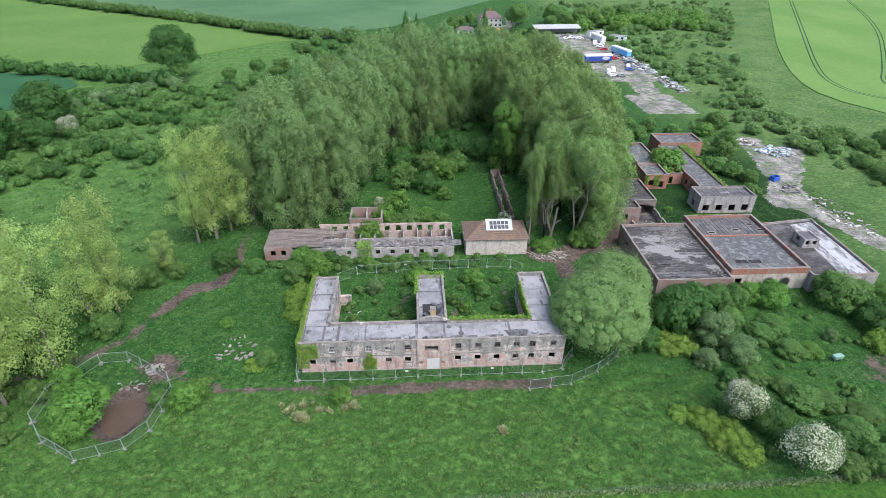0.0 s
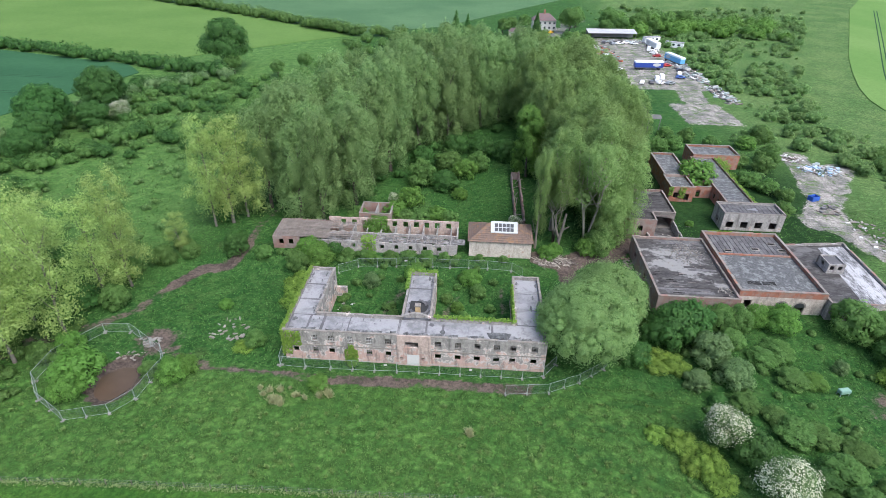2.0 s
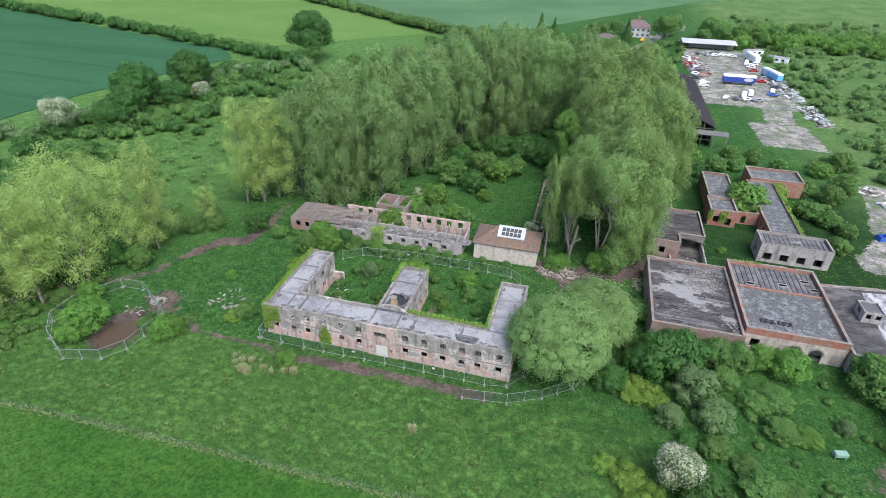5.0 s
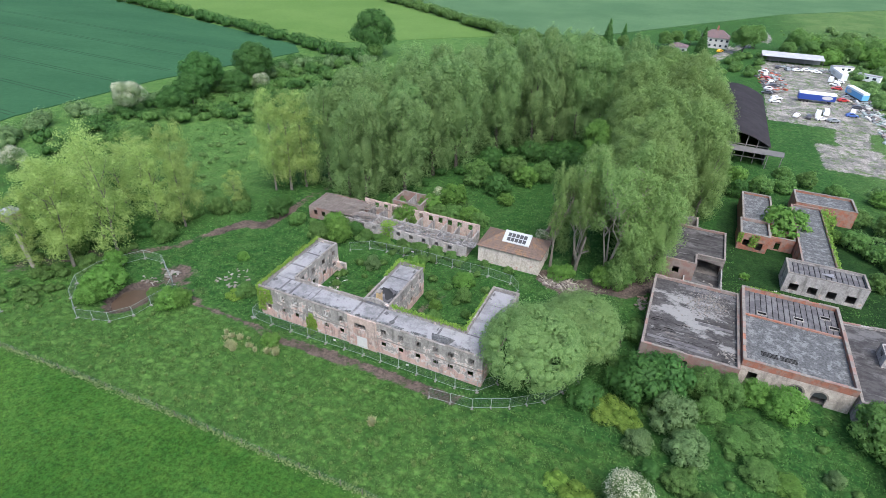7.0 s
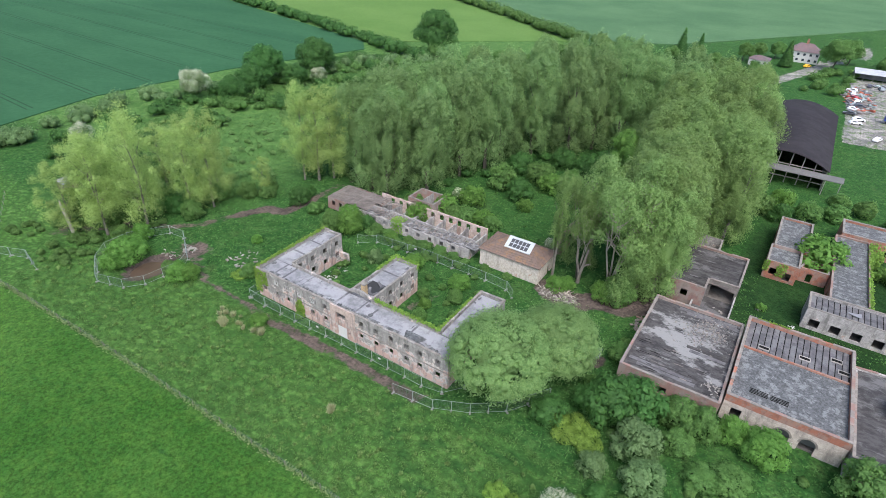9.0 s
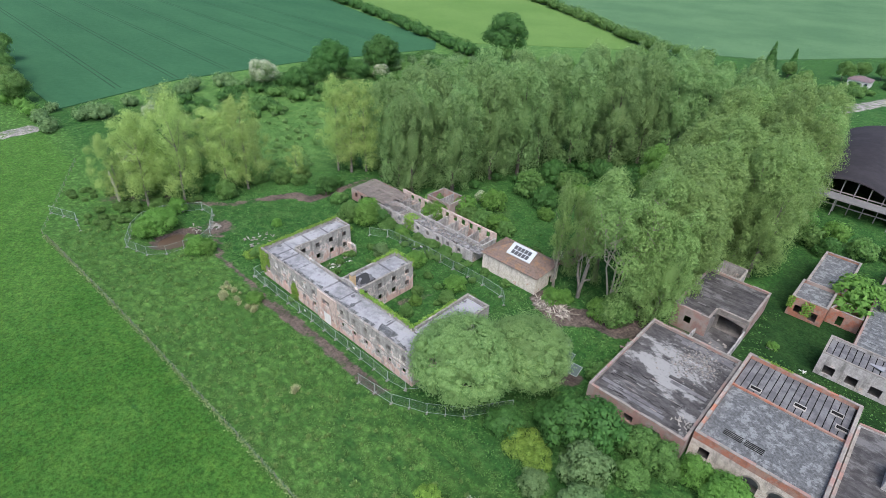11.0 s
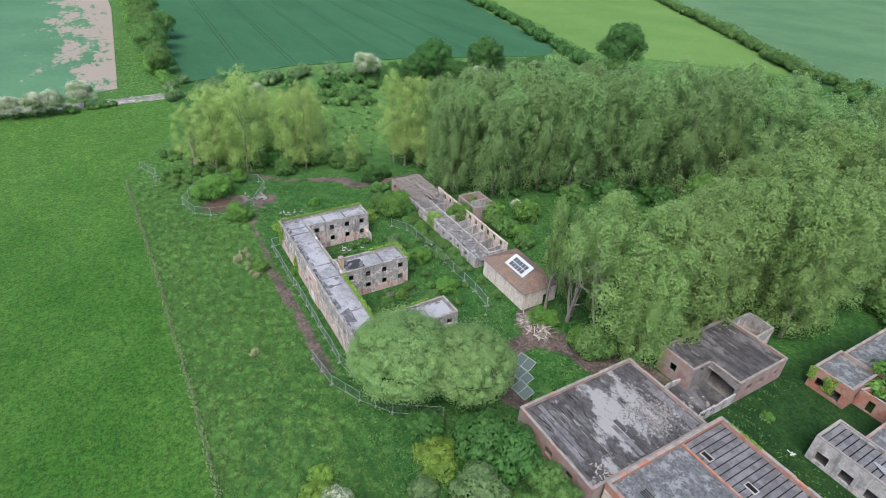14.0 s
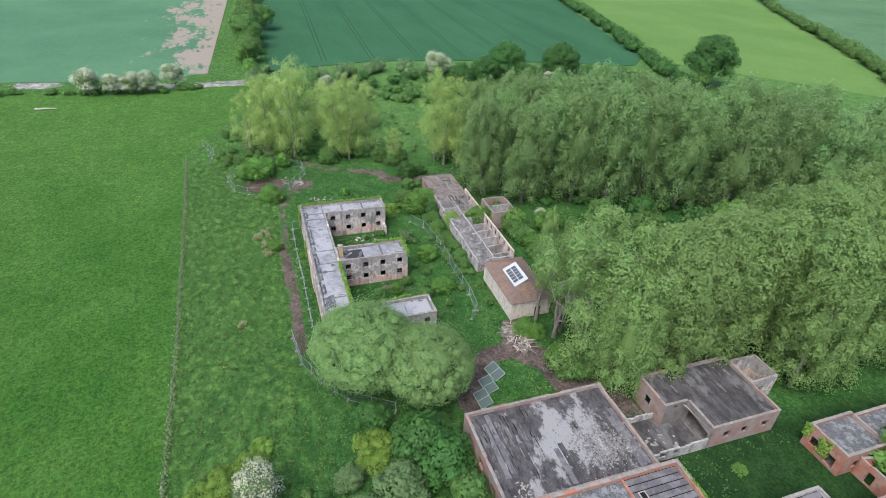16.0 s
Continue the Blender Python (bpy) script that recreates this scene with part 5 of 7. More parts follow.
for i, h in enumerate(front[:12]):
    window(main, outline[0], outline[1], h, (4, 4), 0.2, True, WHITE if i in (1, 2, 3, 4) else None)
for i, h in enumerate(front[12:24]):
    if i in (1, 4, 9, 10, 5):
        window(main, outline[0], outline[1], h, (3, 3), 0.4)
window(main, outline[0], outline[1], front[24], (6, 3), 0.25)
for side in (5, 9):
    for h in main_holes[side][::3]:
        window(main, outline[side], outline[side + 1], h, (2, 2), 0.5)
# the centre bay stands a little proud
bm = bmesh.new()
wall_bm(bm, (0.1, 66.5), (5.5, 66.5), Z0, ZP + 0.12, 0.197, [(u - 18.6, w - 18.6, v0, v1) for u, w, v0, v1 in front[24:]])
part("centre_bay", bm, RENDER_PINK, main, "pinkish rendered centre bay")
bm = bmesh.new()
block(bm, 1.68, 66.56, 0.2, 3.72, 66.62, 2.5)
door = part("boarded_door", bm, WHITE, main, "white boarded double door")
for x in (1.72, 2.72):
    bm = bmesh.new()
    block(bm, x, 66.535, 0.24, x + 0.95, 66.555, 2.46)
    part("board", bm, WHITE, door)
bm = bmesh.new()
wall_bm(bm, (-18.5, 66.62), (0.0, 66.62), 3.32, 3.5, 0.077)
wall_bm(bm, (5.6, 66.62), (24.0, 66.62), 3.32, 3.5, 0.077)
part("string_course", bm, COPING, main)
# floors and roofs
for name, z, mat in (("floor_slab", 3.1, INSIDE), ("roof", ZR, FELT_DARK)):
    for x0, y0, x1, y1 in ((-18.14, 67.06, 23.64, 71.34), (-18.14, 71.34, -14.36, 84.64), (0.56, 71.34, 4.84, 84.64), (19.46, 71.34, 23.64, 84.64)):
        slab(main, name, x0, y0, x1, y1, z, mat)
for x, xe in ((-18.1, -14.9), (-14.85, -12.6), (-12.55, -8.2), (-8.15, 0.1), (.16, 4.6), (4.66, 7.3), (7.35, 15.2), (15.25, 23.6)):
    felt_strips(main, x, 67.1, xe, 71.3, ZR, ROOF_PALE, 'x', 4.2, 0.05)
for x0, x1 in ((-18.1, -14.4), (0.6, 4.8), (19.5, 23.6)):
    for y, ye in ((71.4, 75.6), (75.66, 80.2), (80.25, 84.5)):
        felt_strips(main, x0, y, x1, ye, ZR, ROOF_PALE, 'y', 3.7, 0.05)
# curled edges of felt behind the front parapet
for x in (-14.5, -7.2, -3.8, 3.2, 6.3, 8.8, 12.6):
    bm = bmesh.new()
    w = random.uniform(.8, 1.5)
    for i in range(7):
        a = math.pi * 1.15 * i / 6
        ring = [bm.verts.new((x + w * u, 67.35 + 0.35 * (1 - math.cos(a)), ZR + 0.06 + .28 * math.sin(a) + .03 * u)) for u in (-1, -.3, .4, 1)]
        if i:
            for j in range(3):
                bm.faces.new((last[j], last[j + 1], ring[j + 1], ring[j]))
        last = ring
    part("curled_felt", bm, ROOF_GREY, main, "torn curled dark felt")
bm = bmesh.new()
for i in range(10):
    a = math.pi * i / 9
    ring = [bm.verts.new((16.4 + (1.25 + .25 * k) * math.cos(a) + .1 * math.sin(5 * a + k), 67.45 + k * .55, ZR + .05 + (.42 - .08 * k) * math.sin(a) + .05 * math.sin(7 * a + 2 * k))) for k in range(4)]
    if i:
        for j in range(3):
            bm.faces.new((last[j], last[j + 1], ring[j + 1], ring[j]))
    last = ring
part("curled_felt", bm, ROOF_GREY, main, "large heap of lifted felt")


def torn_felt(parent, x, y, z, rx, ry, material, rng, lift=0.0):
    """A ragged scrap of roofing with its rim lifted here and there."""
    bm = bmesh.new()
    n = 13
    mid = bm.verts.new((x, y, z + 0.03 + lift * 0.3))
    rim, low = [], []
    for k in range(n):
        a, q = math.tau * k / n, rng.uniform(0.55, 1.15)
        px, py = x + rx * q * math.cos(a), y + ry * q * math.sin(a)
        rim.append(bm.verts.new((px, py, z + 0.02 + rng.uniform(0, lift))))
        low.append(bm.verts.new((px, py, z)))
    for k in range(n):
        j = (k + 1) % n
        bm.faces.new((mid, rim[k], rim[j]))
        bm.faces.new((low[k], low[j], rim[j], rim[k]))
    part("torn_felt", bm, material, parent)


rt = random.Random(31)
for i in range(34):
    torn_felt(main, rt.uniform(-17.6, 23.2), 67.3 + abs(rt.gauss(0, .28)), ZR + .05, rt.uniform(.25, 1.1), rt.uniform(.1, .32), rt.choice([ROOF_GREY, FELT_DARK, FELT_DARK]), rt)
for i in range(22):
    torn_felt(main, rt.uniform(-17.6, 23.2), 67.45 + abs(rt.gauss(0, .3)), ZR + .06, rt.uniform(.3, .8), rt.uniform(.15, .35), rt.choice([ROOF_GREY, ROOF_PALE]), rt, .38)
for i in range(14):
    torn_felt(main, rt.uniform(-17.8, 23.4), rt.uniform(67.6, 71.1), ZR + .05, rt.choice([.08, .1, .5]), rt.uniform(.1, .9), rt.choice([ROOF_GREY, FELT_DARK]), rt)
for x0, x1 in ((-18.0, -14.5), (.8, 4.7), (19.6, 23.5)):
    for i in range(12):
        x = rt.choice([x0 + .25, x1 - .25, rt.uniform(x0, x1)])
        torn_felt(main, x, rt.uniform(72, 84.2), ZR + .05, rt.uniform(.08, .3), rt.uniform(.2, 1.1), rt.choice([ROOF_GREY, FELT_DARK]), rt)
# chimney and broken gable over the middle wing
bm = bmesh.new()
block(bm, 2.5, 71.9, ZR - 0.1, 3.3, 72.7, 8.2)
chim = part("chimney", bm, worn("ochre_brick", (.36, .26, .13), (.28, .2, .12), (.14, .1, .07), .8, 6.0), main, "short ochre brick chimney stack")
bm = bmesh.new()
block(bm, 2.42, 71.82, 8.2, 3.38, 72.78, 8.36)
part("chimney_cap", bm, COPING, chim)
bm = bmesh.new()
prev = None
for i in range(13):
    u = i / 12
    z = ZP + 0.14 + 0.75 * max(0.0, 1 - abs(2 * u - 1) ** 1.6)
    row = [bm.verts.new((0.2 + 5.0 * u, y, zz)) for y in (71.32, 71.72) for zz in (ZP - 0.05, z)]
    if prev:
        for q in ((0, 1), (1, 3), (3, 2)):
            bm.faces.new((prev[q[0]], row[q[0]], row[q[1]], prev[q[1]]))
    prev = row
bmesh.ops.recalc_face_normals(bm, faces=bm.faces)
part("gable", bm, RENDER_GREY, main, "low curved gable wall")
# black plate on the whole roof slab; the hole's darkness is its colour
bm = bmesh.new()
block(bm, 1.2, 72.9, ZR + .03, 4.4, 76.6, ZR + .07)
part("roof_hole", bm, plain("black_void", (0.02, 0.02, 0.02), 0.9), main, "black plate for the dark of a scorched opening in the roof")
for i in range(9):
    bm = bmesh.new()
    x, y = random.uniform(1.4, 4.2), random.uniform(73, 76)
    beam(bm, (x, y, ZR + .12), (x + random.uniform(-1.3, 1.3), y + random.uniform(-1, 1), ZR + random.uniform(.2, .75)), .5, .05)
    part("broken_board", bm, FELT_DARK, main)
bm = bmesh.new()
wall_bm(bm, (-13.98, 84.2), (-12.0, 84.2), Z0, 2.7, .6, (), .8)
part("broken_wall", bm, RENDER_GREY, main, "broken stump of an outer wall")
ivy("bright ivy over the corner of the main ruin", [(-18.75, 66.35, 3.2, -15.6, 66.65, 6.2), (-18.75, 66.35, 1.4, -17.2, 66.65, 4.2), (-18.9, 66.4, 1.0, -18.52, 72, 6.4), (-18.8, 67, 6.3, -18.1, 85.2, 6.75)], LEAF_YELLOW, 2300, .2)
ivy("yellow-green ivy lining a parapet and wing wall", [(5.6, 71.3, 6.2, 19.3, 71.9, 6.85), (18.8, 72, 4.2, 19.12, 82, 6.7), (0.0, 84.6, 5.2, 5.4, 85.3, 6.8), (-0.1, 79, 6.2, .5, 85, 6.8)], LEAF_YELLOW, 2300, .22)
ivy("young ivy climbing beside a window", [(-8.6, 66.35, .2, -6.4, 66.65, 3.0), (-7.9, 66.35, .2, -7.0, 66.65, 4.0)], LEAF_YELLOW, 420, .2)

# ---- the long roofless range behind ----
GB = 1.1
longr = thing("ruined_range", "long roofless brick range with bare compartments and collapsed timber roof", "ruin")
lo = [(-31.0, 98.7), (8.4, 98.7), (8.4, 106.6), (-31.0, 106.6)]
fh = [(1.3 + .0, 2.3, GB + 1.3, GB + 2.5), (3.4, 4.4, GB + 1.3, GB + 2.5)] + [(u, u + .9, GB + 1.2, GB + 2.2) for u in np.arange(13.8, 38, 3.05)]
for (a, b3), hs, mat, top, rag in ((((-31.0, 98.7), (-25.2, 98.7)), fh[:2], BRICK_PINK, 3.1, .05), (((-25.2, 98.72), (8.4, 98.72)), [(u - 5.8, w - 5.8, p, q) for u, w, p, q in fh[2:]], RENDER_PALE, 2.85, .3),
                               (((8.4, 99.05), (8.4, 106.2)), [(2, 3.2, GB + 1, GB + 2.2)], RENDER_PALE, 3.2, .5), (((-20.5, 106.6), (-31.0, 106.6)), (), BRICK_PINK, 3.2, .1),
                               (((-31.0, 106.25), (-31.0, 99.05)), [(1.5, 2.5, GB + 1.2, GB + 2.4), (4.5, 5.5, GB + 1.2, GB + 2.4)], BRICK_PINK, 3.1, .1)):
    bm = bmesh.new()
    wall_bm(bm, a, b3, GB - .5, GB + top, .3, hs, rag)
    part("wall", bm, mat, longr)
rear = [(x + 20.5 - .55, x + 20.5 + .55, GB + 2.35, GB + 3.75) for x in (-17.3, -14.9, -12.8, -10.5, -8.1, -5.8, -3.4, -1.0, 1.3, 3.6, 6.2)]
bm = bmesh.new()
wall_bm(bm, (8.4, 106.6), (-20.5, 106.6), GB - .5, GB + 4.25, .3, [(28.9 - w, 28.9 - u, p, q) for u, w, p, q in rear], .12)
part("rear_wall", bm, RENDER_PINK, longr)
bm = bmesh.new()
wall_bm(bm, (-20.5, 102.3), (8.1, 102.3), GB - .3, GB + 3.0, .25, [(u, u + .9, GB + .2, GB + 2.2) for u in np.arange(1.5, 28, 3.05)], .25)
part("spine_wall", bm, RENDER_PALE, longr)
for x in np.arange(-20.5, 8.0, 3.05):
    bm = bmesh.new()
    wall_bm(bm, (x, 102.56), (x, 106.24), GB - .3, GB + 3.2, .2, (), .3)
    part("cross_wall", bm, RENDER_PALE, longr)
for x in np.arange(-20.5, 8.0, 3.05):
    bm = bmesh.new()
    wall_bm(bm, (x + .1, 99.02), (x + .1, 102.28), GB - .3, GB + 2.75, .2, (), .2)
    part("cross_wall", bm, RENDER_PALE, longr)
    if random.random() < .9:
        bm = bmesh.new()
        block(bm, x + .12, 99.05, GB + 2.78, x + 3.0, 101.3 + random.uniform(-.6, .9), GB + 2.9, .08)
        part("roof_slab", bm, BROKEN_SLAB, longr, "broken grey roof slab")
slab(longr, "floor", -30.7, 99, 8.1, 106.3, GB + .12, INSIDE, .4)
rr = random.Random(4)
for i in range(44):
    bm = bmesh.new()
    x = -30.8 + 12.0 * i / 44 + rr.uniform(-.2, .2)
    beam(bm, (x, 98.8, GB + 3.25 + rr.uniform(-.1, .1)), (x + rr.uniform(-.6, .6), 106.5 - rr.uniform(0, 1.5), GB + 3.3 + rr.uniform(-.15, .25)), rr.uniform(.08, .2), .1)
    part("rafter", bm, TIMBER, longr)
for i in range(60):
    bm = bmesh.new()
    x, y = rr.uniform(-31.2, -17), rr.uniform(98.6, 106)
    l = rr.uniform(1.5, 5)
    beam(bm, (x, y, GB + 3.4 + rr.uniform(0, .15)), (x + l, y + rr.uniform(-.5, .5), GB + 3.42 + rr.uniform(0, .2)), rr.uniform(.12, .3), .04)
    part("fallen_batten", bm, TIMBER, longr)
slab(longr, "ceiling_deck", -30.65, 99.05, -19.5, 106.2, GB + 3.05, TIMBER, .08)
bm = bmesh.new()
for i in range(420):
    x, y = rr.uniform(-20.2, 8.0), rr.choice([rr.uniform(99.1, 102.2), rr.uniform(102.7, 106.2)])
    z = GB + (2.92 if y < 101.2 else .12)
    l, a = rr.uniform(.2, 1.1), rr.uniform(0, 6.28)
    beam(bm, (x, y, z + .05), (x + l * math.cos(a), y + l * .5 * math.sin(a), z + rr.uniform(.05, .35)), rr.uniform(.06, .3), .07)
tagged(part("fallen_debris", bm, TIMBER, longr, "grey litter of broken laths and plaster"), kind="stuff")
annex = thing("ruined_annex", "small square roofless brick outbuilding", "ruin")
loop_walls(annex, [(-14.2, 108.3), (-7.0, 108.3), (-7.0, 114.0), (-14.2, 114.0)], GB - .5, GB + 4.3, {0: [(1, 2.1, GB + 2.4, GB + 3.6), (4.3, 6.3, GB + 2.0, GB + 4.0)], 1: [(2, 3.2, GB + 2, GB + 3.4)]}, BRICK_PINK, .3)
slab(annex, "floor", -13.9, 108.6, -7.3, 113.7, GB + 2.0, INSIDE, .2)
bm = bmesh.new()
wall_bm(bm, (-10.5, 108.61), (-10.5, 113.69), GB, GB + 4.2, .2)
part("cross_wall", bm, RENDER_PALE, annex)
ivy("fresh creeper over the long ruined range", [(-12, 98.3, 1.5, -8.8, 99, 4.4), (-12, 99, 3.9, -9, 101, 4.4)], LEAF_YELLOW, 380, .25)

# ---- the hipped pavilion ----
pav = thing("hipped_pavilion", "cream rendered pavilion with brown tiled hipped roof and roof light", "pavilion")
px0, py0, px1, py1 = 10.9, 99.1, 23.9, 106.9
loop_walls(pav, [(px0, py0), (px1, py0), (px1, py1), (px0, py1)], GB - .5, 5.1, {1: [(4.8, 6.0, GB + .1, GB + 2.2)]}, RENDER_PAVILION, .35, False)
for x in (13.6, 16.5, 19.4, 22.2):
    bm = bmesh.new()
    block(bm, x, py0 - .03, GB - .4, x + .16, py0 - .003, 4.95)
    part("pilaster", bm, RENDER_PAVILION, pav)
bm = bmesh.new()
E0, E1 = 5.1, 7.3
ev = [bm.verts.new(p) for p in ((px0 - .3, py0 - .3, E0), (px1 + .3, py0 - .3, E0), (px1 + .3, py1 + .3, E0), (px0 - .3, py1 + .3, E0))]
rv = [bm.verts.new(p) for p in ((px0 + 3.9, 103, E1), (px1 - 3.9, 103, E1))]
for q in ((ev[0], ev[1], rv[1], rv[0]), (ev[1], ev[2], rv[1]), (ev[2], ev[3], rv[0], rv[1]), (ev[3], ev[0], rv[0]), (ev[3], ev[2], ev[1], ev[0])):
    bm.faces.new(q)
roof = part("roof", bm, TILE, pav, "mossy brown tiled hip roof")
bm = bmesh.new()
for i in range(9):
    u = i / 9
    y, z = py0 - .3 + 4.2 * u, E0 + 2.2 * u
    x0, x1 = px0 - .3 + 4.2 * u, px1 + .3 - 4.2 * u
    beam(bm, (x0, y, z + .03), (x1, y, z + .03), .1, .07)
    beam(bm, (x1 + .02, y, z + .03), (x1 + .02, 206 - y, z + .03), .1, .07)
    beam(bm, (x0 - .02, y, z + .03), (x0 - .02, 206 - y, z + .03), .1, .07)
part("tile_course", bm, TILE, roof)
# roof light: white frame on the upper front slope, dark sheets for the shade behind missing panes
sl = 2.2 / 4.2
def on_slope(x, u, lift):
    return (x, py0 - .3 + u, E0 + sl * u + lift)
bm = bmesh.new()
v = [bm.verts.new(on_slope(x, u, z)) for z in (.06, .22) for x, u in ((15.3, 2.0), (20.9, 2.0), (20.9, 4.5), (15.3, 4.5))]
for q in ((3, 2, 1, 0), (4, 5, 6, 7), (0, 1, 5, 4), (1, 2, 6, 5), (2, 3, 7, 6), (3, 0, 4, 7)):
    bm.faces.new([v[i] for i in q])
light = part("roof_light", bm, plain("pale_frame", (.36, .38, .38), .6), pav, "white framed roof light with missing panes")
SHADE_SHEET = plain("dark_opening_shade", (0.03, 0.032, 0.035), 0.4)
for i in range(5):
    for j in range(2):
        bm = bmesh.new()
        x, u = 16.1 + i * .82, 2.25 + j * .95
        v = [bm.verts.new(on_slope(a, c3, .226)) for a, c3 in ((x, u), (x + .7, u), (x + .7, u + .82), (x, u + .82))]
        bm.faces.new(v)
        part("pane", bm, SHADE_SHEET, light)

# ---- the single-storey blocks on the east ----
GE = 1.9
d1 = thing("derelict_workshop", "flat-roofed derelict workshop with stripped weathered roof", "ruin")
loop_walls(d1, [(45.3, 82.2), (59.9, 82.2), (59.9, 103.6), (45.3, 103.6)], GE - .9, 5.55, {0: [(2, 3.4, GE + 1, GE + 2.3), (6, 7.4, GE + 1, GE + 2.3), (10, 11.4, GE + 1, GE + 2.3)], 2: [(9, 10, GE, GE + 2)], 3: [(4, 5.4, GE + 1, GE + 2.2), (12, 13.4, GE + 1, GE + 2.2)]}, BRICK_PINK, .35, True, cap_mat=[BRICK_PINK, COPING, TIMBER])
slab(d1, "roof", 45.65, 82.55, 59.55, 103.25, 5.1, ROOF_STRIPPED)
# lengths of tarred felt lying along the roof, most of them near the front and the far edge
for x, y, l in [(46.2, 83.0, 7.2), (47.4, 83.9, 8.6), (46.0, 84.8, 9.5), (50.2, 85.7, 7.0), (46.6, 86.7, 5.2), (52.0, 87.4, 4.6), (47.2, 88.4, 6.0), (53.6, 91.6, 5.4), (53.0, 92.5, 6.2), (54.4, 93.3, 4.6), (49.6, 102.2, 9.4), (51.0, 101.4, 8.2)]:
    bm = bmesh.new()
    block(bm, x, y, 5.104, min(x + l, 59.4), y + rr.uniform(.62, .82), 5.104 + rr.uniform(.02, .05), .01)
    part("felt_strip", bm, rr.choice([FELT_LINED, ROOF_BROWN, ROOF_BROWN]), d1)
for i in range(40):
    bm = bmesh.new()
    x, y = rr.uniform(45.9, 57.5), rr.uniform(83, 91)
    beam(bm, (x, y, 5.13 + rr.uniform(0, .04)), (min(x + rr.uniform(.4, 2.2), 59.4), y + rr.uniform(-.08, .08), 5.14 + rr.uniform(0, .05)), rr.uniform(.05, .13), .03)
    part("batten", bm, rr.choice([TAR_AND_VOID, TAR_AND_VOID, ROOF_BROWN, TIMBER]), d1)
bm = bmesh.new()
for i in range(700):
    x, y = rr.gauss(55.3, 1.5), rr.gauss(98.4, 1.9)
    if 46 < x < 59 and 83 < y < 103:
        beam(bm, (x, y, 5.12), (x + rr.uniform(-.3, .3), y + rr.uniform(-.2, .2), 5.12 + rr.uniform(0, .12)), rr.uniform(.06, .2), .07)
tagged(part("slate_litter", bm, BROKEN_SLAB, d1, "grey litter of broken slates"), kind="stuff")
for i in range(260):
    bm = bmesh.new()
    x, y = rr.gauss(54.9, 1.7), rr.gauss(98.3, 2.1)
    x, y = min(max(x, 46), 59), min(max(y, 83), 103)
    block(bm, x, y, 5.1, x + rr.uniform(.1, .34), y + rr.uniform(.1, .3), 5.1 + rr.uniform(.05, .18), .04)
    part("brick_rubble", bm, rr.choice([COPING, TIMBER, BROKEN_SLAB]), d1)
for i in range(24):
    bm = bmesh.new()
    x, y = rr.gauss(58.3, .7), rr.gauss(85.5, .8)
    x = min(x, 59.2)
    beam(bm, (x, y, 5.12), (x + rr.uniform(-.5, .3), y + rr.uniform(-.4, .4), 5.12 + rr.uniform(.1, .4)), .14, .1)
    part("rubble", bm, CONCRETE, d1)
d2 = thing("derelict_hall", "flat-roofed hall with red brick parapets and arched front", "ruin")
bm = bmesh.new()
holes2 = [(1.2, 2.6, GE + .6, GE + 2.4)] + [(u, u + 2.0, GE - .6, GE + 1.3) for u in (7.0, 10.2)]
loop_walls(d2, [(60.2, 84.0), (75.6, 84.0), (75.6, 105.6), (60.2, 105.6)], GE - .9, 5.2, {0: holes2, 2: [(2, 3.2, GE + .8, GE + 2.2), (7, 8.2, GE + .8, GE + 2.2), (12, 13.2, GE + .8, GE + 2.2)]}, RENDER_CREAM, .4, False)
bm.free()
for u in (7.0, 10.2):
    bm = bmesh.new()
    n = 14
    for i in range(n):
        a0, a1 = math.pi * i / n, math.pi * (i + 1) / n
        v = [bm.verts.new((60.2 + u + 1 + r * math.cos(a), y, GE + 1.3 + r * math.sin(a))) for a in (a0, a1) for r in (.98, 1.25) for y in (83.94, 84.2)]
        for q in ((0, 4, 6, 2), (1, 3, 7, 5), (2, 6, 7, 3), (0, 1, 5, 4)):
            bm.faces.new([v[k] for k in q])
    bmesh.ops.remove_doubles(bm, verts=bm.verts, dist=1e-4)
    part("arch", bm, COPING, d2)
    # dark sheet before the wall, its colour standing for shade within the arch
    bm = bmesh.new()
    v0 = bm.verts.new((61.2 + u, 83.985, GE + 1.2))
    arc = [bm.verts.new((61.2 + u + .97 * math.cos(math.pi * i / n), 83.985, GE + 1.3 + .97 * math.sin(math.pi * i / n))) for i in range(n + 1)]
    for i in range(n):
        bm.faces.new((v0, arc[i], arc[i + 1]))
    part("arch_opening", bm, SHADE_SHEET, d2, "dark sheet standing for the shaded arched opening")
for a, b3 in (((60.16, 83.96), (75.64, 83.96)), ((75.64, 84.38), (75.64, 105.22)), ((75.64, 105.64), (60.16, 105.64)), ((60.16, 105.22), (60.16, 84.38))):
    bm = bmesh.new()
    wall_bm(bm, a, b3, 5.2, 6.35, .42, (), .04)
    part("parapet", bm, BRICK_RED, d2, "red brick parapet")
    coping(d2, a, b3, 6.35, .42, .03, .1, [BRICK_PINK, COPING, TIMBER], .12)
bm = bmesh.new()
block(bm, 60.6, 97.1, 5.5, 75.2, 97.4, 6.05)
part("cross_parapet", bm, BRICK_RED, d2)
slab(d2, "roof", 60.6, 84.4, 75.2, 97.1, 5.75, ROOF_GREY)
slab(d2, "roof", 60.6, 97.4, 75.2, 105.2, 5.7, TAR_AND_VOID)
for i in range(16):
    bm = bmesh.new()
    x = 60.7 + 14.4 * i / 16
    block(bm, x, 97.45, 5.7, x + .76, 105.15, 5.75 + rr.uniform(0, .05), .015)
    part("roof_board", bm, FELT_LINED, d2)
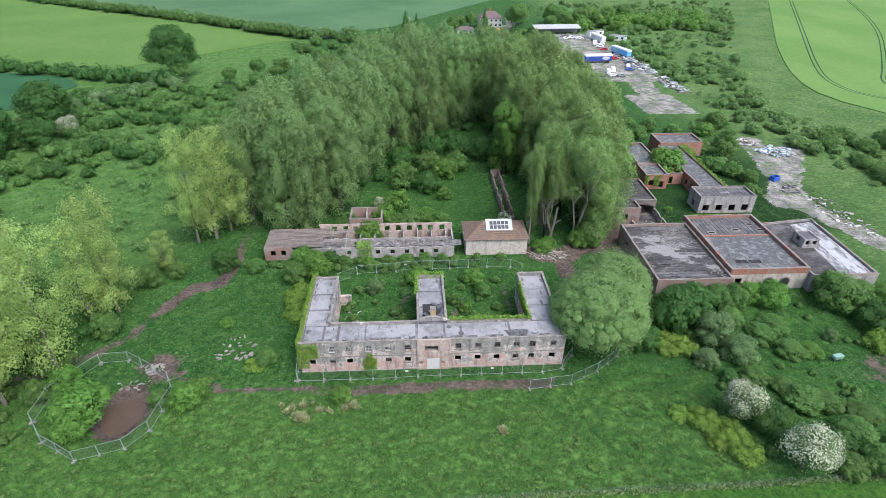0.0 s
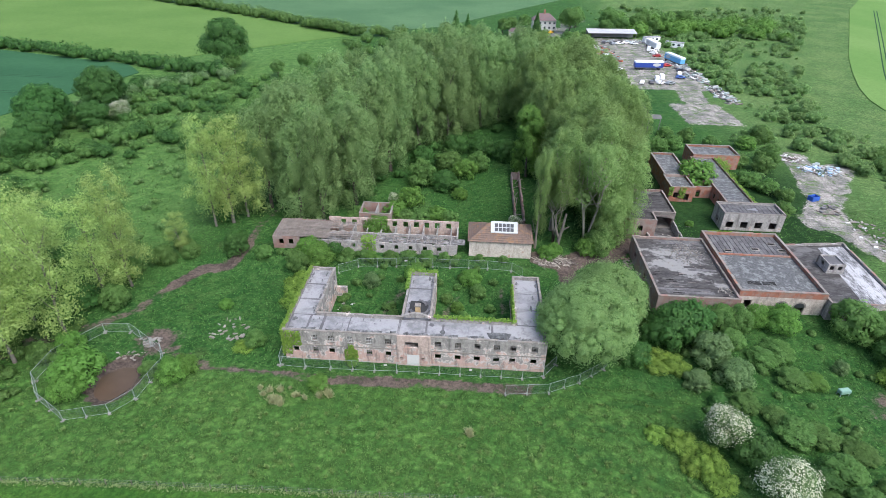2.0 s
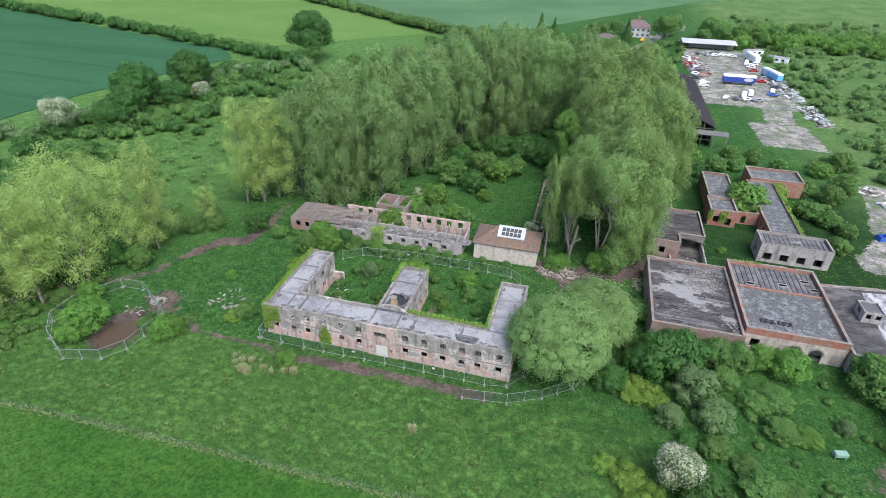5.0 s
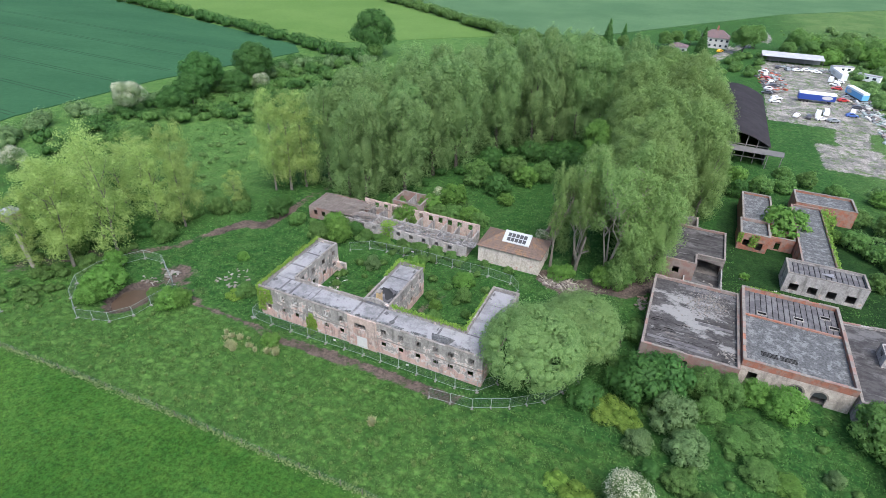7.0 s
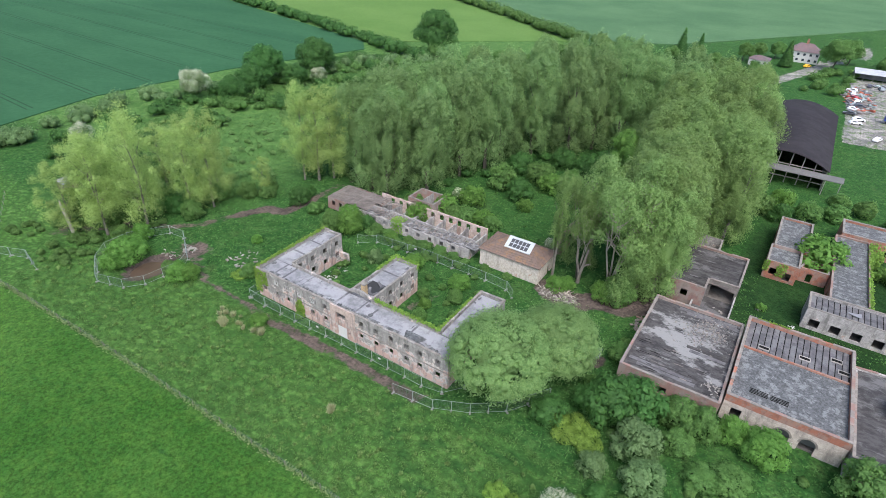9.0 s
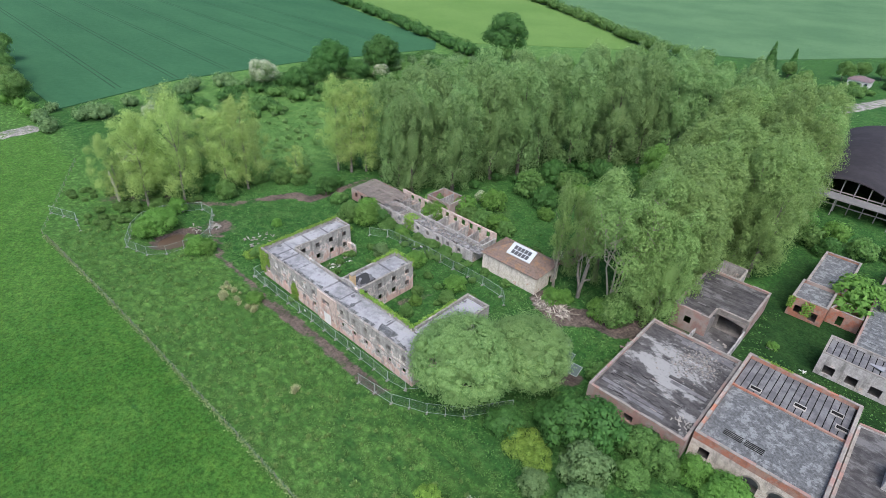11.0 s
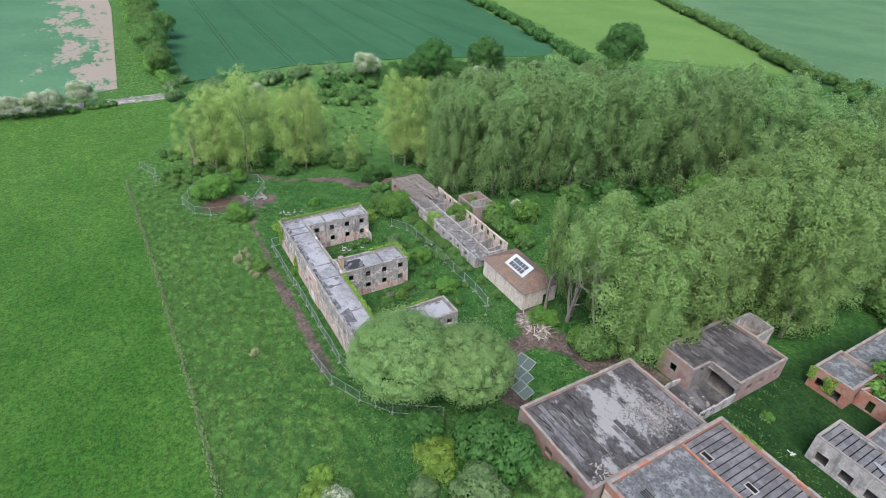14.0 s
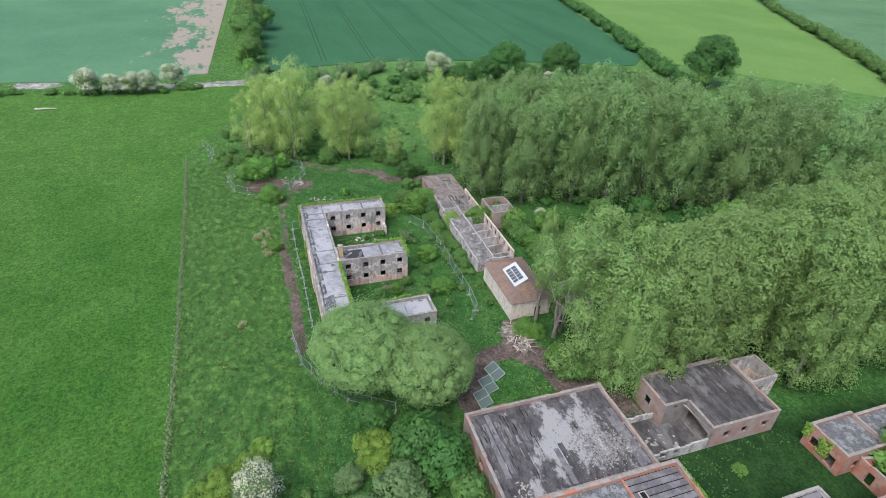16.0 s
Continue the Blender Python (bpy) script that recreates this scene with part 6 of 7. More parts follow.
for x, y in ((62.6, 98.2), (68.3, 99.2), (72.5, 101.5), (73.6, 99)):
    bm = bmesh.new()
    for q in ((0, 0, 1.6, .12), (0, .83, 1.6, .95), (0, .12, .1, .83), (1.5, .12, 1.6, .83)):
        block(bm, x + q[0], y + q[1], 5.7, x + q[2], y + q[3], 5.93)
    h = part("roof_hatch", bm, CONCRETE, d2, "concrete kerb of an open roof hatch")
    # closed black plate: the hatch's shaded depth is only its colour
    bm = bmesh.new()
    block(bm, x + .1, y + .12, 5.7, x + 1.5, y + .83, 5.85)
    part("opening", bm, TAR_AND_VOID, h, "near-black plate standing for the shade in the open hatch")
# raised black strips; the darkness inside the slots is painted on
for i in range(8):
    bm = bmesh.new()
    x, y = 62.9 + (i // 4) * 2.7, 87.0 + (i % 4) * .3
    block(bm, x, y, 5.75, x + 2.4, y + .15, 5.79)
    part("vent_slot", bm, TAR_AND_VOID, d2)
d3 = thing("derelict_annexe", "flat-roofed derelict building with a small rooftop turret", "ruin")
loop_walls(d3, [(75.95, 82.9), (89.0, 82.9), (89.6, 105.0), (75.95, 103.2)], GE - .9, 5.3, {0: [(8, 9.4, GE + .6, GE + 2)]}, RENDER_PALE, .35, True, cap_mat=[BRICK_PINK, COPING, COPING])
bm = bmesh.new()
f = [bm.verts.new(p) for p in ((76.2, 83.2, 4.95), (88.7, 83.2, 4.95), (89.3, 104.7, 4.95), (76.2, 102.9, 4.95))]
bm.faces.new(f)
part("roof", bm, ROOF_BROWN, d3)
bm = bmesh.new()
f = [bm.verts.new(p) for p in ((82.0, 84.0, 4.96), (88.5, 83.5, 4.96), (88.9, 104, 4.96), (83.5, 103, 4.96))]
bm.faces.new(f)
part("pale_felt", bm, BLEACHED, d3, "pale weathered felt")
bm = bmesh.new()
wall_bm(bm, (80.2, 93.3), (83.4, 93.3), 4.96, 7.0, .2, [(.4, 1.2, 5.7, 6.6), (1.9, 2.7, 5.7, 6.6)])
wall_bm(bm, (83.4, 93.5), (83.4, 96.8), 4.96, 7.0, .2)
wall_bm(bm, (80.2, 97.0), (80.2, 93.5), 4.96, 7.0, .2, [(1.2, 2.2, 5.7, 6.6)])
wall_bm(bm, (83.4, 97.0), (80.2, 97.0), 4.96, 7.0, .2)
tur = part("turret", bm, RENDER_PALE, d3, "small pale rooftop lantern with openings")
bm = bmesh.new()
block(bm, 80.3, 93.4, 6.6, 83.3, 96.9, 6.75)
part("turret_roof", bm, FELT_DARK, tur)
e1 = thing("derelict_store", "flat-roofed derelict block with an open collapsed corner", "ruin")
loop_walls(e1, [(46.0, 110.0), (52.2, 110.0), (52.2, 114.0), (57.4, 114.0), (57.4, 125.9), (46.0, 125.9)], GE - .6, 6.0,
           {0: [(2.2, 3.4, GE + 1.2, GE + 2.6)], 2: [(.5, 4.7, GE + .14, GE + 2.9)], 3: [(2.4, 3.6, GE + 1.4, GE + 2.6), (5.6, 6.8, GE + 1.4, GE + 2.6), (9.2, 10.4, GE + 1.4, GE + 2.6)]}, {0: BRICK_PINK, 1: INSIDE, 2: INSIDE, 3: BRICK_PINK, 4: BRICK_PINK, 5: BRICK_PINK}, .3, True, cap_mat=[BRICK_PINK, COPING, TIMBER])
slab(e1, "roof", 46.3, 114.3, 57.1, 125.6, 5.6, ROOF_BROWN)
slab(e1, "roof", 46.3, 110.3, 51.9, 114.29, 5.6, ROOF_BROWN)
for i in range(11):
    felt_strips(e1, 46.4, 114.4 + i, 57.0, 115.38 + i, 5.6, ROOF_BROWN, 'x', 1.0, .05)
for a, b3, z in (((57.4, 104.9), (57.4, 114.0), GE + 2.0), ((50.5, 104.6), (57.1, 104.9), GE + 1.8), ((50.5, 110.0), (50.5, 104.9), GE + 1.3)):
    bm = bmesh.new()
    wall_bm(bm, a, b3, GE - .6, z, .25, [(1.2, 2.4, GE + .6, GE + 1.6), (3.4, 4.4, GE + .6, GE + 1.6)] if z > GE + 1.5 else (), .5)
    part("broken_wall", bm, RENDER_PALE, e1, "broken pale wall of the open corner")
slab(e1, "yard_floor", 50.8, 105.2, 57.1, 113.9, GE + .12, ROOF_BROWN, .4)
for i in range(40):
    bm = bmesh.new()
    y = rr.uniform(110.5, 125)
    x = rr.uniform(46.5, 54) if y > 114.5 else rr.uniform(46.4, 50.5)
    beam(bm, (x, y, 5.66), (x + rr.uniform(1, 3), y + rr.uniform(-.1, .1), 5.67 + rr.uniform(0, .04)), rr.uniform(.15, .5), .04)
    part("loose_board", bm, rr.choice([ROOF_BROWN, ROOF_BROWN, FELT_LINED]), e1)
for i in range(9):
    bm = bmesh.new()
    beam(bm, (52.3, 113.2 + i * .09, 5.5 - i * .05), (57.2, 113.9, 5.55 - i * .12), .08, .12)
    part("hanging_lath", bm, TIMBER, e1)
loop_walls(e1, [(46.8, 126.25), (51.8, 126.25), (51.6, 131.4), (46.8, 131.4)], GE - .6, 5.7, {1: [(1.8, 2.8, GE + 1.2, GE + 2.4)]}, RENDER_GREY, .3)
f1 = thing("derelict_wing", "red brick flat-roofed wing with ivy on its corner", "ruin")
loop_walls(f1, [(60.3, 128.3), (66.2, 128.3), (66.2, 135.8), (67.2, 135.8), (67.2, 151.0), (60.8, 151.0), (60.8, 135.8), (60.3, 135.8)], GE - .6, 5.9, {0: [(1, 2.3, GE + 1, GE + 2.5), (3.6, 4.9, GE + .4, GE + 2.2)], 1: [(2, 3.2, GE + 1, GE + 2.3)]}, BRICK_RED, .35)
slab(f1, "roof", 60.65, 128.65, 65.85, 135.7, 5.45, ROOF_GREY)
slab(f1, "roof", 61.15, 135.8, 66.85, 150.65, 5.5, ROOF_GREY)
bm = bmesh.new()
block(bm, 60.9, 135.5, 5.45, 66.1, 135.78, 6.1)
part("cross_parapet", bm, BRICK_PINK, f1)
loop_walls(f1, [(66.25, 131.0), (71.4, 131.0), (71.4, 135.0), (67.25, 135.0)], GE - .6, 5.0, {0: [(1.6, 2.6, GE + .2, GE + 2.2)]}, BRICK_RED, .3)
ivy("ivy hanging over the red brick corner", [(62.4, 127.95, 3, 64.2, 128.25, 5.9), (60, 128, 3.5, 61, 128.25, 6)], LEAF_YELLOW, 260, .22)
g1 = thing("derelict_cabin", "pale concrete cabin with ribbed dark roof and four square windows", "ruin")
loop_walls(g1, [(68.4, 114.6), (82.0, 114.6), (82.0, 120.4), (68.4, 120.4)], GE - .6, 6.2, {0: [(1.0 + i * 3.2, 2.6 + i * 3.2, GE + .6, GE + 2.2) for i in range(4)], 3: [(2, 3.4, GE + .8, GE + 2.2)]}, RENDER_PALE, .3)
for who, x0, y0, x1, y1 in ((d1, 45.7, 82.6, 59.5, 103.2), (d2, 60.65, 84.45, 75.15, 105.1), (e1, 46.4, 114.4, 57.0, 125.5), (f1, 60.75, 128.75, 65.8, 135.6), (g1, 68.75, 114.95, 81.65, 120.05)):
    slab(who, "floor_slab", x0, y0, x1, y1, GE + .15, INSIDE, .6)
ivy("moss and grass along the red brick parapet", [(61.5, 105.35, 6.42, 66.5, 105.75, 6.55)], LEAF_YELLOW, 170, .13)
slab(g1, "roof", 68.7, 114.9, 81.7, 120.1, 5.75, TAR_AND_VOID)
for i in range(14):
    bm = bmesh.new()
    x = 68.8 + 12.8 * i / 14
    block(bm, x, 114.95, 5.75, x + .76, 120.05, 5.82 + rr.uniform(0, .05), .015)
    part("roof_board", bm, FELT_LINED, g1)
for i in range(3):
    bm = bmesh.new()
    beam(bm, (74.5 + i * .4, 117.5, 5.95), (76.4, 116.6 + i * .5, 6.2), .5, .06)
    part("loose_sheet", bm, FELT, g1)
h1 = thing("derelict_corridor", "long flat-roofed corridor block with brick parapet", "ruin")
loop_walls(h1, [(71.6, 120.75), (78.0, 120.75), (78.0, 149.8), (71.6, 149.8)], GE - .6, 5.5, {3: [(u, u + 1.2, GE + .8, GE + 2.2) for u in (20, 23, 26)]}, {0: BRICK_RED, 1: BRICK_RED, 2: BRICK_PINK, 3: BRICK_RED}, .3, True, cap_mat=BRICK_PINK)
slab(h1, "roof", 71.9, 121.05, 77.7, 149.5, 5.2, ROOF_GREY)
for i in range(9):
    felt_strips(h1, 71.95, 121.2 + i * 3.15, 77.6, 124.3 + i * 3.15, 5.2, ROOF_GREY, 'x', 3.1, .1)
i1 = thing("derelict_end_block", "flat-roofed brick end block", "ruin")
loop_walls(i1, [(72.6, 150.2), (85.4, 150.2), (85.4, 158.0), (72.6, 158.0)], GE - .6, 6.1, {0: [(8, 9.2, GE + 1, GE + 2.2)]}, BRICK_RED, .35)
slab(i1, "roof", 72.95, 150.55, 85.05, 157.65, 5.6, ROOF_GREY)
ivy("ivy over the corridor parapet", [(77.7, 121, 5.2, 78.4, 149, 6.0), (78.0, 143, 2.5, 80.5, 149, 6.3)], LEAF_YELLOW, 900, .28)


# ---- fences ----
def fence_panel():
    ob = thing("fence_panel", "galvanised mesh site fence panel standing on the grass", "fence", group="site fence panels")
    bm = bmesh.new()
    for a, b3 in (((0, 0, .1), (0, 0, 2.05)), ((3.4, 0, .1), (3.4, 0, 2.05)), ((0, 0, 2.05), (3.4, 0, 2.05)), ((0, 0, .15), (3.4, 0, .15))):
        beam(bm, a, b3, .036, .036)
    part("frame", bm, GALV, ob)
    bm = bmesh.new()
    for i in range(1, 24):
        beam(bm, (3.4 * i / 24, 0, .16), (3.4 * i / 24, 0, 2.04), .007, .007)
    for z in (.5, .85, 1.2, 1.55, 1.8):
        beam(bm, (.02, 0, z), (3.38, 0, z), .007, .007)
    tagged(part("mesh_infill", bm, WIRE, ob), kind="stuff")
    for x in (0, 3.4):
        bm = bmesh.new()
        block(bm, x - .12, -.35, 0, x + .12, .35, .14)
        part("foot", bm, FRAME_GREY, ob)
    return ob


PANEL = fence_panel()


def panels_along(pts, step=3.5):
    for (ax, ay), (bx, by) in zip(pts[:-1], pts[1:]):
        L = math.hypot(bx - ax, by - ay)
        n = max(1, round(L / step))
        for i in range(n):
            x, y = ax + (bx - ax) * i / n, ay + (by - ay) * i / n
            ob = plant(PANEL, x, y, L / n / 3.45, 1.0, math.degrees(math.atan2(by - ay, bx - ax)) + random.uniform(-2, 2), 0.0)
            if i % 4 == 2:
                bm = bmesh.new()
                block(bm, 1.45, -.06, 1.25, 1.95, -.04, 1.6)
                part("notice", bm, WHITE, ob, "small blank white notice plate")


panels_along([(-19.5, 70), (-18.9, 64.8), (-10.6, 64.6), (3.8, 64.9), (20.4, 64.9), (23.8, 65.6), (26.2, 68.5)])
panels_along([(17.6, 61.3), (24.4, 62.2), (29.4, 64.7), (33.8, 68.0), (37.9, 74.4)])
panels_along([(-15.2, 91.1), (-11.6, 93.3), (0.1, 94.4), (7.2, 94.4), (14.9, 94.6), (19.8, 94.3), (21.9, 92.5)])
panels_along([(-55.9, 58.2), (-56.1, 63.1), (-51.8, 70.3), (-47.4, 70.8), (-39.3, 65.9), (-37.5, 62.9), (-38.5, 55.9), (-40.8, 52.9), (-46.6, 51.1), (-52.7, 54.6), (-55.9, 58.2)])
panels_along([(-60, 46.5), (-65.8, 47.5), (-73, 44.5)])
SHEETING = plain("dull_green_netting", (.05, .072, .062), .7)
for x, y, turn, tilt in ((35.2, 90.6, 14, -68), (37.2, 88.6, 6, -74), (39.6, 86.8, 4, -70)):
    ob = thing("stacked_panel", "netted fence panel leaning flat over others on bare earth", "fence panel", pose(x, y, gh(x, y) + .15, tilt, 0, turn))
    bm = bmesh.new()
    for p, q in (((-1.6, 0, 0), (1.6, 0, 0)), ((-1.6, 0, 2), (1.6, 0, 2)), ((-1.6, 0, 0), (-1.6, 0, 2)), ((1.6, 0, 0), (1.6, 0, 2)), ((0, 0, 0), (0, 0, 2))):
        beam(bm, p, q, .06, .06)
    part("frame", bm, GALV, ob)
    bm = bmesh.new()
    block(bm, -1.56, -.01, .04, 1.56, .01, 1.96)
    part("netting", bm, SHEETING, ob)
    bm = bmesh.new()
    block(bm, -.9, .012, 1.2, -.4, .03, 1.55)
    part("notice", bm, WHITE, ob, "small blank white notice plate")


def wire_fence(pts, gap=3.2):
    ob = thing("wire_fence", "low post and wire stock fence across the grassland", "fence")
    tops = []
    for (ax, ay), (bx, by) in zip(pts[:-1], pts[1:]):
        L = math.hypot(bx - ax, by - ay)
        n = max(1, round(L / gap))
        for i in range(n):
            x, y = ax + (bx - ax) * i / n, ay + (by - ay) * i / n
            z = gh(x, y)
            bm = bmesh.new()
            tube(bm, [(x, y, z - .2), (x + random.uniform(-.04, .04), y, z + .6), (x + random.uniform(-.08, .08), y + random.uniform(-.05, .05), z + 1.2)], [.055, .05, .05], 6)
            part("post", bm, POST_WOOD, ob)
            tops.append((x, y, z))
    for h in (.45, .8, 1.1):
        bm = bmesh.new()
        for p, q in zip(tops[:-1], tops[1:]):
            beam(bm, (p[0], p[1], p[2] + h), (q[0], q[1], q[2] + h), .015, .015)
        part("wire", bm, WIRE, ob)


wire_fence(FENCE_LINE)


# ---- grass ----
def tufts(label, n, x0, y0, x1, y1, leaf, size, seed, test=None, name="grass"):
    rng = np.random.default_rng(seed)
    x, y = rng.uniform(x0, x1, n), rng.uniform(y0, y1, n)
    clump = np.sin(x * 1.9 + 1.3 * np.sin(y * 1.1)) + np.sin(y * 2.3 + 1.7 * np.sin(x * .8)) + rng.normal(0, .8, n)
    keep = clump > .1
    d, s, l, w = zones(x, y)
    keep &= (d < .35) & (s < .3) & (w < .5)
    if test is not None:
        keep &= test(x, y)
    x, y = x[keep], y[keep]
    p = np.stack([x, y, gz(x, y) + size * .45], 1)
    nrm = rng.normal(0, .6, p.shape) + np.array([0, -.2, .4])
    co, f = cards(p, nrm, size * rng.uniform(.5, 1.3, len(x)), rng, .34)
    ob = part(name, mesh_of(name, co, f), leaf)
    return tagged(ob, label, "grass", kind="stuff")


def off_ruin(x, y):
    return ~((x > -18.9) & (x < 24.4) & (y > 66.4) & (y < 85.4)) & ~((x > -31.5) & (x < 24.5) & (y > 98.3) & (y < 107.2)) & ~((x > 45) & (x < 90) & (y > 82) & (y < 106.5))


fence_y = lambda x: np.interp(x, [p[0] for p in FENCE_LINE], [p[1] for p in FENCE_LINE])
tufts("long green meadow grass in tussocks", 75000, -62, 42, 46, 64, leafy("meadow_grass", (0.058, 0.122, 0.027), (0.112, 0.192, 0.050)), .19, 1, lambda x, y: y > fence_y(x) + .4)
tufts("long rough grass round the ruins", 42000, -62, 62, 46, 98, GRASS_TUFT, .2, 2, off_ruin)
tufts("rank grass and nettles on the overgrown plot", 22000, 44, 44, 95, 84, GRASS_TUFT, .22, 3, off_ruin)
tufts("rough grass in the clearing between the trees", 30000, -100, 96, 45, 165, GRASS_TUFT, .3, 4, off_ruin)
tufts("grass between the derelict blocks", 9000, 57.6, 106.5, 110, 128, GRASS_TUFT, .19, 5, lambda x, y: ~((x > 60) & (x < 83) & (y > 114)))


def tussocks(label, clumps, leaf, seed, tall=0.95):
    """Clumps of arching blades that spring from one root each."""
    rng = np.random.default_rng(seed)
    co = []
    for cx, cy, r in clumps:
        n = int(220 * r)
        a, lean = rng.uniform(0, math.tau, n), rng.uniform(0.1, 0.75, n)
        root = np.stack([cx + rng.normal(0, .16 * r, n), cy + rng.normal(0, .16 * r, n), np.full(n, gh(cx, cy) - .03)], 1)
        way = np.stack([np.cos(a), np.sin(a), np.zeros(n)], 1)
        side = np.stack([-np.sin(a), np.cos(a), np.zeros(n)], 1) * rng.uniform(.03, .07, (n, 1))
        tip = root + way * (lean * r)[:, None] + np.array([0, 0, 1]) * (tall * r * rng.uniform(.6, 1.1, n) * (1.1 - .5 * lean))[:, None]
        co.append(np.stack([root - side, root + side, tip], 1).reshape(-1, 3))
    co = np.concatenate(co)
    ob = part("dry_grass", mesh_of("dry_grass", co, np.arange(len(co)).reshape(-1, 3)), leaf)
    return tagged(ob, label, "grass", kind="stuff")


rq = random.Random(15)
clumps = []
for cx, cy, r, n in ((-17.5, 57.6, 1.7, 9), (-10.4, 59.2, 1.3, 6), (-13.5, 58.2, 1.1, 4), (-20, 58.6, 1.0, 3), (12.6, 53, .6, 2)):
    clumps += [(cx + rq.gauss(0, r * .6), cy + rq.gauss(0, r * .55), rq.uniform(.6, 1.15)) for _ in range(n)]
tussocks("tall dry straw-coloured grass tussocks in the meadow", clumps, GRASS_DRY, 5)
clumps = [(x, y, rq.uniform(.35, .65)) for x, y in ((rq.uniform(-60, 44), rq.uniform(43.5, 61)) for _ in range(260)) if y > np.interp(x, [p[0] for p in FENCE_LINE], [p[1] for p in FENCE_LINE]) + .6 and math.hypot(x + 44.3, y - 60) > 8]
tussocks("pale seeding grass clumps scattered over the meadow", clumps, leafy("seeding_grass", (0.14, 0.24, 0.065), (0.23, 0.34, 0.115), 0.3, 0.5), 6, .75)
rngf = np.random.default_rng(3)
xf = rngf.uniform(-63, 100, 4200)
yf = fence_y(xf) + rngf.normal(0, .26, 4200)
co, f = cards(np.stack([xf, yf, gz(xf, yf) + .15], 1), rngf.normal(0, .5, (4200, 3)) + np.array([0, -.2, .5]), .19 * rngf.uniform(.5, 1.3, 4200), rngf)
tagged(part("dry_grass", mesh_of("dry_grass", co, f), leafy("fence_grass", (.10, .16, .05), (.2, .25, .1))), "strip of pale uncut grass along the wire fence", "grass", kind="stuff")


# ---- loose things on the ground ----
def rubble(name, label, cx, cy, rx, ry, n, mats, lo, hi, seed, flat=.5, thin=None):
    """A heap of broken pieces."""
    r = random.Random(seed)
    ob = thing(name, label, "rubble")
    bms = [bmesh.new() for _ in mats]
    for i in range(n):
        a, q = r.uniform(0, 6.28), math.sqrt(r.random())
        x, y = cx + rx * q * math.cos(a), cy + ry * q * math.sin(a)
        s = r.uniform(lo, hi)
        zz = gh(x, y) + r.uniform(0, (1 - q) * min(rx, ry) * flat * .4)
        v = Vector((math.cos(i), math.sin(i), r.uniform(-.2, .3))) * s
        beam(bms[i % len(mats)], (x, y, zz + .06), (x + v.x, y + v.y, zz + .06 + max(v.z, 0)), *((thin, thin) if thin else (s * r.uniform(.15, .7), s * r.uniform(.08, .3))))
    for bm, m in zip(bms, mats):
        tagged(part("debris", bm, m, ob), kind="stuff")
    return ob


rubble("log_pile", "heap of bleached split logs beside bare earth", 28.6, 98.4, 4.0, 1.7, 170, [DEADWOOD, POST_WOOD, TIMBER], .6, 1.8, 3, .5, .13)
rubble("brick_heap", "pale rubble heap among rough grass", -30.5, 72.5, 3.4, 3.2, 34, [CONCRETE, COPING], .3, .9, 4, .1)
rubble("brick_heap", "pale rubble by the track", -42.5, 68.6, 1.8, 1.4, 26, [CONCRETE, COPING], .3, .8, 5, .2)
rubble("brick_heap", "broken concrete at the edge of the pit", -44.5, 65.5, 2.4, .8, 24, [CONCRETE, TIMBER], .2, .7, 6, .1)
rubble("scrap_heap", "spread heap of white and blue plastic waste", 110, 152, 5.5, 3.8, 190, [WHITE, GALV, CONCRETE, TIMBER, plain("blue_plastic", (.3, .42, .55), .5)], .4, 1.7, 7)
rubble("scrap_heap", "heap of wood and metal waste beside the hardstanding", 105, 160, 3, 3, 60, [TIMBER, WHITE], .4, 1.4, 8)
rubble("scrap_heap", "long bank of mixed scrap beside the yard", 111, 232, 3.5, 14, 200, [TIMBER, WHITE, GALV, FELT_DARK], .6, 2.2, 9)
rubble("scrap_heap", "long bank of mixed scrap behind parked vehicles", 109, 275, 5, 26, 330, [TIMBER, WHITE, GALV, FELT_DARK], .7, 2.6, 10)
rubble("scrap_heap", "heap of dark scrap metal", 76, 300, 5, 24, 260, [FELT_DARK, TIMBER, GALV, plain("rusty_red", (.35, .09, .05), .8)], .7, 2.6, 11)
rubble("scrap_heap", "pile of tyres and parts along the shed", 92, 332, 14, 4, 200, [FELT_DARK, TIMBER, GALV], .6, 2.2, 12)
rubble("brick_heap", "fallen bricks inside the broken store corner", 54, 109, 2.6, 3, 70, [CONCRETE, TIMBER, COPING], .3, 1.1, 13, .2)
rubble("brick_heap", "stones and rubbish in the enclosed yard", -11.5, 80, 1.4, 4, 40, [CONCRETE, WHITE], .15, .5, 14, .1)
rubble("brick_heap", "rubble beside the workshop wall", 44.2, 99, .9, 2.2, 30, [BRICK_PINK, TIMBER], .3, .8, 15, .2)
rubble("white_bag", "torn white plastic bag on the grass", 61.4, 115.4, .25, .2, 7, [WHITE], .2, .45, 16, .2)
rubble("white_bag", "torn pale plastic bag on the grass", 67.3, 113.4, .25, .2, 7, [WHITE], .2, .45, 26, .2)
rubble("brick_heap", "rubble along the broken hardstanding", 103, 112, 3.6, 12, 90, [CONCRETE, TIMBER, WHITE], .3, 1.3, 17, .1)
rubble("brick_heap", "charred debris on the hardstanding", 99, 127, 3, 3, 30, [FELT_DARK, TIMBER], .5, 1.6, 18, .1)

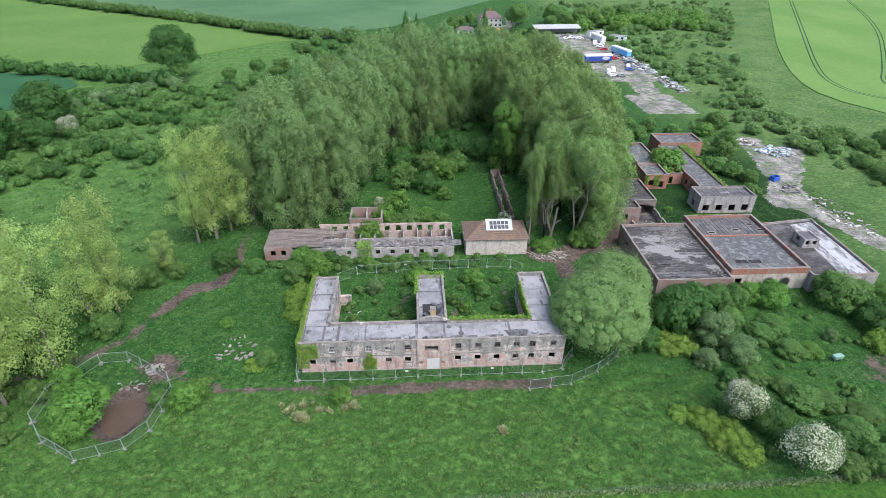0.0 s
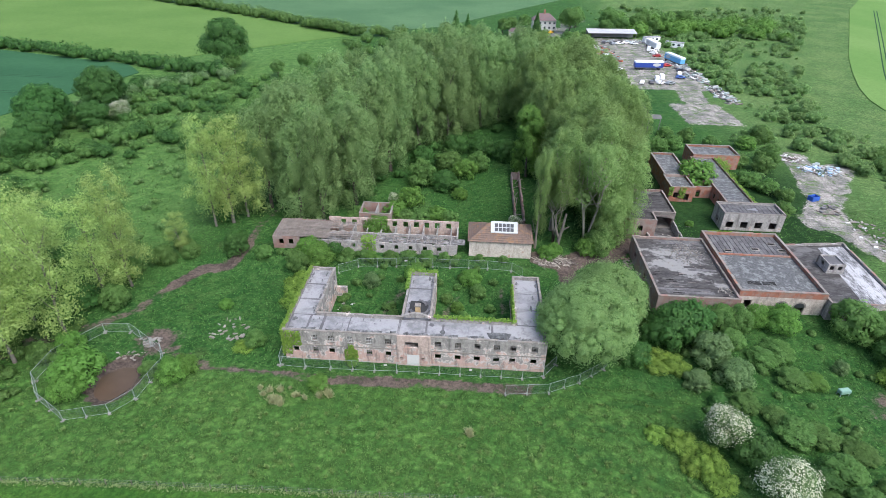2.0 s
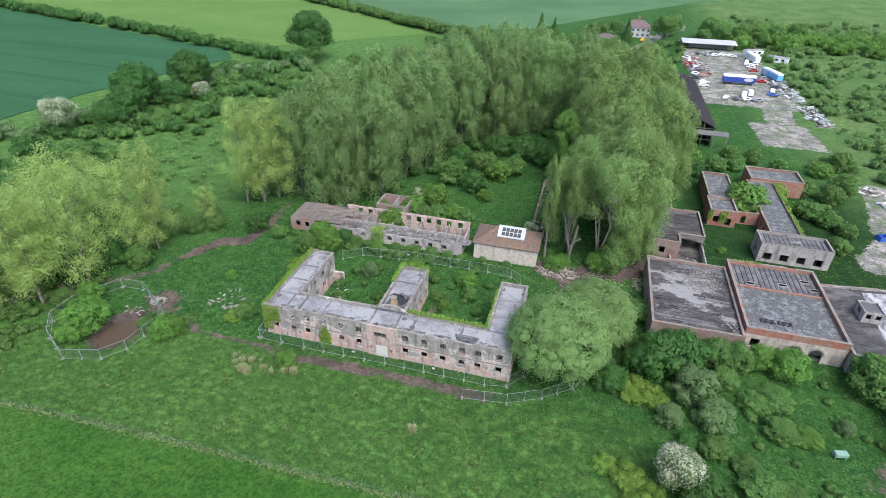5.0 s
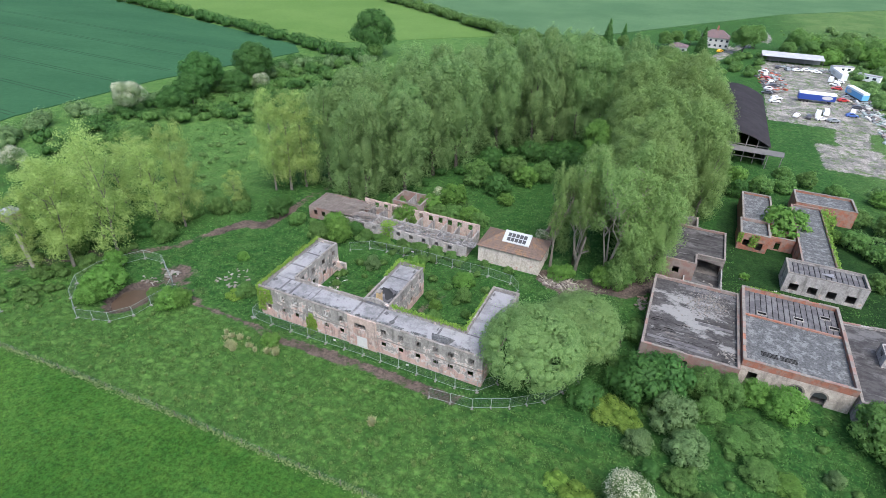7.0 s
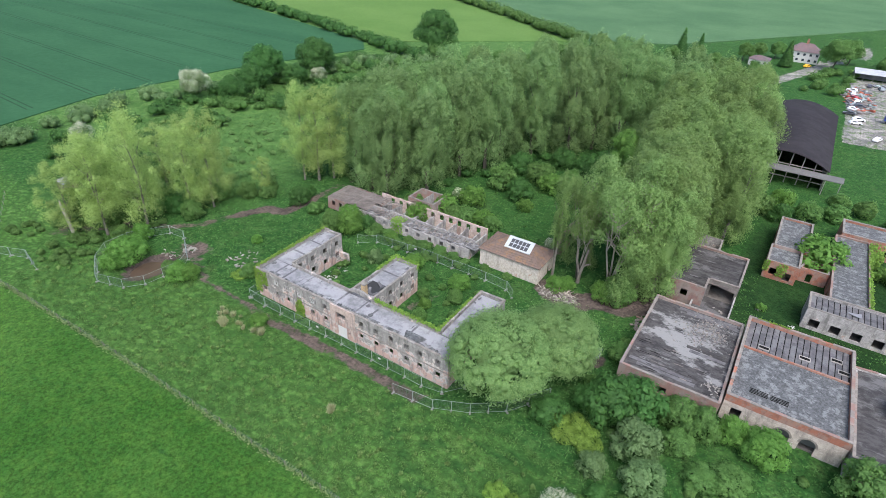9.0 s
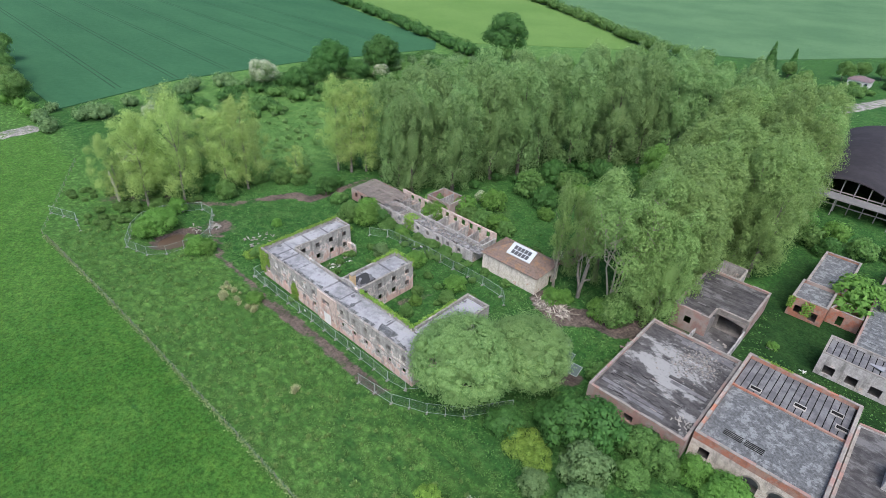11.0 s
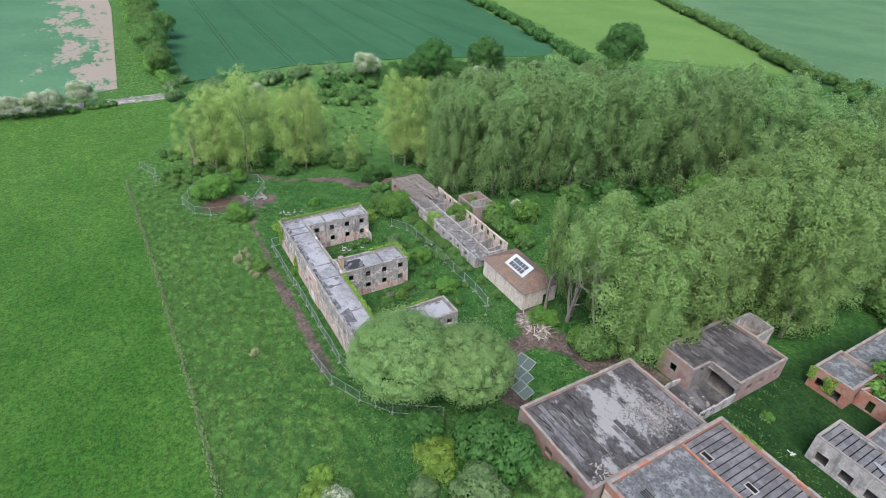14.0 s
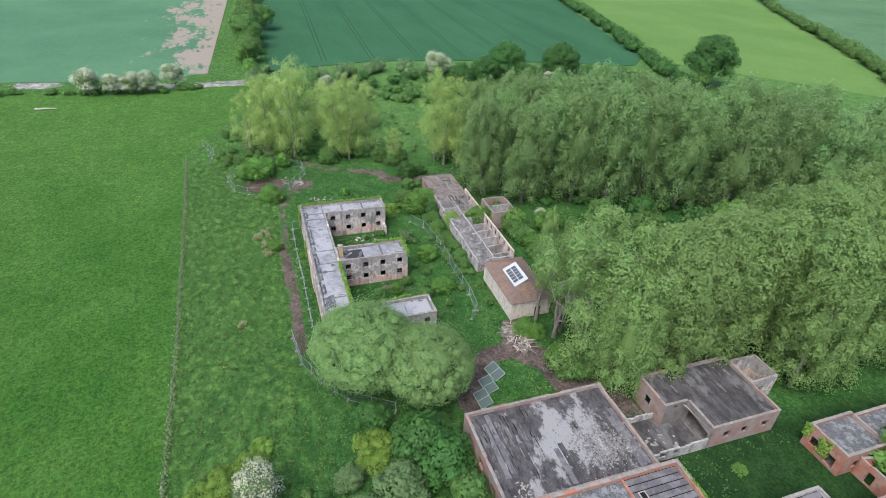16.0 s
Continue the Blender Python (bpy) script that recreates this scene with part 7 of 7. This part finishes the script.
bm = bmesh.new()
ring = [bm.verts.new((-44.2 + (2.9 + .5 * math.sin(3 * a)) * math.cos(a) + .5 * math.sin(a), 59.6 + (4.3 + .4 * math.sin(2 * a + 1)) * math.sin(a), -1.0)) for a in [math.tau * k / 36 for k in range(36)]]
bm.faces.new(ring)
mud, mt, mb = nodes_of("muddy_water")
mt.links.new(mix_of(mt, noise_of(mt, world_pos(mt), .6, 6, .7), (.045, .03, .02), (.09, .06, .042)), mb.inputs["Base Color"])
mb.inputs["Roughness"].default_value = .35
tagged(part("water", bm, mud), "brown muddy pool in the fenced pit", "water", kind="structure")
skip = thing("blue_skip", "open blue waste skip on cracked concrete", "skip", pose(98, 132.5, gh(98, 132.5), 0, 0, 20))
BLUE = plain("blue_paint", (.03, .09, .38), .5)
for x0, y0, x1, y1 in ((-1.1, -.8, 1.1, -.7), (-1.1, .7, 1.1, .8), (-1.1, -.7, -1.0, .7), (1.0, -.7, 1.1, .7)):
    bm = bmesh.new()
    block(bm, x0, y0, 0, x1, y1, 1.2, .03)
    part("side", bm, BLUE, skip)
bm = bmesh.new()
block(bm, -1, -.7, 0, 1, .7, .1)
part("floor", bm, BLUE, skip)

trough = thing("water_trough", "pale green plastic tank on legs in the overgrown plot", "tank", pose(70.5, 65.5, gh(70.5, 65.5), 0, 0, 12))
TEALP = plain("green_plastic", (.16, .27, .21), .6)
bm = bmesh.new()
block(bm, -.9, -.45, .5, .9, .45, 1.15)
bmesh.ops.bevel(bm, geom=bm.edges[:], offset=.08, segments=2, affect='EDGES')
part("tank", bm, TEALP, trough)
for x in (-.75, .75):
    for y in (-.35, .35):
        bm = bmesh.new()
        beam(bm, (x, y, 0), (x, y, .55), .08, .08)
        part("leg", bm, GALV, trough)

pole = thing("dead_trunk", "bleached bare dead tree trunk", "trunk", pose(-67.2, 57.6, gh(-67.2, 57.6) - .2, 3, -4, 0))
bm = bmesh.new()
tube(bm, [(0, 0, 0), (.1, 0, 2.5), (-.05, .1, 5.2), (.15, 0, 7.6), (.1, .1, 8.8)], [.42, .36, .34, .28, .12], 9)
part("trunk", bm, DEADWOOD, pole)
bm = bmesh.new()
tube(bm, [(.05, 0, 6.2), (.6, .1, 6.6), (.9, .1, 7.1)], [.14, .1, .05], 6)
part("stub", bm, DEADWOOD, pole)
poll = thing("lopped_tree", "lopped pale trunk with forked stumps", "tree", pose(30.2, 104.6, gh(30, 104) - .1, 0, 0, 0))
bm = bmesh.new()
tube(bm, [(0, 0, 0), (.1, 0, 2.2), (.5, 0, 4.6), (.9, .1, 8.2)], [.4, .36, .3, .22], 8)
tube(bm, [(.1, 0, 2.0), (-.9, .2, 4.6), (-1.2, .2, 7.4)], [.3, .26, .16], 8)
tube(bm, [(.45, 0, 4.2), (1.5, 0, 5.0), (1.9, 0, 5.2)], [.2, .16, .12], 7)
part("trunk", bm, BARK, poll)

hut = thing("brick_hut", "small square brick hut with flat grey roof", "hut")
zh = gh(-92, 69)
loop_walls(hut, [(-93, 67), (-89, 67), (-89, 70), (-93, 70)], zh - .3, zh + 2.4, {0: [(1, 1.8, zh + .1, zh + 1.9)]}, BRICK_PINK, .25, False)
slab(hut, "roof", -93.2, 66.8, -88.8, 70.2, zh + 2.55, FELT, .15)
rubble("rust_heap", "rust-red heap of scrap under the trees", -80, 88, 1.2, 1.0, 24, [plain("rust", (.28, .07, .03), .9)], .5, 1.4, 19)

# low broken walls among the poplars
for label, x0, y0, x1, y1, z, n in (("broken roofless brick range under the poplars", 21.2, 112, 23.5, 139, 2.6, 7), ("broken brick wall beside the barn", 41, 168.5, 54, 171.5, 3.0, 4)):
    ob = thing("broken_wall", label, "ruin")
    L = max(x1 - x0, y1 - y0)
    hs = [(L * (i + .4) / n, L * (i + .4) / n + 1.0, gh(x0, y0) + .9, gh(x0, y0) + 2.0) for i in range(n)]
    c4 = [(x0, y0), (x1, y0), (x1, y1), (x0, y1)]
    for i in range(4):
        bm = bmesh.new()
        a, b3 = c4[i], c4[(i + 1) % 4]
        wall_bm(bm, a, b3, gh(x0, y0) - .4, gh(x0, y0) + z, .3, hs if math.hypot(b3[0] - a[0], b3[1] - a[1]) > L - .1 else (), 1.0)
        part("wall", bm, BRICK_PINK, ob)
    for i in range(14):
        bm = bmesh.new()
        u = random.random()
        beam(bm, (x0 + (x1 - x0) * u, y0 + (y1 - y0) * u, gh(x0, y0) + z - .2), (x0 + (x1 - x0) * u + random.uniform(-2, 2), y0 + (y1 - y0) * u + random.uniform(-2, 2), gh(x0, y0) + random.uniform(.2, z)), .15, .1)
        part("fallen_rafter", bm, TIMBER, ob)

# ---- the barn, the yard and the far house ----
barn = thing("barn", "large dark barn with curved sheet roof and open trussed front", "barn")
BX0, BX1, BY0, BY1, ZE, ZA = 47.0, 68.0, 184.0, 240.0, 7.2, 10.6
bm = bmesh.new()
prev = None
for i in range(17):
    u = i / 16
    x = BX0 - .4 + (BX1 - BX0 + .8) * u
    z = ZE + (ZA - ZE) * math.sin(math.pi * u) ** .9
    row = [bm.verts.new((x, y, z + dz)) for y in (BY0 - 1, BY1 + 1) for dz in (0, .18)]
    if prev:
        for q in ((0, 2), (3, 1), (1, 0), (2, 3)):
            bm.faces.new((prev[q[0]], prev[q[1]], row[q[1]], row[q[0]]))
    prev = row
bmesh.ops.recalc_face_normals(bm, faces=bm.faces)
part("roof", bm, BARN_ROOF, barn, "dark curved sheet roof")
SIDING = plain("grey_sheeting", (.16, .17, .18), .6)
for x in (BX0, BX1 - .2):
    bm = bmesh.new()
    block(bm, x, BY0, 0, x + .2, BY1, ZE + .1)
    part("side_wall", bm, SIDING, barn)
bm = bmesh.new()
block(bm, BX0 + .2, BY1 - .2, 0, BX1 - .2, BY1, ZE)
part("end_wall", bm, SIDING, barn)
for i in range(8):
    bm = bmesh.new()
    x = BX0 + .15 + (BX1 - BX0 - .3) * i / 7
    zt = ZE + (ZA - ZE) * max(0.0, math.sin(math.pi * i / 7)) ** .9
    beam(bm, (x, BY0, 0), (x, BY0, zt - .05), .25, .25)
    part("post", bm, FRAME_GREY, barn)
for z in (3.4, 5.4, 7.0):
    bm = bmesh.new()
    beam(bm, (BX0 + .2, BY0 - .05, z), (BX1 - .2, BY0 - .05, z), .2, .25)
    part("rail", bm, FRAME_GREY, barn)
bm = bmesh.new()
v = [bm.verts.new(p) for p in ((BX0 - .4, BY0 - 3.4, 5.9), (BX1 + 4, BY0 - 3.4, 5.9), (BX1 + 4, BY0 - 1.2, 6.6), (BX0 - .4, BY0 - 1.2, 6.9))]
w = [bm.verts.new(p.co + Vector((0, 0, .15))) for p in v]
for q in ((v[3], v[2], v[1], v[0]), tuple(w), (v[0], v[1], w[1], w[0]), (v[1], v[2], w[2], w[1]), (v[2], v[3], w[3], w[2]), (v[3], v[0], w[0], w[3])):
    bm.faces.new(q)
part("canopy", bm, worn("grey_sheet", (.10, .10, .097), (.075, .075, .075), (.07, .065, .06)), barn, "grey lean-to canopy")
for x in (BX0, BX0 + 9, BX1, BX1 + 3.6):
    bm = bmesh.new()
    beam(bm, (x, BY0 - 3.2, gh(x, BY0 - 3) - .2), (x, BY0 - 3.2, 5.98), .2, .2)
    part("canopy_post", bm, FRAME_GREY, barn)

GLASSY = plain("dark_glass", (.03, .04, .05), .15)
RUBBER = plain("black_rubber", (.02, .02, .02), .8)


def wheel(parent, x, y, r=.33, w=.22):
    bm = bmesh.new()
    bmesh.ops.create_cone(bm, cap_ends=True, segments=12, radius1=r, radius2=r, depth=w, matrix=Matrix.Translation((x, y, r)) @ Matrix.Rotation(math.pi / 2, 4, 'X'))
    return part("wheel", bm, RUBBER, parent)


def car(x, y, turn, colour, label, van=False):
    ob = thing("van" if van else "car", label, "van" if van else "car", pose(x, y, gh(x, y), 0, 0, turn))
    paint = plain("car_paint", colour, .3)
    L, H, W = (5.2, 2.2, 1.9) if van else (4.2, 1.45, 1.7)
    bm = bmesh.new()
    prof = [(-L / 2, .35), (L / 2, .35), (L / 2, .8), (L / 2 - .9, 1.0), (L / 2 - 1.5, H), (-L / 2 + .1, H), (-L / 2, 1.0)] if van else [(-L / 2, .3), (L / 2, .3), (L / 2, .75), (L / 2 - 1.1, .9), (L / 2 - 1.7, H), (-L / 2 + .9, H), (-L / 2 + .2, .95), (-L / 2, .8)]
    rows = [[bm.verts.new((px, s * (W / 2 - (.14 if pz > 1.1 else 0)), pz)) for px, pz in prof] for s in (-1, 1)]
    n = len(prof)
    for i in range(n):
        j = (i + 1) % n
        bm.faces.new((rows[0][i], rows[0][j], rows[1][j], rows[1][i]))
    bm.faces.new(rows[0][::-1])
    bm.faces.new(rows[1])
    bmesh.ops.recalc_face_normals(bm, faces=bm.faces)
    bmesh.ops.bevel(bm, geom=bm.edges[:], offset=.06, segments=2, affect='EDGES')
    part("body", bm, paint, ob)
    for s in (-1, 1):
        bm = bmesh.new()
        block(bm, -L / 2 + 1.0 if not van else L / 2 - 2.3, s * (W / 2 - .06) - .03, .98, L / 2 - 1.7, s * (W / 2 - .06) + .03, H - .12)
        part("side_window", bm, GLASSY, ob)
    bm = bmesh.new()
    beam(bm, (L / 2 - 1.15, 0, .98), (L / 2 - 1.62, 0, H - .08), W - .4, .04)
    part("windscreen", bm, GLASSY, ob)
    for wx in (-L / 2 + .8, L / 2 - .85):
        for wy in (-W / 2 + .08, W / 2 - .08):
            wheel(ob, wx, wy)
    return ob


COLS = [((.6, .6, .6), "silver"), ((.7, .7, .7), "white"), ((.05, .05, .06), "black"), ((.35, .03, .03), "dark red"), ((.05, .1, .3), "blue"), ((.2, .22, .23), "grey"), ((.7, .7, .7), "white")]
rc = random.Random(12)
spots = [(73 + rc.uniform(0, 5), 262 + i * 6.5 + rc.uniform(-1, 1)) for i in range(9)] + [(103 + rc.uniform(-2, 3), 256 + i * 7 + rc.uniform(-1, 1)) for i in range(9)] + [(80 + i * 4.2, 327 + rc.uniform(-2, 2)) for i in range(5)] + [(82 + i * 4, 246 + rc.uniform(-1, 1)) for i in range(4)]
for x, y in spots:
    c5, word = rc.choice(COLS)
    car(x, y, rc.choice([0, 90, 20, 170, 80]) + rc.uniform(-15, 15), c5, word + " scrapped car parked in the yard", False)
car(89.5, 251, 80, (.75, .75, .75), "white panel van parked in the yard", True)
car(92.5, 254.5, 85, (.75, .75, .75), "white panel van beside another van", True)
car(101, 312, 75, (.7, .7, .7), "white box van by the scrap bank", True)
car(53.5, 352, 60, (.75, .4, .02), "orange-yellow car on the lane by the house")


def trailer(x, y, turn, lower, upper, label):
    ob = thing("lorry_trailer", label, "trailer", pose(x, y, gh(x, y), 0, 0, turn))
    for name, z0, z1, col in (("lower_side", 1.2, 3.3, lower), ("upper_side", 3.3, 4.0, upper)):
        bm = bmesh.new()
        block(bm, -6.6, -1.25, z0, 6.6, 1.25, z1)
        part(name, bm, plain("trailer_paint", col, .4), ob)
    for s in (-1, 1):
        bm = bmesh.new()
        ring = [bm.verts.new((3.6 + 1.9 * math.cos(a), s * 1.256, 2.4 + .75 * math.sin(a))) for a in [math.tau * k / 20 for k in range(20)]]
        bm.faces.new(ring)
        part("emblem", bm, WHITE, ob, "plain white oval emblem")
    bm = bmesh.new()
    block(bm, -6.4, -.9, .9, 6.4, .9, 1.2)
    part("chassis", bm, FRAME_GREY, ob)
    for wx in (-5.4, -4.2, -3.0, 5.0):
        for wy in (-1.0, 1.0):
            wheel(ob, wx, wy, .5, .3)


trailer(90.5, 271, 4, (.02, .05, .25), (.72, .74, .76), "dark blue and white lorry trailer")
trailer(106.5, 285, 108, (.12, .35, .62), (.6, .68, .75), "pale blue curtain-sided lorry trailer")
trailer(104.5, 318, 100, (.55, .56, .55), (.7, .7, .7), "white lorry trailer in the yard")
shed = thing("open_shed", "long grey open-fronted shed with lean-to roof", "shed")
bm = bmesh.new()
v = [bm.verts.new(p) for p in ((73, 338, 3.4), (101, 340, 3.4), (100.5, 347, 4.6), (72.5, 345, 4.6))]
w = [bm.verts.new(p.co + Vector((0, 0, .15))) for p in v]
for q in ((v[3], v[2], v[1], v[0]), tuple(w), (v[0], v[1], w[1], w[0]), (v[1], v[2], w[2], w[1]), (v[2], v[3], w[3], w[2]), (v[3], v[0], w[0], w[3])):
    bm.faces.new(q)
part("roof", bm, worn("shed_sheet", (.33, .34, .35), (.25, .26, .27), (.16, .16, .16)), shed)
bm = bmesh.new()
wall_bm(bm, (100.3, 346.6), (72.7, 344.6), 0, 4.5, .2)
part("rear_wall", bm, SIDING, shed)
for i in range(8):
    bm = bmesh.new()
    beam(bm, (73.2 + i * 3.9, 338.3 + i * .27, 0), (73.2 + i * 3.9, 338.3 + i * .27, 3.42), .2, .2)
    part("post", bm, FRAME_GREY, shed)
for x, y, turn, col, word in ((108, 335, 20, (.7, .7, .68), "white"), (117, 322, -25, (.72, .73, .74), "pale grey")):
    ob = thing("site_cabin", word + " flat-roofed site cabin with windows", "cabin", pose(x, y, gh(x, y), 0, 0, turn))
    bm = bmesh.new()
    block(bm, -4.8, -1.5, .2, 4.8, 1.5, 2.8)
    part("body", bm, plain("cabin_paint", col, .5), ob)
    bm = bmesh.new()
    block(bm, -4.9, -1.6, 2.8, 4.9, 1.6, 2.95)
    part("roof", bm, FELT, ob)
    for i in range(3):
        bm = bmesh.new()
        block(bm, -3.9 + i * 2.9, -1.53, 1.2, -2.5 + i * 2.9, -1.502, 2.2)
        part("window", bm, GLASSY, ob)
    for sx in (-4, 0, 4):
        bm = bmesh.new()
        block(bm, sx - .2, -1.2, -.05, sx + .2, 1.2, .2)
        part("skid", bm, FRAME_GREY, ob)


def hip_house(name, label, x0, y0, x1, y1, eave, ridge, wall, tiles, chimney=True):
    ob = thing(name, label, "house")
    z = .2
    L, W = x1 - x0, y1 - y0
    loop_walls(ob, [(x0, y0), (x1, y0), (x1, y1), (x0, y1)], 0, eave, {0: [(u, u + 1.2, z + .9, z + 2.1) for u in np.arange(1.2, L - 1.5, 2.8)] + ([(u, u + 1.2, z + 3.5, z + 4.7) for u in np.arange(1.2, L - 1.5, 2.8)] if eave > 4.8 else [])}, wall, .3, False)
    bm = bmesh.new()
    o, h = .4, W / 2 + .4
    ev = [bm.verts.new(p) for p in ((x0 - o, y0 - o, eave), (x1 + o, y0 - o, eave), (x1 + o, y1 + o, eave), (x0 - o, y1 + o, eave))]
    ym = (y0 + y1) / 2
    rv = [bm.verts.new(p) for p in ((x0 - o + h * .9, ym, ridge), (x1 + o - h * .9, ym, ridge))]
    for q in ((ev[0], ev[1], rv[1], rv[0]), (ev[1], ev[2], rv[1]), (ev[2], ev[3], rv[0], rv[1]), (ev[3], ev[0], rv[0]), (ev[3], ev[2], ev[1], ev[0])):
        bm.faces.new(q)
    part("roof", bm, tiles, ob)
    for u in np.arange(1.2, L - 1.5, 2.8):
        for v0 in ((.9, 3.5) if eave > 4.8 else (.9,)):
            bm = bmesh.new()
            block(bm, x0 + u + .05, y0 + .1, z + v0 + .05, x0 + u + 1.15, y0 + .13, z + v0 + 1.15)
            part("window", bm, GLASSY, ob)
    if chimney:
        bm = bmesh.new()
        block(bm, (x0 + x1) / 2 - .5, ym - .4, ridge - .8, (x0 + x1) / 2 + .5, ym + .4, ridge + 1.8)
        ch = part("chimney", bm, BRICK_RED, ob)
        for s in (-.25, .25):
            bm = bmesh.new()
            tube(bm, [((x0 + x1) / 2 + s, ym, ridge + 1.8), ((x0 + x1) / 2 + s, ym, ridge + 2.3)], [.13, .11], 8)
            part("chimney_pot", bm, BRICK_RED, ch)


hip_house("house", "white rendered house with dark tiled hipped roof", 43, 361, 57, 370, 5.6, 9.2, WHITE, SLATE)
hip_house("bungalow", "low pale bungalow with grey roof", 28, 338, 37, 346, 3.0, 4.6, WHITE, SLATE, False)
tagged(thing("log", "pale fallen trunk lying on the pasture", "log", pose(-114.5, -4.6, .2, 0, 0, 88)))
lg = bpy.data.objects["log"]
bm = bmesh.new()
tube(bm, [(-3, 0, .25), (0, .1, .28), (3.2, -.1, .2)], [.3, .28, .15], 8)
part("trunk", bm, DEADWOOD, lg)

# kinds of plants that found no place
for ob in [o for o in scene.objects if o.parent is None and o.name.startswith(("shrub", "poplar", "young", "oak", "ash", "hawthorn")) and o.location.length < .01]:
    for o in (*ob.children_recursive, ob):
        bpy.data.objects.remove(o)
